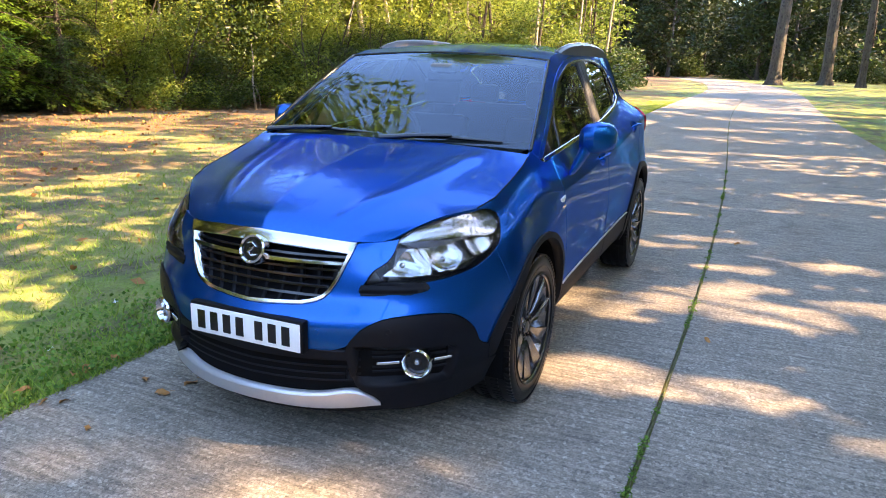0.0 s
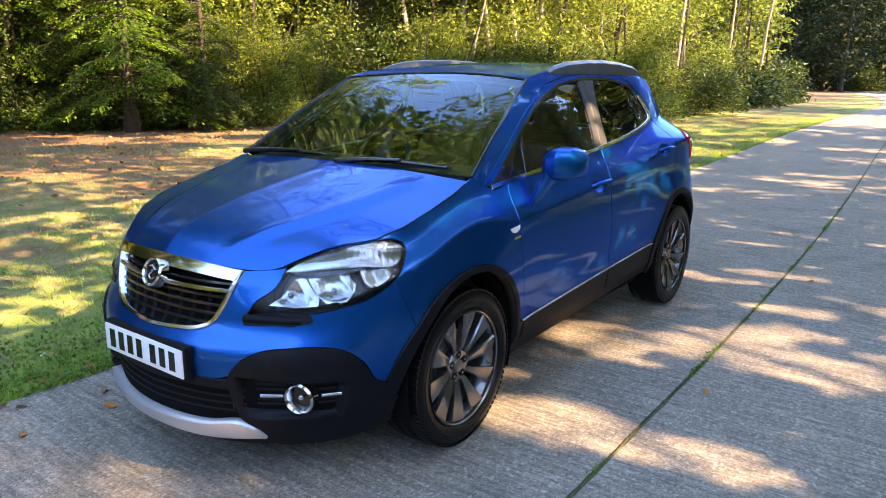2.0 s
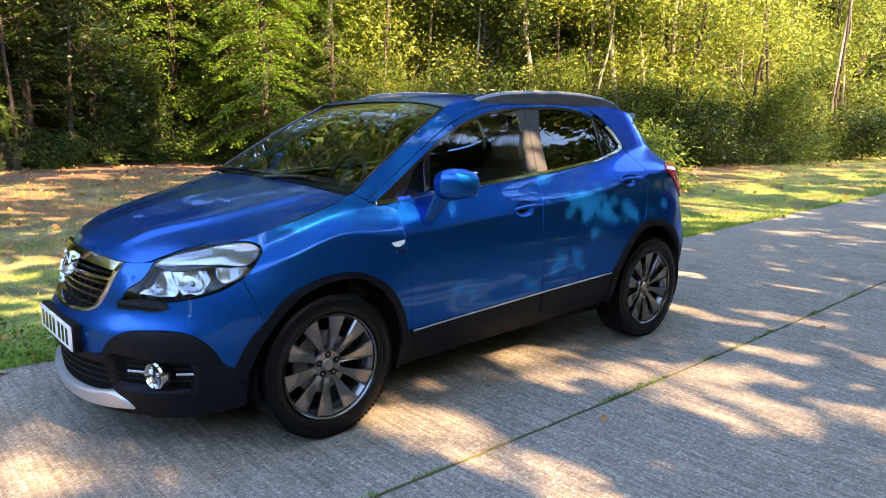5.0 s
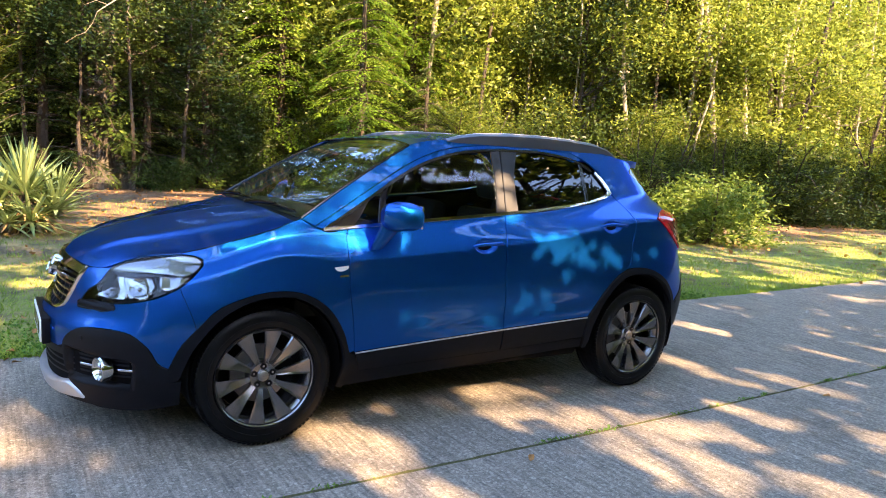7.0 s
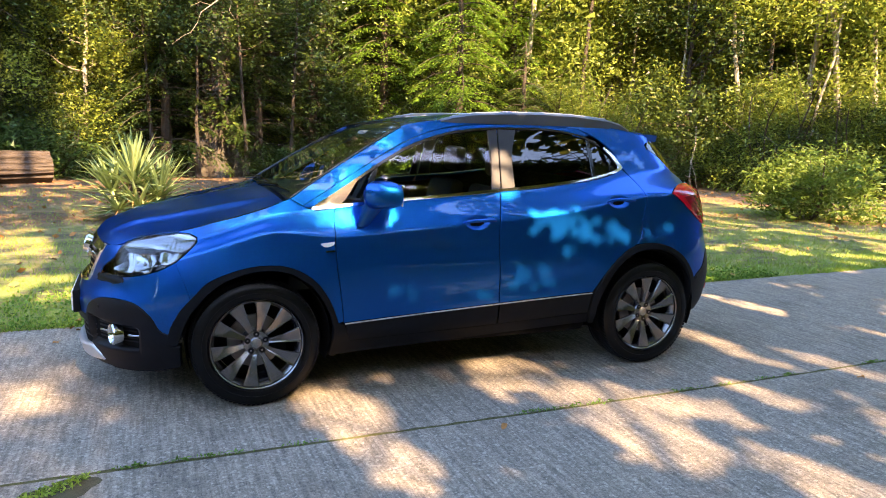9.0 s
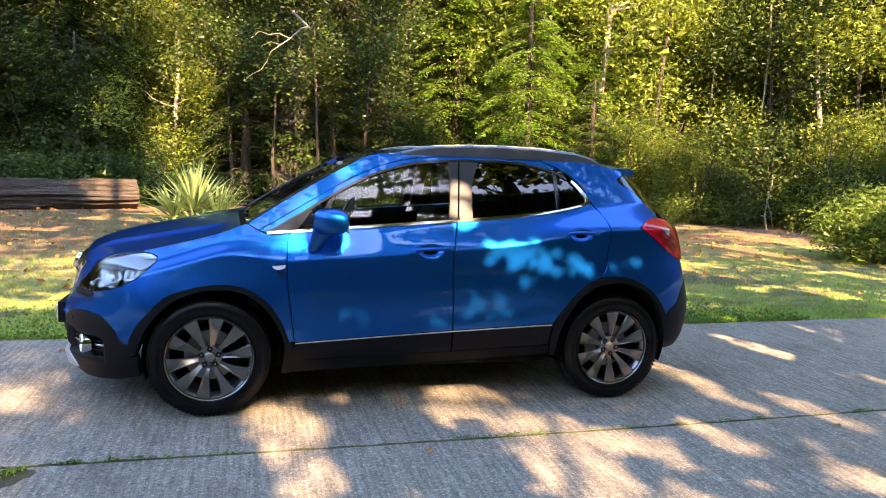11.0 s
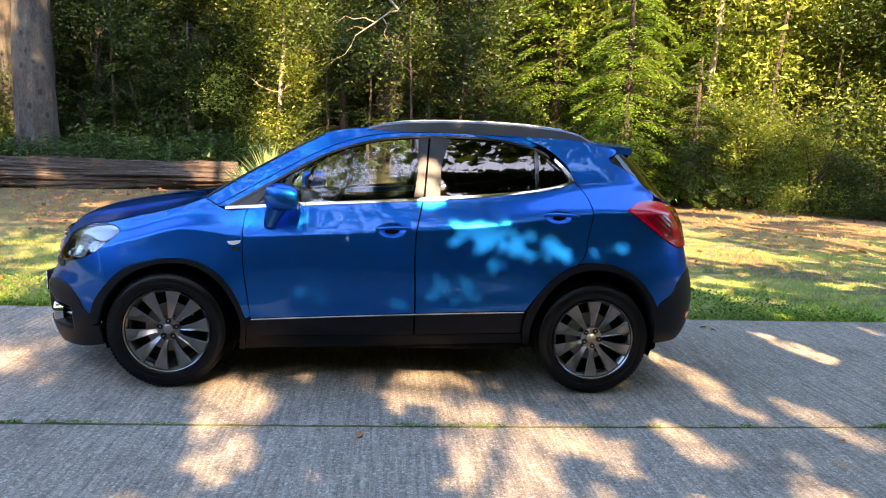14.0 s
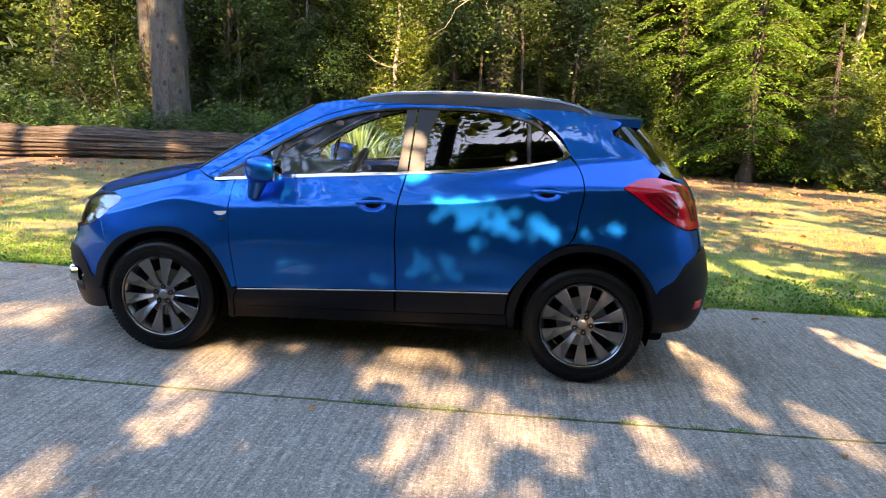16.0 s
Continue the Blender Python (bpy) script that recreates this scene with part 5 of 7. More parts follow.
# ---- the car: materials ----
def paint_build(nt, p):
    flake = node(nt, "TexVoronoi", Scale=900.0)
    tc = node(nt, "TexCoord")
    nt.links.new(tc.outputs["Object"], flake.inputs["Vector"])
    sep = node(nt, "SeparateColor")
    nt.links.new(flake.outputs["Color"], sep.inputs[0])
    c = ramp(nt, sep.outputs[0], [(0.0, (0.0, 0.061, 0.285)), (1.0, (0.0, 0.112, 0.475))])
    nt.links.new(c, p.inputs["Base Color"])
    p.inputs["Metallic"].default_value, p.inputs["Roughness"].default_value = 0.9, 0.36
    p.inputs["Specular Tint"].default_value = (0.02, 0.30, 1.0, 1)
    dust = noise_tex(nt, 3.0, 5)
    gloss = node(nt, "BsdfGlossy")
    gloss.inputs["Color"].default_value = (0.38, 0.65, 1.0, 1)
    nt.links.new(ramp(nt, dust, [(0.35, (0.012, 0.012, 0.012)), (0.8, (0.035, 0.035, 0.035))]), gloss.inputs["Roughness"])
    fr = node(nt, "Fresnel", IOR=1.5)
    ms = node(nt, "MixShader")
    nt.links.new(fr.outputs[0], ms.inputs[0])
    nt.links.new(p.outputs[0], ms.inputs[1])
    nt.links.new(gloss.outputs[0], ms.inputs[2])
    nt.links.new(ms.outputs[0], nt.nodes["Material Output"].inputs[0])


def glass_mat(name, tint, gloss=0.012, gain=1.6, sheen=(1, 1, 1)):
    def build(nt, p):
        nt.nodes.remove(p)
        tr, gl = node(nt, "BsdfTransparent"), node(nt, "BsdfGlossy", Roughness=gloss)
        tr.inputs[0].default_value = (*tint, 1)
        gl.inputs[0].default_value = (*sheen, 1)
        fr = node(nt, "Fresnel", IOR=1.55)
        boost = node(nt, "Math", operation='MULTIPLY_ADD')
        boost.inputs[1].default_value, boost.inputs[2].default_value = gain, 0.0
        boost.use_clamp = True
        nt.links.new(fr.outputs[0], boost.inputs[0])
        ms = node(nt, "MixShader")
        nt.links.new(boost.outputs[0], ms.inputs[0])
        nt.links.new(tr.outputs[0], ms.inputs[1])
        nt.links.new(gl.outputs[0], ms.inputs[2])
        nt.links.new(ms.outputs[0], nt.nodes["Material Output"].inputs[0])
    m = bpy.data.materials.new(name)
    m.use_nodes = True
    build(m.node_tree, m.node_tree.nodes["Principled BSDF"])
    return m


PAINT = mat("blue_metallic_paint", paint_build)
PLASTIC = plain("black_grained_plastic", (0.0050, 0.0060, 0.0085), 0.48, vary=0.2, scale=20, relief=0.0006, shine=0.13)
GLOSSBLACK = plain("gloss_black", (0.008, 0.008, 0.009), 0.12, vary=0.1)
DARK = plain("dark_lining", (0.003, 0.003, 0.0035), 0.9, vary=0.2, shine=0.1)
CHROME = plain("chrome", (0.66, 0.67, 0.69), 0.10, 1.0, vary=0.03)
SILVER = plain("silver_paint", (0.50, 0.51, 0.53), 0.35, 0.6, vary=0.05)
RUBBER = plain("tyre_rubber", (0.0030, 0.0031, 0.0038), 0.32, vary=0.25, scale=12, relief=0.0006, shine=0.22)
ALLOY = plain("grey_alloy", (0.19, 0.185, 0.185), 0.26, 0.85, vary=0.1, coat=0.4)
STEEL = plain("brake_steel", (0.25, 0.24, 0.23), 0.4, 0.9, vary=0.2)
TRIM = plain("dark_interior", (0.012, 0.0125, 0.014), 0.7, vary=0.15, scale=25, relief=0.0006)
SEATCLOTH = plain("seat_cloth", (0.016, 0.016, 0.018), 0.9, vary=0.25, scale=40, relief=0.001)
LINER = plain("roof_lining", (0.22, 0.215, 0.20), 0.95, vary=0.08)
PLATEWHITE = plain("plate_white", (0.78, 0.79, 0.78), 0.4, vary=0.04)
LAMPGREY = plain("lamp_bowl", (0.012, 0.012, 0.014), 0.25, vary=0.2, scale=10)
LAMPBODY = plain("lamp_reflector", (0.43, 0.435, 0.445), 0.2, 1.0, vary=0.08, scale=6)
LAMPFROST = plain("lamp_light_guide", (0.33, 0.34, 0.36), 0.14, 0.9, vary=0.12, scale=9)
GLASS = glass_mat("window_glass", (0.70, 0.78, 0.75), 0.012, 1.2, (0.74, 0.88, 1.0))
SIDEGLASS = glass_mat("side_glass", (0.76, 0.83, 0.80), 0.012, 0.9)
PRIVACY = glass_mat("privacy_glass", (0.06, 0.065, 0.07), 0.012, 0.95)
LENS = glass_mat("lamp_lens", (0.92, 0.94, 0.95), 0.01, 0.4)
BPIL = plain("satin_pillar", (0.042, 0.041, 0.042), 0.5, 0.0, vary=0.15, shine=0.3)
REDLAMP = plain("red_lamp", (0.62, 0.0, 0.018), 0.12, vary=0.3, scale=9, shine=0.4, coat=0.4)
REDDEEP = plain("dark_red_lamp", (0.24, 0.0, 0.008), 0.12, vary=0.45, scale=14, shine=0.4, coat=0.4)
ORANGE = plain("amber_lamp", (0.8, 0.8, 0.78), 0.2, vary=0.1, coat=0.5)

car = tagged(new("car"), "blue metallic compact crossover parked on the concrete lane", "car")

# outlines shared by neighbouring panels
ARCH_F = [(-0.445, 0.43), (-0.38, 0.565), (-0.266, 0.690), (-0.11, 0.757), (0.03, 0.780), (0.174, 0.766), (0.305, 0.692), (0.398, 0.565), (0.450, 0.43)]
ARCH_R = [(2.13, 0.50), (2.180, 0.600), (2.262, 0.700), (2.375, 0.785), (2.52, 0.822), (2.66, 0.808), (2.79, 0.748), (2.90, 0.640), (2.955, 0.55)]
LIGHT_TOP = [('f', 0.455, 0.735), ('f', 0.515, 0.80), ('x', -0.655, 0.862), ('x', -0.57, 0.908), ('x', -0.48, 0.937), ('x', -0.38, 0.950)]
LIGHT_TIP = [('x', -0.325, 0.947), ('x', -0.288, 0.930), ('x', -0.290, 0.905)]
LIGHT_LOW = [('x', -0.32, 0.875), ('x', -0.40, 0.805), ('x', -0.49, 0.757), ('x', -0.58, 0.727), ('x', -0.66, 0.708), ('f', 0.53, 0.70), ('f', 0.435, 0.695)]
GRILLE = [('f', 0.0, 0.600), ('f', 0.14, 0.609), ('f', 0.25, 0.622), ('f', 0.298, 0.642), ('f', 0.334, 0.692), ('f', 0.366, 0.770), ('f', 0.386, 0.830), ('f', 0.389, 0.846)]
BONNET_EDGE = [(-0.66, 0.866), (-0.57, 0.912), (-0.48, 0.941), (-0.38, 0.9545), (-0.27, 0.983), (-0.1, 1.027), (0.06, 1.073)]
CLAD_TOP = [('f', 0.0, 0.455), ('f', 0.36, 0.455), ('f', 0.402, 0.470), ('f', 0.455, 0.538), ('f', 0.525, 0.578), ('f', 0.59, 0.588), ('x', -0.665, 0.592), ('x', -0.60, 0.579), ('x', -0.532, 0.520), ('x', -0.475, 0.435), ('x', -0.447, 0.425)]


def X(pts):
    return [('x', a, b) for a, b in pts]


# bumper, wing, doors, quarter
skin_panel("front_bumper", CLAD_TOP + X(ARCH_F[1:2]) + [('x', -0.335, 0.616)] + [('x', -0.37, 0.72), ('x', -0.40, 0.805)] + LIGHT_LOW[2:] + LIGHT_TOP[:3] + [('f', 0.50, 0.858), ('f', 0.43, 0.850)] + GRILLE[::-1],
           PAINT, car, join=True, step=0.022, label="blue front bumper")
skin_panel("front_wing", X([(-0.335, 0.616)]) + X(ARCH_F[2:]) + X([(0.478, 0.44), (0.457, 0.60), (0.437, 0.75), (0.430, 0.94), (0.442, 1.06), (0.446, 1.073), (0.318, 1.064), (0.27, 1.085), (0.20, 1.125), (0.13, 1.10), (0.06, 1.073)])
           + X(BONNET_EDGE[::-1][1:-3]) + X([(-0.375, 0.9525)]) + LIGHT_TIP + LIGHT_LOW[:2] + X([(-0.37, 0.72)]), PAINT, car, step=0.018, rise=0.009, gap=0.0016)
DOOR1 = [(0.481, 0.430), (1.449, 0.484), (1.447, 0.60), (1.438, 0.85), (1.444, 0.98), (1.467, 1.10), (1.478, 1.155), (1.0, 1.119), (0.83, 1.107), (0.456, 1.077), (0.445, 1.06), (0.433, 0.94), (0.440, 0.75), (0.460, 0.60)]


def handle_recess(hx, hz):
    def f(q, z):
        r = ((q - hx) / 0.085) ** 2 + ((z - hz - 0.04 * (q - hx)) / 0.040) ** 2
        return -0.028 * smooth01(1.0, 0.1, r)
    return f


doors = skin_panel("front_door", X(DOOR1), PAINT, car, step=0.014, rise=0.009, shape=handle_recess(1.30, 0.980))
DOOR2 = [(1.454, 0.484), (2.118, 0.516), (2.178, 0.603), (2.260, 0.703), (2.373, 0.788), (2.43, 0.814), (2.455, 0.842), (2.486, 0.983), (2.505, 1.139), (2.475, 1.24), (2.42, 1.295), (2.395, 1.281), (2.30, 1.252), (2.187, 1.228), (2.0, 1.203), (1.7, 1.172), (1.483, 1.156), (1.472, 1.10), (1.449, 0.98), (1.443, 0.85), (1.452, 0.60)]
doors2 = skin_panel("rear_door", X(DOOR2), PAINT, car, step=0.014, rise=0.009, shape=handle_recess(2.305, 1.093))
skin_panel("door_cladding", X([(0.489, 0.422), (0.52, 0.318), (1.447, 0.348), (1.448, 0.474)]), PLASTIC, car, lift=0.006, label="black plastic door cladding")
skin_panel("door_cladding", X([(1.455, 0.474), (1.454, 0.348), (2.098, 0.378), (2.112, 0.504)]), PLASTIC, car, lift=0.006, label="black plastic door cladding")
# a thin silver strip stands in for the highlight on the doors' lower edge
skin_panel("door_edge_highlight", X([(0.486, 0.423), (1.45, 0.4765), (2.114, 0.5075), (2.114, 0.5115), (1.45, 0.4805), (0.486, 0.4270)]), SILVER, car, lift=0.008, gap=0, depth=0.01)
skin_panel("sill", X([(0.44, 0.225), (1.3, 0.262), (2.12, 0.30), (2.105, 0.371), (1.45, 0.341), (0.53, 0.311), (0.50, 0.39), (0.484, 0.42), (0.467, 0.39)]), PLASTIC, car, lift=-0.004, label="black plastic sill")
skin_panel("rear_quarter", X([(2.460, 0.842), (2.436, 0.817)]) + X(ARCH_R[4:]) + [('x', 2.97, 0.575), ('x', 3.05, 0.625), ('x', 3.12, 0.72), ('x', 3.19, 0.765), ('r', 0.60, 0.80), ('r', 0.585, 0.90), ('x', 3.10, 0.915), ('x', 2.985, 0.972), ('x', 2.90, 1.028), ('x', 2.815, 1.088), ('x', 2.722, 1.146), ('x', 2.785, 1.180), ('x', 2.92, 1.197), ('x', 2.955, 1.23), ('x', 2.862, 1.32), ('x', 2.765, 1.385), ('x', 2.672, 1.43), ('x', 2.66, 1.455), ('x', 2.715, 1.49), ('x', 2.72, 1.512), ('x', 2.64, 1.522)]
           + X([(2.51, 1.547), (2.3, 1.570), (2.12, 1.578), (2.12, 1.545), (2.19, 1.522), (2.30, 1.462), (2.385, 1.382), (2.43, 1.302), (2.48, 1.24), (2.510, 1.139), (2.491, 0.983)]), PAINT, car, step=0.018, rise=0.010)
# wheel arch trims and black bumper cladding
skin_panel("wheel_arch", X([(-0.449, 0.40)] + ARCH_F + [(0.480, 0.42), (0.465, 0.39), (0.44, 0.225), (0.405, 0.235), (0.419, 0.42), (0.371, 0.546), (0.287, 0.660), (0.172, 0.733), (0.03, 0.751), (-0.088, 0.732), (-0.228, 0.663), (-0.338, 0.532), (-0.402, 0.37), (-0.436, 0.36)]), PLASTIC, car, lift=0.010, depth=0.05, label="black plastic wheel arch trim")
skin_panel("wheel_arch", X([(2.122, 0.30), (2.112, 0.42)] + ARCH_R + [(2.985, 0.57), (2.965, 0.44), (2.93, 0.44), (2.889, 0.586), (2.782, 0.714), (2.66, 0.769), (2.531, 0.781), (2.412, 0.756), (2.296, 0.678), (2.217, 0.568), (2.164, 0.42), (2.158, 0.30)]), PLASTIC, car, lift=0.010, depth=0.05, label="black plastic wheel arch trim")


def fog_pocket(q, z):
    """The sunk pocket round the fog lamp."""
    q0 = unroll('f', 0.60, 0.39)
    a = smooth01(0.165, 0.135, abs(q - q0)) * smooth01(0.074, 0.056, abs(z - 0.388 + 0.06 * (q - q0)))
    return -0.045 * a


skin_panel("bumper_cladding", CLAD_TOP[2:] + [('x', -0.436, 0.36), ('x', -0.39, 0.36), ('x', -0.385, 0.235), ('x', -0.5, 0.205), ('x', -0.66, 0.19), ('f', 0.53, 0.195), ('f', 0.485, 0.262), ('f', 0.44, 0.298), ('f', 0.405, 0.40)], PLASTIC, car, lift=0.008, depth=0.04, step=0.02, shape=fog_pocket, label="black plastic fog lamp surround")
skin_panel("plate_strip", [('f', 0.0, 0.455), ('f', 0.40, 0.455), ('f', 0.41, 0.418), ('f', 0.0, 0.410)], PLASTIC, car, join=True, lift=0.006, depth=0.05)
skin_panel("lower_grille", [('f', 0.0, 0.41), ('f', 0.41, 0.42), ('f', 0.46, 0.29), ('f', 0.0, 0.27)], DARK, car, join=True, lift=-0.05)
for zz in (0.305, 0.335, 0.365, 0.395):
    skin_panel("grille_slat", [('f', 0.0, zz), ('f', 0.45, zz + 0.01), ('f', 0.45, zz + 0.018), ('f', 0.0, zz + 0.008)], PLASTIC, car, join=True, lift=-0.022, gap=0, depth=0.02, step=0.1)
skin_panel("skid_plate", [('f', 0.0, 0.207), ('f', 0.30, 0.209), ('f', 0.505, 0.228), ('f', 0.475, 0.266), ('f', 0.43, 0.286), ('f', 0.3, 0.268), ('f', 0.0, 0.258)], SILVER, car, join=True, lift=0.016, depth=0.04, label="silver skid plate")
skin_panel("bumper_lip", [('f', 0.0, 0.16), ('f', 0.56, 0.18), ('f', 0.56, 0.205), ('f', 0.0, 0.205)], PLASTIC, car, join=True, lift=-0.01, depth=0.05)
skin_panel("rear_bumper", [('x', 2.945, 0.55), ('x', 2.97, 0.572), ('x', 3.05, 0.62), ('x', 3.12, 0.715), ('x', 3.19, 0.76), ('r', 0.5, 0.77), ('r', 0.0, 0.77), ('r', 0.0, 0.30), ('r', 0.6, 0.30), ('x', 3.06, 0.305), ('x', 2.95, 0.31), ('x', 2.93, 0.44)], PLASTIC, car, join=True, lift=0.004, depth=0.03, label="black plastic rear bumper")
skin_panel("rear_reflector", [('r', 0.60, 0.44), ('r', 0.68, 0.44), ('r', 0.68, 0.49), ('r', 0.60, 0.49)], REDLAMP, car, lift=0.008)
# tail lamps, tailgate, rear window
tail_lamps = skin_panel("tail_lamp", [('x', 2.722, 1.146), ('x', 2.785, 1.180), ('x', 2.92, 1.197), ('r', 0.68, 1.185), ('r', 0.60, 1.155), ('r', 0.585, 1.05), ('r', 0.575, 0.915), ('x', 3.10, 0.915), ('x', 2.985, 0.972), ('x', 2.90, 1.028), ('x', 2.815, 1.088)], REDLAMP, car, lift=0.012, step=0.03, label="red tail lamp",
           shape=lambda q, z: 0.0012 * math.sin((z - 0.9) * 60))
for lamp, s in zip(tail_lamps, (-1, 1)):
    skin_panel("lens_segment", [('x', 2.83, 1.118), ('x', 2.90, 1.128), ('x', 2.965, 1.118), ('x', 3.03, 1.07), ('x', 3.045, 0.985), ('x', 3.00, 0.982), ('x', 2.93, 1.03)], REDDEEP, lamp, sides=(s,), lift=0.0155, gap=0, depth=0.006, step=0.02, label="dark red inner segment", shape=lambda q, z: 0.0008 * math.sin((q + z) * 160))
    skin_panel("lens_segment", [('r', 0.70, 1.165), ('r', 0.64, 1.140), ('r', 0.625, 1.05), ('r', 0.615, 0.96), ('r', 0.66, 0.955), ('r', 0.68, 1.05)], REDDEEP, lamp, sides=(s,), lift=0.0155, gap=0, depth=0.006, step=0.02, label="dark red inner segment")
skin_panel("tailgate", [('r', 0.0, 0.775), ('r', 0.58, 0.80), ('r', 0.57, 0.92), ('r', 0.58, 1.05), ('r', 0.595, 1.16), ('r', 0.60, 1.20), ('r', 0.0, 1.17)], PAINT, car, join=True)
skin_panel("rear_window", [('r', 0.0, 1.18), ('r', 0.60, 1.205), ('x', 2.96, 1.235), ('x', 2.867, 1.32), ('x', 2.77, 1.388), ('x', 2.677, 1.435), ('x', 2.70, 1.47), ('r', 0.50, 1.49), ('r', 0.0, 1.50)], PRIVACY, car, join=True, lift=-0.004, label="dark tinted rear window")
# dark inner shell behind the panels
skin_panel("inner_shell", [('f', 0.0, 0.22), ('x', -0.40, 0.25)] + X([(-0.40, 0.42), (-0.35, 0.56), (-0.24, 0.67), (-0.1, 0.73), (0.04, 0.75), (0.2, 0.73), (0.33, 0.64), (0.41, 0.50), (0.44, 0.27), (2.14, 0.31), (2.18, 0.50), (2.24, 0.62), (2.34, 0.72), (2.45, 0.765), (2.57, 0.775), (2.70, 0.75), (2.83, 0.66), (2.92, 0.52), (2.95, 0.33)]) + [('r', 0.0, 0.33), ('r', 0.0, 1.12), ('x', 2.9, 1.15), ('x', 2.4, 1.22), ('x', 1.5, 1.12), ('x', 0.4, 1.04), ('x', 0.0, 0.97), ('x', -0.3, 0.86), ('x', -0.6, 0.72), ('f', 0.0, 0.70)],
           DARK, car, join=True, lift=-0.024, gap=0, depth=0.002, step=0.08)

# glasshouse
GLASS1 = [(0.66, 1.10), (1.0, 1.124), (1.42, 1.155), (1.44, 1.30), (1.447, 1.525), (1.217, 1.500), (1.08, 1.466), (0.948, 1.421), (0.80, 1.348), (0.72, 1.302)]
skin_panel("front_window", X(GLASS1), SIDEGLASS, car, lift=-0.010, gap=0, depth=0.004, label="clear side window")
skin_panel("quarter_light", X([(0.47, 1.085), (0.625, 1.097), (0.685, 1.278), (0.60, 1.23)]), SIDEGLASS, car, lift=-0.010, gap=0, depth=0.004)
skin_panel("mirror_triangle", X([(0.335, 1.075), (0.465, 1.084), (0.595, 1.228), (0.45, 1.142)]), GLOSSBLACK, car, lift=-0.002)
GLASS2 = [(1.585, 1.170), (1.8, 1.189), (2.0, 1.211), (2.175, 1.236), (2.165, 1.485), (2.0, 1.519), (1.839, 1.533), (1.647, 1.531), (1.60, 1.40)]
skin_panel("rear_side_window", X(GLASS2), PRIVACY, car, lift=-0.010, gap=0, depth=0.004, label="dark privacy glass side window")
skin_panel("rear_quarter_light", X([(2.205, 1.242), (2.30, 1.262), (2.385, 1.292), (2.34, 1.37), (2.265, 1.436), (2.195, 1.474)]), PRIVACY, car, lift=-0.010, gap=0, depth=0.004)
skin_panel("window_divider", X([(0.627, 1.097), (0.658, 1.099), (0.718, 1.302), (0.688, 1.281)]), GLOSSBLACK, car, lift=-0.004)
skin_panel("window_divider", X([(2.177, 1.237), (2.203, 1.242), (2.193, 1.476), (2.167, 1.486)]), GLOSSBLACK, car, lift=-0.004)
skin_panel("pillar_cover", X([(1.42, 1.156), (1.484, 1.161), (1.512, 1.535), (1.447, 1.528), (1.44, 1.30)]), BPIL, car, lift=0.0, label="satin grey pillar cover")
skin_panel("pillar_cover", X([(1.491, 1.161), (1.585, 1.169), (1.60, 1.40), (1.647, 1.533), (1.519, 1.535)]), BPIL, car, lift=0.0, label="satin grey pillar cover")
DLO_LOW = [(0.318, 1.064), (0.47, 1.076), (0.83, 1.106), (1.2, 1.134), (1.5, 1.157), (1.75, 1.178), (2.0, 1.204), (2.187, 1.230), (2.30, 1.254), (2.395, 1.283)]
skin_panel("chrome_strip", X(DLO_LOW) + X([(2.425, 1.302), (2.41, 1.325), (2.36, 1.385), (2.30, 1.438), (2.29, 1.425), (2.345, 1.37), (2.388, 1.312), (2.385, 1.297)]) + X([(a, b + 0.017) for a, b in DLO_LOW[::-1]]), CHROME, car, lift=0.007, gap=0, depth=0.012, label="chrome window strip")
TOPS = [(0.318, 1.066), (0.45, 1.142), (0.60, 1.232), (0.72, 1.304), (0.80, 1.350), (0.948, 1.423), (1.08, 1.468), (1.217, 1.502), (1.34, 1.519), (1.447, 1.529), (1.647, 1.535), (1.839, 1.536), (2.0, 1.522), (2.165, 1.487), (2.265, 1.438)]
skin_panel("window_seal", X(TOPS) + X([(a - 0.006, b + 0.012) for a, b in TOPS[::-1]]), GLOSSBLACK, car, lift=0.002, gap=0, depth=0.02)
# upper door frames and the pillar that carries the roof
FRAME_TOP = [(0.27, 1.087), (0.40, 1.163), (0.55, 1.252), (0.70, 1.340), (0.85, 1.422), (0.95, 1.468), (1.08, 1.512), (1.217, 1.540), (1.34, 1.554), (1.5, 1.562), (1.7, 1.565), (1.9, 1.562), (2.0, 1.556), (2.118, 1.546)]
skin_panel("door_frame", X([(a - 0.006, b + 0.012) for a, b in TOPS[:-1]]) + X([(2.19, 1.512)]) + X(FRAME_TOP[::-1]), PAINT, car, gap=0.0015)
ROOF_EDGE = [(0.20, 1.128), (0.36, 1.232), (0.54, 1.342), (0.72, 1.446), (0.88, 1.533), (1.0, 1.562), (1.15, 1.578), (1.5, 1.590), (1.9, 1.590), (2.118, 1.581)]
skin_panel("roof_side", X([(a, b + 0.004) for a, b in FRAME_TOP]) + X(ROOF_EDGE[::-1]), PAINT, car, gap=0.0)

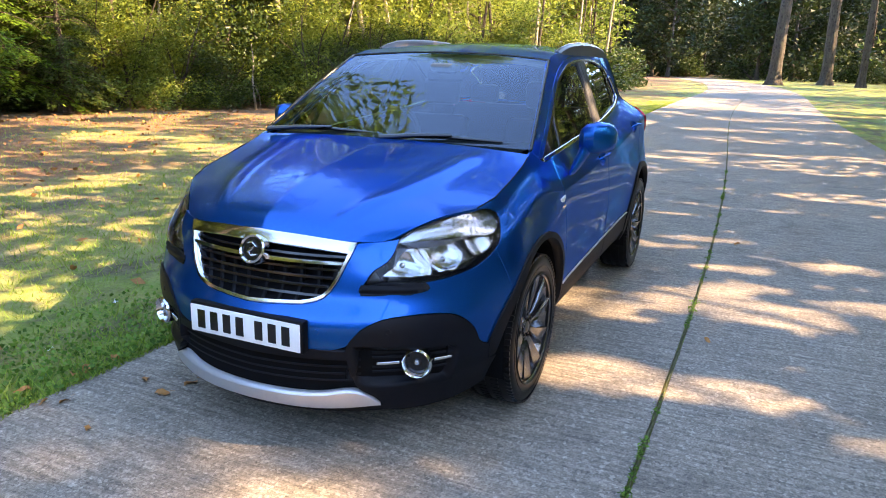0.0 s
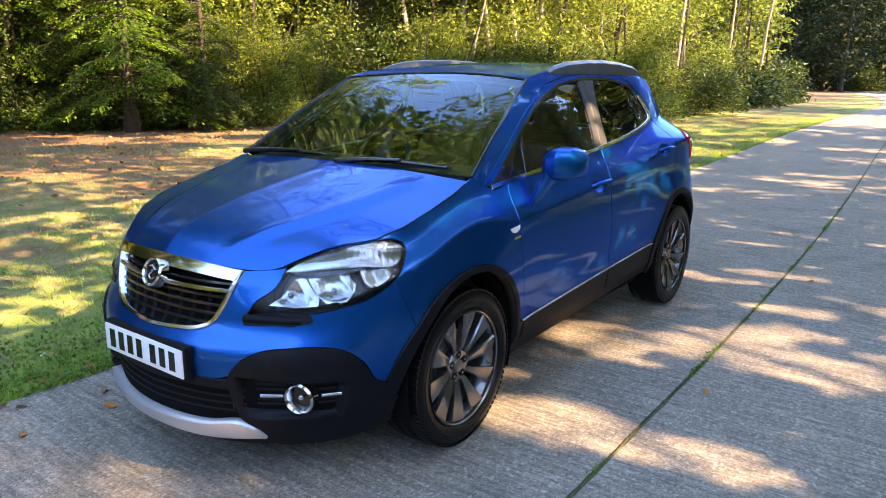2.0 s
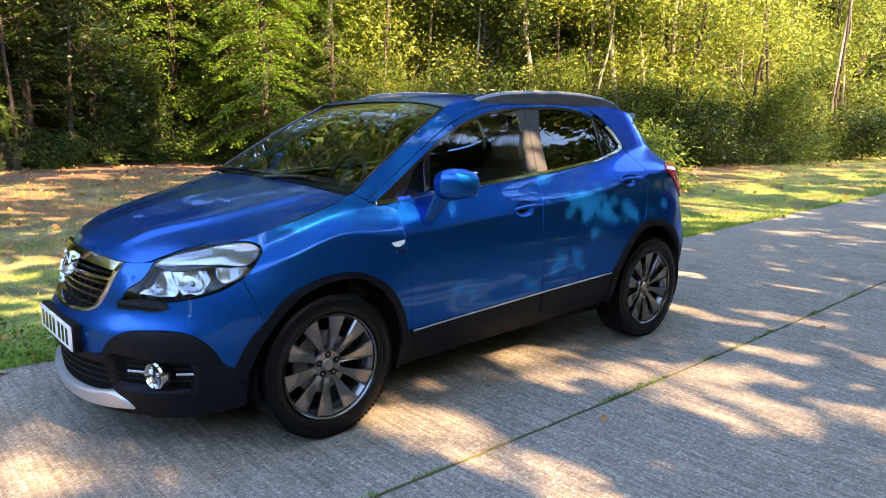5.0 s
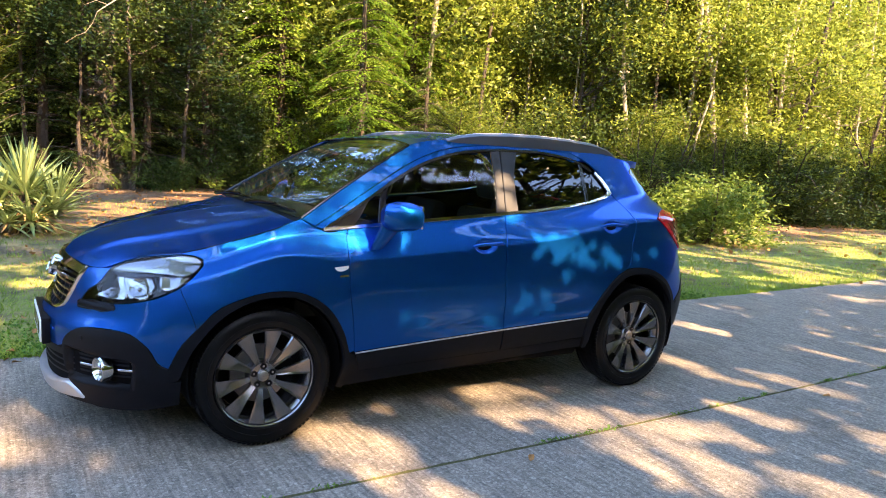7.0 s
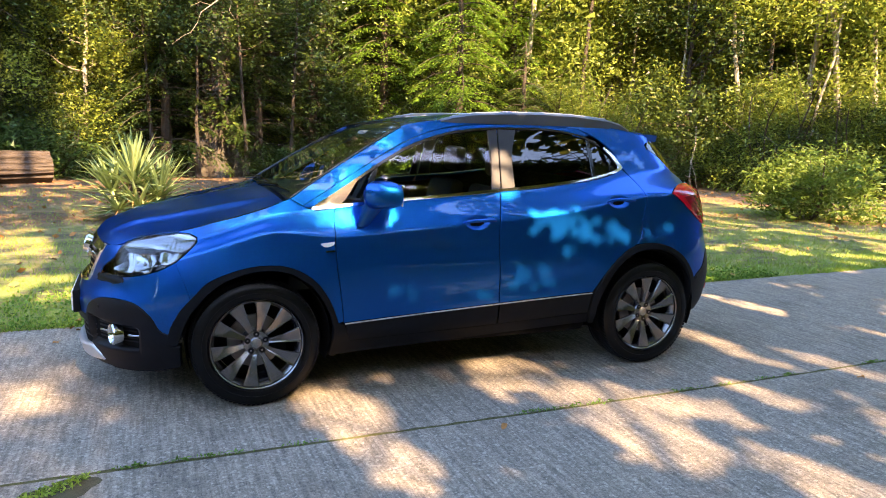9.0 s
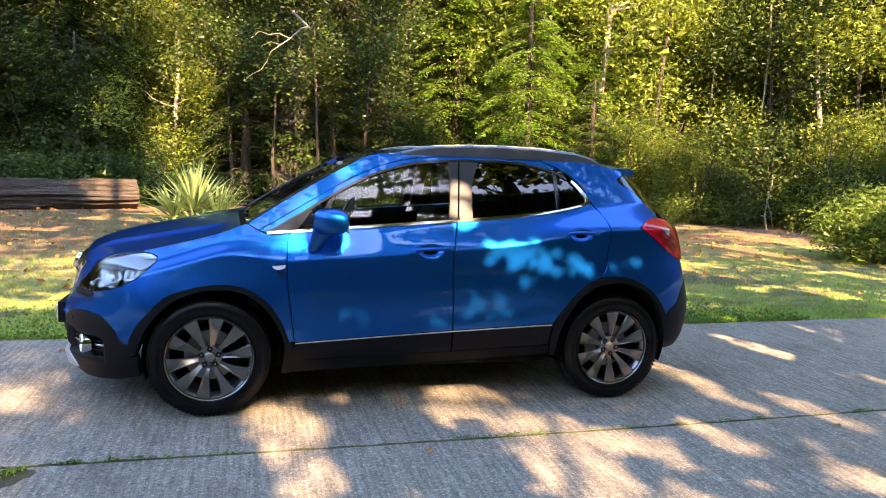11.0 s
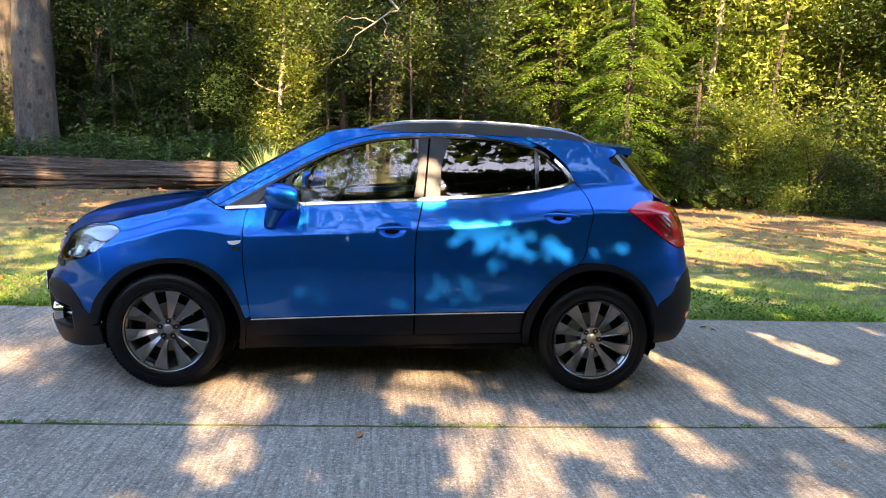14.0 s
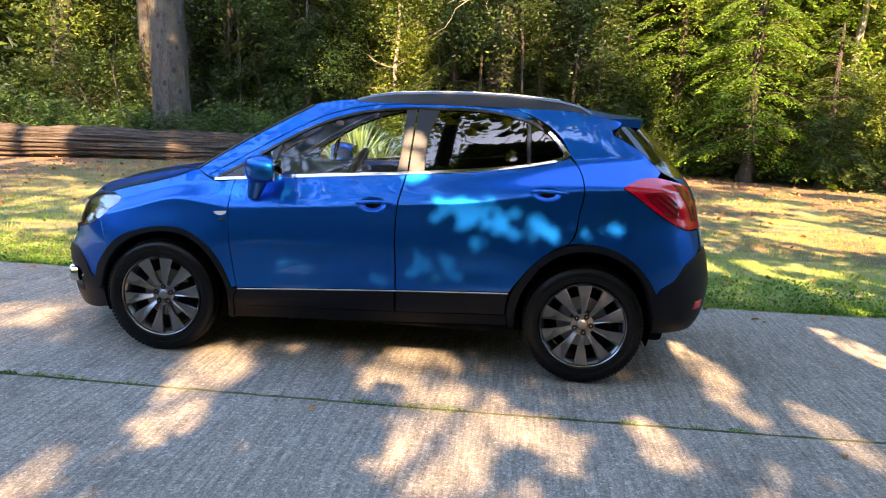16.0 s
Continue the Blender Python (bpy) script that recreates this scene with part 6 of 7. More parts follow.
edge_pts = [on_skin(a, b) for a, b in ROOF_EDGE] + [on_skin(2.3, 1.570), on_skin(2.51, 1.547), on_skin(2.64, 1.522)]
ws_side = curve3(*edge_pts[:5])
roof_side_curve = curve3(*edge_pts[4:])
ws_top = curve3(Vector((0.985, 0, 1.562)), Vector((0.965, 0.25, 1.558)), edge_pts[4])
roof_back = curve3(Vector((2.69, 0, 1.563)), Vector((2.675, 0.3, 1.552)), edge_pts[-1])
coons("windscreen", curve3(Vector((0.175, 0, 1.135)), Vector((0.185, 0.35, 1.133)), edge_pts[0]), ws_side, ws_top, curve3(Vector((0.175, 0, 1.135)), Vector((0.441, 0, 1.284)), Vector((0.654, 0, 1.404)), Vector((0.868, 0, 1.513)), Vector((0.985, 0, 1.562))), GLASS, car, thick=0.005, label="clear windscreen")
coons("roof", ws_top, roof_side_curve, roof_back, curve3(Vector((0.985, 0, 1.562)), Vector((1.3, 0, 1.612)), Vector((1.6, 0, 1.632)), Vector((1.9, 0, 1.636)), Vector((2.2, 0, 1.622)), Vector((2.5, 0, 1.593)), Vector((2.69, 0, 1.563))), PAINT, car, label="blue roof")
coons("roof_lining", lambda u: ws_top(u) + Vector((0, 0, -0.03)), lambda v: roof_side_curve(v) + Vector((0, -0.02, -0.03)), lambda u: roof_back(u) + Vector((0, 0, -0.03)), lambda v: Vector((0.985 + 1.705 * v, 0, 1.532 + 0.068 * math.sin(math.pi * min(1, v * 1.02)))), LINER, car, nu=8, nv=10)
spo_side = curve3(edge_pts[-1], Vector((2.74, 0.525, 1.526)), Vector((2.838, 0.485, 1.520)))
spo_back = curve3(Vector((2.885, 0, 1.540)), Vector((2.88, 0.3, 1.533)), Vector((2.838, 0.485, 1.520)))
coons("spoiler", lambda u: roof_back(u) + Vector((0.006, 0, 0)), spo_side, spo_back, curve3(Vector((2.696, 0, 1.563)), Vector((2.885, 0, 1.540))), PAINT, car, nu=12, nv=10, thick=0.045, label="blue roof spoiler")
# the bonnet
bon_side = curve3(*[on_skin(a, b) - Vector((0, 0.0028, 0)) for a, b in BONNET_EDGE], on_skin(0.13, 1.098), on_skin(0.165, 1.112))
bon_front = curve3(Vector((-0.814, 0, 0.864)), *[Vector(skin(unroll('f', h, z), z)) for h, z in ((0.2, 0.858), (0.39, 0.850), (0.50, 0.861))], on_skin(*BONNET_EDGE[0]))
bon_back = curve3(Vector((0.145, 0, 1.137)), Vector((0.15, 0.35, 1.134)), on_skin(0.165, 1.112))
bon_mid = curve3(Vector((-0.814, 0, 0.864)), Vector((-0.778, 0, 0.914)), Vector((-0.69, 0, 0.963)), Vector((-0.50, 0, 1.022)), Vector((-0.225, 0, 1.078)), Vector((0.0, 0, 1.115)), Vector((0.145, 0, 1.137)))


def bonnet_ridge(u, v, p):
    """Two soft ridges that run back from the grille's corners."""
    c = 0.50 + 0.22 * v
    return (0.015 * math.exp(-((u - c) / 0.065) ** 2) * smooth01(0.0, 0.25, v) + 0.0022 * math.exp(-(u / 0.05) ** 2) * smooth01(0.05, 0.3, v)) * smooth01(1.0, 0.8, v)


coons("bonnet", bon_front, bon_side, bon_back, bon_mid, PAINT, car, nu=48, nv=50, shape=bonnet_ridge, label="blue bonnet", crown=0.75)
bm = bmesh.new()
rows = [[bm.verts.new((x, 0.66 * k / 8, z - 0.030 * (k / 8) ** 2)) for x, z in ((0.10, 1.06), (0.12, 1.115), (0.215, 1.118), (0.215, 1.06))] for k in range(-8, 9)]
for p_, q_ in zip(rows, rows[1:]):
    for k in range(4):
        bm.faces.new((p_[k], p_[(k + 1) % 4], q_[(k + 1) % 4], q_[k]))
part("cowl", bm, PLASTIC, car)


def bar(name, pts, radii, material, parent, sides=10, label="", flat=1.0):
    bm = bmesh.new()
    tube_mesh(bm, pts, radii, sides, flat)
    return part(name, bm, material, parent, label)


for s in (-1, 1):
    bar("windscreen_seal", [Vector((p.x, s * p.y, p.z)) for p in (ws_side(k / 14) for k in range(15))], [0.007] * 15, GLOSSBLACK, car, 6)
bar("windscreen_seal", [Vector((p.x, y * p.y, p.z)) for p, y in [(ws_top(k / 8), -1) for k in range(8, 0, -1)] + [(ws_top(k / 8), 1) for k in range(9)]], [0.006] * 17, GLOSSBLACK, car, 6)
# dark strips added over the bonnet's edges for the shade in the shut gap
for s in (-1, 1):
    bar("bonnet_gap_strip", [Vector((p.x, p.y * s, p.z)) for p in (on_skin(a, b, -0.0005) for a, b in BONNET_EDGE[3:] + [(0.10, 1.087), (0.14, 1.103)])], [0.0032] * 6, PLASTIC, car, sides=6)

# wipers at the foot of the windscreen
for y0, y1 in ((-0.10, -0.60), (0.58, 0.08)):
    w = bar("wiper", [(0.180, y0, 1.151), (0.205, (y0 + y1) / 2, 1.158), (0.222, y1, 1.153)], [0.006, 0.009, 0.005], GLOSSBLACK, car, 8, "black windscreen wiper")
    bar("wiper_arm", [(0.15, y0 + 0.12, 1.140), (0.172, y0 - 0.05, 1.158), (0.198, (y0 + y1) / 2, 1.168)], [0.014, 0.012, 0.008], GLOSSBLACK, w, 8)
# roof rails
RAIL_BLACK = plain("satin_rail", (0.13, 0.135, 0.15), 0.36, 0.5, vary=0.1)
for s in (-1, 1):
    line = [(1.14, 1.583), (1.22, 1.605), (1.36, 1.626), (1.6, 1.640), (1.85, 1.644), (2.1, 1.638), (2.35, 1.618), (2.47, 1.592), (2.54, 1.553)]
    hs = [on_skin(a, min(b, 1.58)).y - 0.012 for a, b in line]
    bm = bmesh.new()
    prev = None
    for (a, b), h in zip(line, hs):
        base = 1.575 - 0.10 * max(0, a - 2.2) if a > 1.2 else 1.578
        ring = [bm.verts.new((a, s * (h + o), zz)) for o, zz in ((0.022, base - 0.01), (0.018, b - 0.012), (0.004, b), (-0.016, b), (-0.026, b - 0.014), (-0.030, base + 0.0))]
        if prev:
            for k in range(6):
                bm.faces.new((prev[k], prev[(k + 1) % 6], ring[(k + 1) % 6], ring[k]))
        else:
            bm.faces.new(ring)
        prev = ring
    bm.faces.new(prev[::-1])
    rail = part("roof_rail", bm, RAIL_BLACK, car, "satin black roof rail with silver top")
    bar("rail_cap", [(a, s * (h - 0.006), b + 0.001) for (a, b), h in list(zip(line, hs))[1:-2]], [0.002] + [0.005] * 5, SILVER, rail, 8)

# ---- the car: front details ----
skin_panel("grille_back", [('f', 0.0, 0.602)] + GRILLE[1:] + [('f', 0.30, 0.852), ('f', 0.0, 0.858)], DARK, car, join=True, lift=-0.045)
skin_panel("grille_surround", GRILLE + [('f', 0.376, 0.840), ('f', 0.372, 0.828), ('f', 0.354, 0.772), ('f', 0.323, 0.697), ('f', 0.290, 0.652), ('f', 0.247, 0.634), ('f', 0.14, 0.621), ('f', 0.0, 0.612)], CHROME, car, join=True, lift=0.012, gap=0.001, depth=0.05, step=0.03, label="chrome grille surround")
skin_panel("grille_bar", [('f', 0.0, 0.822), ('f', 0.2, 0.818), ('f', 0.374, 0.806), ('f', 0.390, 0.844), ('f', 0.2, 0.858), ('f', 0.0, 0.863)], CHROME, car, join=True, lift=0.018, depth=0.05, step=0.03, label="broad chrome grille bar")
skin_panel("grille_line", [('f', 0.0, 0.764), ('f', 0.348, 0.766), ('f', 0.352, 0.778), ('f', 0.0, 0.777)], CHROME, car, join=True, lift=0.012, gap=0, depth=0.03, step=0.05)
for zz in (0.646, 0.678, 0.710, 0.742, 0.792):
    wd = 0.285 + (zz - 0.64) * 0.48
    skin_panel("grille_slat", [('f', 0.0, zz), ('f', wd, zz), ('f', wd, zz + 0.009), ('f', 0.0, zz + 0.009)], GLOSSBLACK, car, join=True, lift=-0.004, gap=0, depth=0.035, step=0.1)
for k in range(5):
    h0 = 0.035 + 0.07 * k
    zb_ = 0.62 if h0 < 0.24 else 0.62 + (h0 - 0.24) * 1.2
    skin_panel("grille_upright", [('f', h0, zb_), ('f', h0 + 0.009, zb_), ('f', h0 + 0.022, 0.763), ('f', h0 + 0.013, 0.763)], PLASTIC, car, lift=-0.012, gap=0, depth=0.03, step=0.1)
bm = bmesh.new()
bx, BZ = x_front(0.80) - 0.034, 0.803


def lean_back(bm):
    """Tilts the badge with the slope of the nose."""
    c, n = math.cos(radians(22)), math.sin(radians(22))
    for v in bm.verts:
        x, z = v.co.x - bx, v.co.z - BZ
        v.co.x, v.co.z = bx + x * c + z * n, BZ - x * n + z * c
    return bm


for prof in ([(0.058, 0.03), (0.058, -0.004), (0.052, -0.010), (0.046, -0.004), (0.045, 0.002)],):
    rings = []
    for r, o in prof:
        rings.append([bm.verts.new((bx + o, r * math.cos(k * math.tau / 32), BZ + r * math.sin(k * math.tau / 32))) for k in range(32)])
    for p_, q_ in zip(rings, rings[1:]):
        for k in range(32):
            bm.faces.new((p_[k], p_[(k + 1) % 32], q_[(k + 1) % 32], q_[k]))
badge = part("badge", lean_back(bm), CHROME, car, "round chrome badge")
bm = bmesh.new()
bmesh.ops.create_circle(bm, cap_ends=True, segments=32, radius=0.046, matrix=pose(bx + 0.001, 0, BZ, 0, -90, 0))
part("badge_face", lean_back(bm), GLOSSBLACK, badge)
bm = bmesh.new()
tube_mesh(bm, [(bx - 0.002, -0.026, BZ -0.020), (bx - 0.003, -0.006, BZ -0.026), (bx - 0.003, 0.014, BZ -0.016), (bx - 0.003, 0.004, BZ), (bx - 0.003, -0.014, BZ +0.010), (bx - 0.003, 0.0, BZ +0.026), (bx - 0.002, 0.024, BZ +0.020)], [0.003, 0.006, 0.007, 0.009, 0.007, 0.006, 0.003], 8)
part("badge_emblem", lean_back(bm), CHROME, badge)

# number plate: the plate, its holder, and plain bars where the characters stand
bm = bmesh.new()
box_bm(bm, -0.934, -0.895, -0.268, 0.268, 0.441, 0.571, 0.006)
holder = part("plate_holder", bm, PLASTIC, car)
bm = bmesh.new()
box_bm(bm, -0.942, -0.9345, -0.26, 0.26, 0.450, 0.561, 0.003)
plate = part("number_plate", bm, PLATEWHITE, car, "white number plate with dark bars")
for k in range(7):
    c = 0.205 - 0.0625 * k - (0.028 if k > 3 else 0)
    bm = bmesh.new()
    box_bm(bm, -0.9435, -0.9415, c - 0.0185, c + 0.0185, 0.468, 0.544)
    part("plate_bar", bm, GLOSSBLACK, plate, smooth=False)


# headlamps: lens, black bowl, bright reflectors
LIGHT = LIGHT_TOP + LIGHT_TIP + LIGHT_LOW
lamps = skin_panel("headlamp", LIGHT, LAMPGREY, car, lift=-0.055, gap=0.002, depth=-0.052, step=0.04, label="black headlamp bowl with bright reflectors")


def dish(hq, hz, deep):
    """A round reflector that sinks towards its bulb, with facets."""
    def f(q, z):
        r2 = ((q - hq) ** 2 + (z - hz) ** 2) / 0.05 ** 2
        return -deep * max(0.0, 1 - r2) + 0.0008 * math.sin(q * 150 + 40 * z) * math.sin(z * 170 - 30 * q) + 0.002 * math.sin(q * 60)
    return f


Q1, Q2 = unroll('x', -0.685, 0.775), unroll('x', -0.575, 0.80)
LOBES = (
    ("reflector", [('f', 0.495, 0.735), ('f', 0.535, 0.782), ('x', -0.655, 0.828), ('x', -0.628, 0.836), ('x', -0.622, 0.775), ('x', -0.64, 0.735)], LAMPBODY, -0.032, dish(Q1, 0.778, 0.016)),
    ("reflector", [('x', -0.622, 0.838), ('x', -0.515, 0.848), ('x', -0.510, 0.815), ('x', -0.545, 0.772), ('x', -0.615, 0.745)], LAMPBODY, -0.030, dish(Q2, 0.80, 0.018)),
    ("light_guide", [('x', -0.665, 0.850), ('x', -0.63, 0.874), ('x', -0.565, 0.904), ('x', -0.475, 0.934), ('x', -0.38, 0.946), ('x', -0.325, 0.942), ('x', -0.297, 0.926), ('x', -0.308, 0.902), ('x', -0.355, 0.868), ('x', -0.46, 0.864), ('x', -0.56, 0.858)], LAMPFROST, -0.012, lambda q, z: 0.005 * math.sin((z - 0.85) * 55) + 0.0003 * math.sin(q * 260)),
    ("reflector", [('x', -0.475, 0.858), ('x', -0.365, 0.862), ('x', -0.405, 0.826), ('x', -0.465, 0.792), ('x', -0.485, 0.815)], LAMPBODY, -0.026, lambda q, z: 0.006 * math.sin(q * 75 + 1)),
    ("lamp_mask", [('x', -0.65, 0.846), ('x', -0.50, 0.850), ('x', -0.465, 0.856), ('x', -0.465, 0.863), ('x', -0.50, 0.858), ('x', -0.655, 0.853)], GLOSSBLACK, -0.012, None))
for name, pts, material, lift, form in LOBES:
    for lamp in lamps:
        skin_panel(name, pts, material, lamp, sides=((-1,) if lamp is lamps[0] else (1,)), lift=lift, gap=0, depth=0.02, step=0.012, shape=form)
for lamp, s in zip(lamps, (-1, 1)):
    skin_panel("lens", LIGHT, LENS, lamp, sides=(s,), lift=0.003, gap=0.0015, depth=0.006, step=0.03, label="clear headlamp lens")
    for q, z, d in ((Q1, 0.778, -0.045), (Q2, 0.80, -0.045)):
        p = Vector(skin(q, z)) + skin_normal(q, z) * d
        bm = bmesh.new()
        bmesh.ops.create_uvsphere(bm, u_segments=12, v_segments=8, radius=0.011, matrix=pose(p.x, s * p.y, p.z))
        part("bulb", bm, LAMPFROST, lamp)
skin_panel("headlamp_louvre", [('f', 0.43, 0.698), ('f', 0.53, 0.703), ('x', -0.672, 0.709), ('x', -0.655, 0.700), ('x', -0.652, 0.685), ('x', -0.665, 0.676), ('f', 0.53, 0.667), ('f', 0.43, 0.664), ('f', 0.422, 0.68)], PLASTIC, car, lift=0.006, gap=0, depth=0.012, step=0.012, shape=lambda q, z: 0.004 * math.sin(z * 420))

# parking sensors in the black cladding
for s in (-1, 1):
    for h, z in ((0.545, 0.535), (0.30, 0.525)):
        q = unroll('f', h, z)
        p, n = Vector(skin(q, z)), skin_normal(q, z)
        n = Vector((n.x, s * n.y, n.z))
        bm = bmesh.new()
        m = Matrix.Translation(Vector((p.x, s * p.y, p.z)) + n * (0.009 if h > 0.5 else 0.001)) @ n.to_track_quat('Z', 'Y').to_matrix().to_4x4()
        bmesh.ops.create_cone(bm, cap_ends=True, segments=20, radius1=0.011, radius2=0.0095, depth=0.004, matrix=m)
        part("parking_sensor", bm, PLASTIC if h > 0.5 else PAINT, car)

# fog lamps
for s in (-1, 1):
    q0 = unroll('f', 0.630, 0.40)
    p = Vector(skin(q0, 0.40))
    n = Vector((-0.95, 0.30, 0)).normalized()
    m = Matrix.Translation(Vector((p.x, s * p.y, p.z)) + Vector((n.x, s * n.y, 0)) * 0.004) @ Vector((n.x, s * n.y, n.z)).to_track_quat('Z', 'Y').to_matrix().to_4x4()
    bm = bmesh.new()
    rings = []
    for r, o in ((0.058, -0.03), (0.060, 0.012), (0.054, 0.021), (0.046, 0.012), (0.040, -0.012)):
        rings.append([bm.verts.new(m @ Vector((r * math.cos(k * math.tau / 32), r * math.sin(k * math.tau / 32), o))) for k in range(32)])
    for a, b in zip(rings, rings[1:]):
        for k in range(32):
            bm.faces.new((a[k], a[(k + 1) % 32], b[(k + 1) % 32], b[k]))
    fog = part("fog_lamp", bm, CHROME, car, "round fog lamp with chrome ring")
    bm = bmesh.new()
    bmesh.ops.create_circle(bm, cap_ends=True, segments=28, radius=0.044, matrix=m @ pose(0, 0, -0.012))
    part("fog_lens", bm, GLOSSBLACK, fog)
    bm = bmesh.new()
    bmesh.ops.create_uvsphere(bm, u_segments=16, v_segments=8, radius=0.012, matrix=m @ pose(0, 0, -0.008))
    part("fog_bulb", bm, LAMPBODY, fog)
for h0, h1 in ((0.505, 0.578), (0.684, 0.738)):
    skin_panel("fog_bar", [('f', h0, 0.393), ('f', h1, 0.395), ('f', h1, 0.404), ('f', h0, 0.402)], CHROME, car, lift=-0.010, gap=0, depth=0.012, step=0.05)
for zz in (0.355, 0.375, 0.415, 0.435):
    skin_panel("fog_slat", [('f', 0.49, zz), ('f', 0.72, zz), ('f', 0.72, zz + 0.008), ('f', 0.49, zz + 0.008)], PLASTIC, car, lift=-0.02, gap=0, depth=0.02, step=0.05)

# side: indicators, handles, mirrors
skin_panel("indicator", X([(0.345, 0.888), (0.425, 0.896), (0.42, 0.880), (0.39, 0.868), (0.36, 0.872)]), ORANGE, car, lift=0.006, gap=0, depth=0.006, step=0.02, label="clear side indicator")
skin_panel("side_badge", X([(0.375, 0.838), (0.425, 0.840), (0.425, 0.850), (0.375, 0.848)]), CHROME, car, lift=0.003, gap=0, depth=0.003, step=0.02)
for s, obs in ((-1, 0), (1, 1)):
    for (hx, hz), door in (((1.31, 0.985), doors[obs]), ((2.315, 1.098), doors2[obs])):
        pts = [on_skin(hx + d, hz + 0.04 * (d + 0.0), o) for d, o in ((-0.105, 0.002), (-0.09, 0.022), (-0.04, 0.034), (0.03, 0.034), (0.085, 0.026), (0.105, 0.004))]
        bar("door_handle", [(p.x, s * p.y, p.z) for p in pts], [0.006, 0.009, 0.010, 0.010, 0.009, 0.006], PAINT, door, 10, "blue door handle", 1.0)

for s in (-1, 1):
    def mirror_loop(y, x0, x1, z0, z1, k=20, e=3.2):
        out = []
        for i in range(k):
            a = i * math.tau / k
            ca, sa = math.cos(a), math.sin(a)
            r = (abs(ca) ** e + abs(sa) ** e) ** (-1 / e)
            out.append(((x0 + x1) / 2 + r * ca * (x1 - x0) / 2, s * y, (z0 + z1) / 2 + r * sa * (z1 - z0) / 2))
        return out
    loops = [mirror_loop(0.868, 0.64, 0.735, 1.115, 1.175), mirror_loop(0.872, 0.60, 0.745, 1.093, 1.205), mirror_loop(0.90, 0.575, 0.755, 1.082, 1.228), mirror_loop(0.95, 0.572, 0.760, 1.082, 1.240), mirror_loop(1.0, 0.605, 0.765, 1.092, 1.232), mirror_loop(1.025, 0.655, 0.765, 1.105, 1.208), mirror_loop(1.033, 0.70, 0.75, 1.13, 1.18)]
    bm = bmesh.new()
    rings = [[bm.verts.new(c) for c in l] for l in loops]
    for a, b in zip(rings, rings[1:]):
        for k in range(20):
            bm.faces.new((a[k], a[(k + 1) % 20], b[(k + 1) % 20], b[k]))
    bm.faces.new(rings[0])
    bm.faces.new(rings[-1])
    mir = part("door_mirror", bm, PAINT, car, "blue door mirror on a short stalk")
    bm = bmesh.new()
    box_bm(bm, 0.758, 0.772, min(s * 0.885, s * 1.01), max(s * 0.885, s * 1.01), 1.10, 1.22, 0.006)
    part("mirror_glass", bm, plain("mirror_glass", (0.8, 0.8, 0.82), 0.02, 1.0, vary=0.02), mir)
    bm = bmesh.new()
    rows = []
    for z, cx, hx, y, hy in ((0.975, 0.585, 0.030, 0.848, 0.012), (1.005, 0.595, 0.042, 0.862, 0.022), (1.05, 0.615, 0.052, 0.880, 0.028), (1.09, 0.635, 0.062, 0.897, 0.032), (1.13, 0.65, 0.070, 0.91, 0.034)):
        rows.append([bm.verts.new((cx + hx * math.cos(k * math.tau / 18), s * (y + hy * math.sin(k * math.tau / 18)), z)) for k in range(18)])
    for p_, q_ in zip(rows, rows[1:]):
        for k in range(18):
            bm.faces.new((p_[k], p_[(k + 1) % 18], q_[(k + 1) % 18], q_[k]))
    bm.faces.new(rows[0])
    part("mirror_stalk", bm, PAINT, mir)

# ---- the car: inside ----
def seat(name, x, y, w, z0=0.62):
    bm = bmesh.new()
    box_bm(bm, x - 0.25, x + 0.25, y - w / 2, y + w / 2, z0 - 0.14, z0 + 0.02, 0.05)
    sq = part(name, bm, SEATCLOTH, car, "dark cloth seat")
    bm = bmesh.new()
    box_bm(bm, -0.06, 0.06, y - w / 2 + 0.02, y + w / 2 - 0.02, -0.02, 0.58, 0.045)
    bmesh.ops.transform(bm, matrix=pose(x + 0.22, 0, z0 - 0.02, 0, 16, 0), verts=bm.verts)
    part("backrest", bm, SEATCLOTH, sq)
    return sq


for y in (-0.37, 0.37):
    st = seat("front_seat", 1.22, y, 0.50)
    bm = bmesh.new()
    box_bm(bm, 1.60, 1.70, y - 0.13, y + 0.13, 1.22, 1.40, 0.04)
    part("head_restraint", bm, SEATCLOTH, st)
st = seat("rear_seat", 2.05, 0.0, 1.25, 0.66)
for y in (-0.38, 0.38):
    bm = bmesh.new()
    box_bm(bm, 2.44, 2.53, y - 0.12, y + 0.12, 1.20, 1.34, 0.035)
    part("head_restraint", bm, SEATCLOTH, st)
bm = bmesh.new()
prof = [(0.22, 1.115), (0.45, 1.125), (0.62, 1.11), (0.74, 1.06), (0.78, 0.97), (0.74, 0.80), (0.60, 0.60), (0.2, 0.60)]
a = [bm.verts.new((x, -0.70, z)) for x, z in prof]
b = [bm.verts.new((x, 0.70, z)) for x, z in prof]
for i in range(len(a)):
    j = (i + 1) % len(a)
    bm.faces.new((a[i], a[j], b[j], b[i]))
bm.faces.new(a)
bm.faces.new(b[::-1])
part("dashboard", bm, TRIM, car, "dark dashboard")
bm = bmesh.new()
m = pose(0.90, 0.37, 1.06, 0, -62, 0)
n1, n2 = 28, 8
g = [[bm.verts.new(m @ Vector(((0.185 + 0.016 * math.cos(j * math.tau / n2)) * math.cos(i * math.tau / n1), (0.185 + 0.016 * math.cos(j * math.tau / n2)) * math.sin(i * math.tau / n1), 0.016 * math.sin(j * math.tau / n2)))) for j in range(n2)] for i in range(n1)]
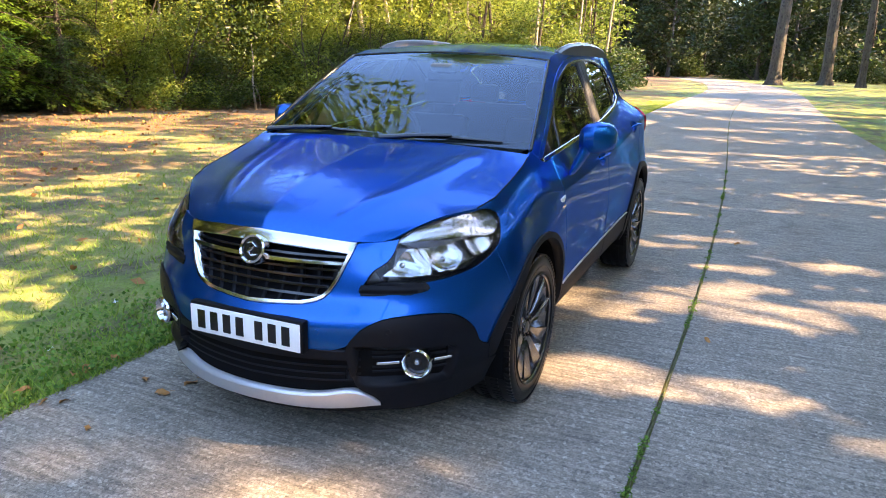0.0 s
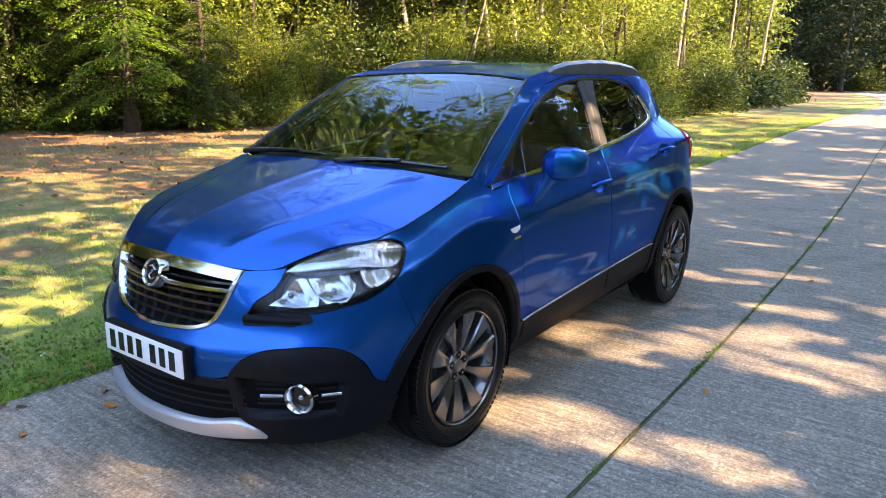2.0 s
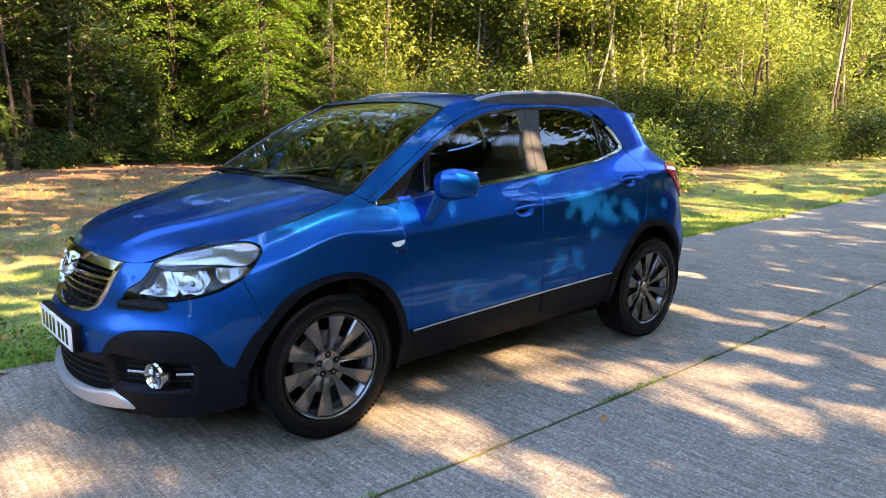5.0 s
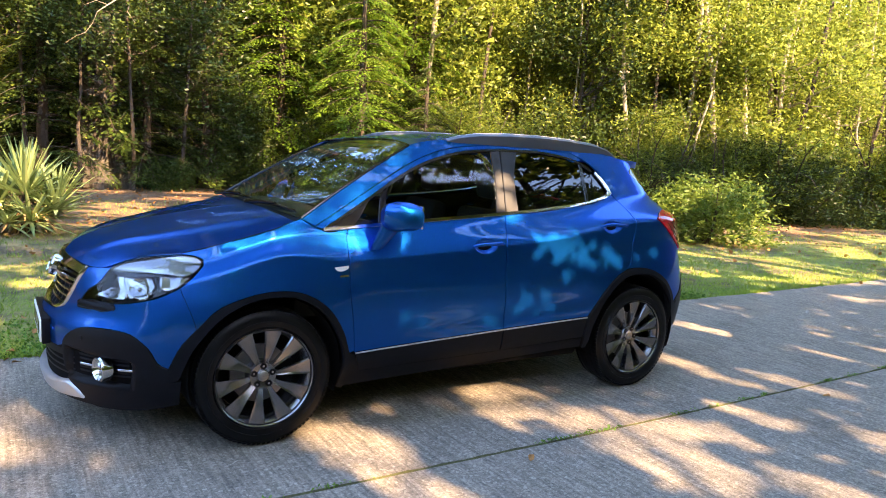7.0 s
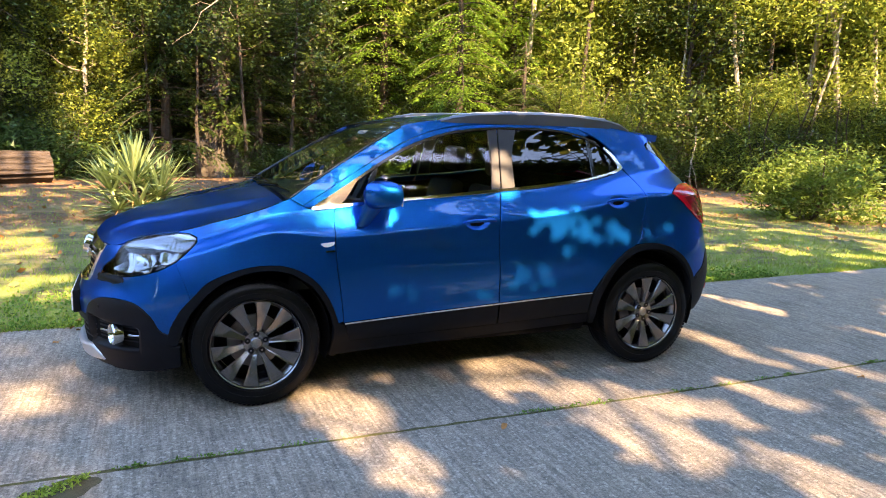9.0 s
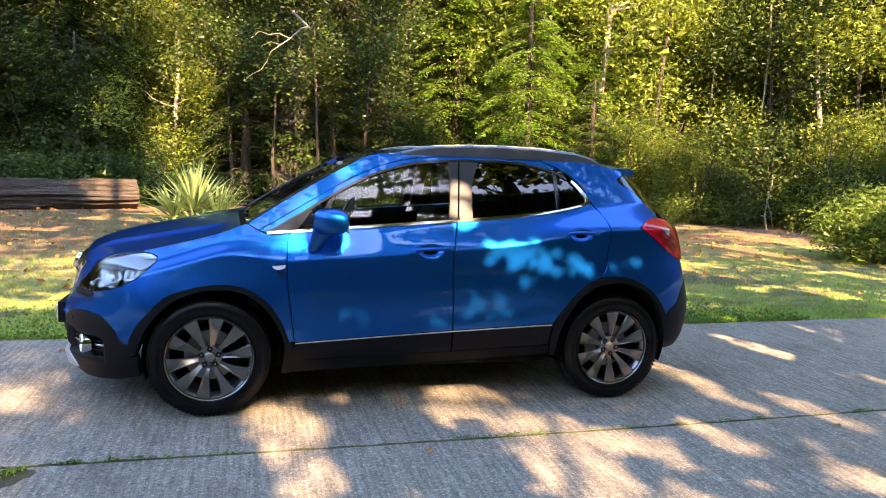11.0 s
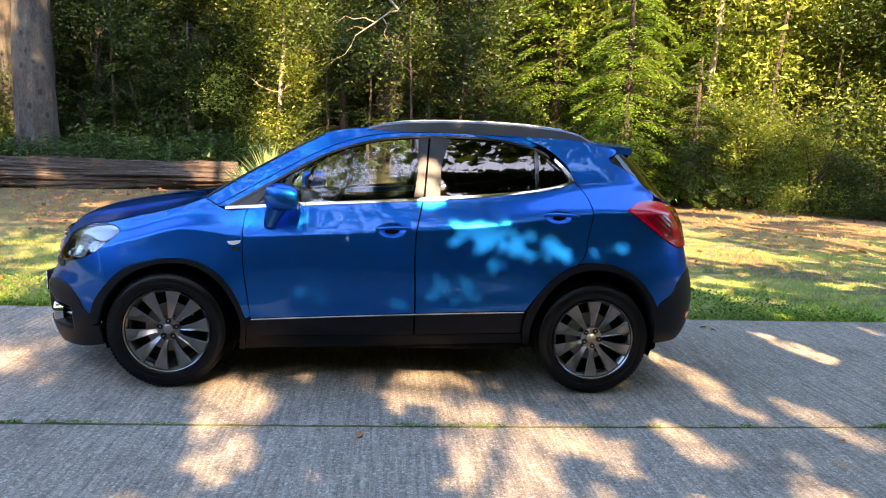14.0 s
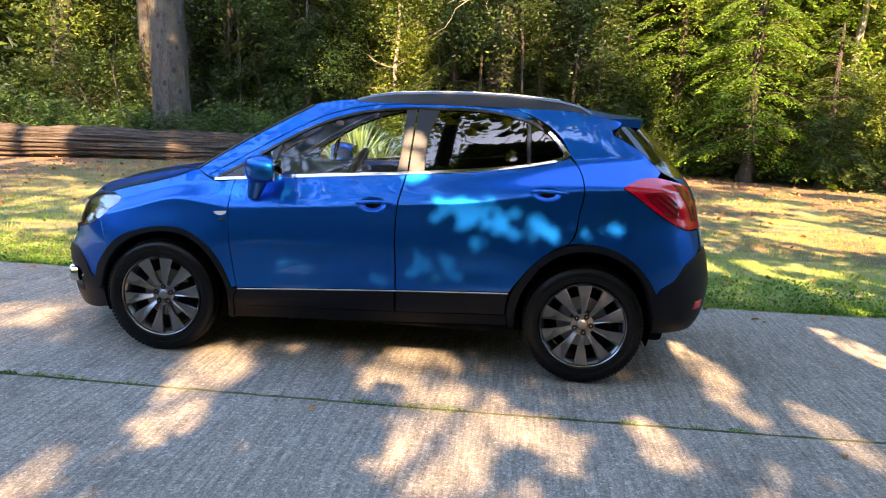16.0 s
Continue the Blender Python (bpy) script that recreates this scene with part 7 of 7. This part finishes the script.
for i in range(n1):
    for j in range(n2):
        bm.faces.new((g[i][j], g[(i + 1) % n1][j], g[(i + 1) % n1][(j + 1) % n2], g[i][(j + 1) % n2]))
wheel_in = part("steering_wheel", bm, TRIM, car, "dark steering wheel")
bm = bmesh.new()
box_bm(bm, -0.17, 0.17, -0.03, 0.03, -0.012, 0.012, 0.008)
box_bm(bm, -0.07, 0.07, -0.06, 0.06, -0.02, 0.016, 0.01)
bmesh.ops.transform(bm, matrix=m, verts=bm.verts)
part("steering_boss", bm, TRIM, wheel_in)
bm = bmesh.new()
box_bm(bm, 0.86, 0.89, -0.11, 0.11, 1.40, 1.455, 0.014)
part("rear_view_mirror", bm, GLOSSBLACK, car)
bm = bmesh.new()
box_bm(bm, 0.80, 0.95, -0.07, 0.07, 1.455, 1.50, 0.02)
part("sensor_pod", bm, LINER, car)
bm = bmesh.new()
box_bm(bm, -0.35, 3.05, -0.66, 0.66, 0.22, 0.34, 0.03)
box_bm(bm, 0.44, 2.13, -0.79, 0.79, 0.24, 0.36, 0.03)
part("underbody", bm, DARK, car)
bm = bmesh.new()
box_bm(bm, -0.70, 0.42, -0.50, 0.50, 0.34, 0.84, 0.03)
part("engine_block", bm, DARK, car)
bm = bmesh.new()
box_bm(bm, 2.10, 3.10, -0.50, 0.50, 0.34, 0.72, 0.03)
part("boot_floor", bm, DARK, car)
for s in (-1, 1):
    for cx, cz in ((0.015, 0.37), (2.56, 0.385)):
        bm = bmesh.new()
        k = 24
        r = 0.385
        ra = [bm.verts.new((cx + r * math.cos(math.pi * i / k * 1.24 - 0.38), s * 0.86, cz + r * math.sin(math.pi * i / k * 1.24 - 0.38))) for i in range(k + 1)]
        rb = [bm.verts.new((v.co.x, s * 0.50, v.co.z)) for v in ra]
        for i in range(k):
            bm.faces.new((ra[i], ra[i + 1], rb[i + 1], rb[i]))
        bm.faces.new(rb)
        part("wheel_liner", bm, DARK, car)


# ---- the car: wheels ----
def build_wheel():
    """A tyre on a ten-spoke alloy, round its own hub, facing -y."""
    wh = bpy.data.objects.new("wheel", None)
    scene.collection.objects.link(wh)
    wh.parent = car
    bm = bmesh.new()
    prof = [(0.240, 0.085), (0.248, 0.098), (0.266, 0.106), (0.300, 0.108), (0.322, 0.103), (0.338, 0.092), (0.344, 0.070), (0.3465, 0.04), (0.347, 0.0)]
    prof = [(r, -o) for r, o in prof] + [(r, o) for r, o in prof[::-1][1:]]
    lathe(bm, prof, (0, 0, 0), 72)
    tyre = part("tyre", bm, RUBBER, wh, "black road tyre")
    bm = bmesh.new()
    for k in range(84):
        a = k * math.tau / 84
        for o in (-0.082, -0.03, 0.03, 0.082):
            g = bmesh.ops.create_cube(bm, size=1.0)
            bmesh.ops.transform(bm, matrix=Matrix.Rotation(-a, 4, 'Y') @ pose(0.3445 if abs(o) < 0.05 else 0.3365, o, 0, 0, 12 if abs(o) > 0.05 and o > 0 else (-12 if abs(o) > 0.05 else 0), 0) @ Matrix.Diagonal((0.008, 0.040 if abs(o) > 0.05 else 0.036, 0.0185, 1)), verts=g["verts"])
    tagged(part("tread", bm, RUBBER, tyre, smooth=False), kind="stuff")
    bm = bmesh.new()
    for rr in (0.256, 0.288):
        lathe(bm, [(rr - 0.003, -0.104), (rr, -0.1095), (rr + 0.003, -0.104)], (0, 0, 0), 72)
    part("sidewall_ridge", bm, RUBBER, tyre)
    bm = bmesh.new()
    lathe(bm, [(0.242, -0.098), (0.248, -0.104), (0.251, -0.098), (0.244, -0.088), (0.234, -0.080), (0.218, -0.05), (0.212, 0.0), (0.214, 0.09), (0.244, 0.10)], (0, 0, 0), 72)
    part("rim", bm, ALLOY, wh, "dark grey alloy rim")
    for k in range(10):
        a = k * math.tau / 10 + math.radians(8)
        bm = bmesh.new()
        secs = [(0.064, 0.013, -0.060), (0.090, 0.0155, -0.070), (0.14, 0.0235, -0.078), (0.19, 0.034, -0.086), (0.236, 0.044, -0.091)]
        prev = None
        tw = 0.16
        for r, w, y in secs:
            rot = Matrix.Rotation(-(a + tw * (r - 0.05)), 4, 'Y')
            ring = [bm.verts.new(rot @ Vector(c)) for c in ((r, y, -w), (r, y + 0.004, -w * 0.6), (r, y - 0.008, w * 0.82), (r, y, w), (r, y + 0.03, w * 0.7), (r, y + 0.03, -w * 0.7))]
            if prev:
                for j in range(6):
                    bm.faces.new((prev[j], prev[(j + 1) % 6], ring[(j + 1) % 6], ring[j]))
            prev = ring
        bm.faces.new(prev)
        part("spoke", bm, ALLOY, wh)
    bm = bmesh.new()
    lathe(bm, [(0.001, -0.066), (0.028, -0.066), (0.033, -0.062), (0.034, -0.058), (0.050, -0.062), (0.066, -0.064), (0.073, -0.055), (0.076, 0.0)], (0, 0, 0), 40)
    part("hub", bm, ALLOY, wh)
    bm = bmesh.new()
    lathe(bm, [(0.001, -0.0725), (0.020, -0.072), (0.026, -0.068), (0.027, -0.060)], (0, 0, 0), 28)
    part("centre_cap", bm, STEEL, wh, "grey metal centre cap")
    # black discs on the hub's face give the shade of sunk bolt holes
    for k in range(5):
        a = k * math.tau / 5 + math.radians(18)
        bm = bmesh.new()
        lathe(bm, [(0.0160, -0.0600), (0.0160, -0.0650), (0.0001, -0.0650)], (0.050 * math.cos(a), 0, 0.050 * math.sin(a)), 16)
        bo = part("bolt_hole_shade", bm, DARK, wh)
        bm = bmesh.new()
        lathe(bm, [(0.0005, -0.0660), (0.0055, -0.0660), (0.0060, -0.0640)], (0.050 * math.cos(a), 0, 0.050 * math.sin(a)), 6)
        part("bolt", bm, STEEL, bo)
    bm = bmesh.new()
    lathe(bm, [(0.05, -0.004), (0.148, -0.004), (0.148, 0.018), (0.05, 0.018)], (0, 0, 0), 40)
    part("brake_disc", bm, STEEL, wh)
    bm = bmesh.new()
    box_bm(bm, 0.07, 0.165, -0.03, 0.05, -0.07, 0.07, 0.015)
    part("brake_caliper", bm, DARK, wh)
    bm = bmesh.new()
    lathe(bm, [(0.001, 0.06), (0.212, 0.06)], (0, 0, 0), 40)
    part("wheel_back", bm, DARK, wh)
    return wh


first = build_wheel()
first.matrix_basis = pose(0.0, -0.775, 0.347)
copy_thing(first, pose(2.555, -0.775, 0.347, 0, 26, 0))
for x, r in ((0.0, 14), (2.555, 33)):
    copy_thing(first, pose(x, 0.775, 0.347, 0, r, 180))
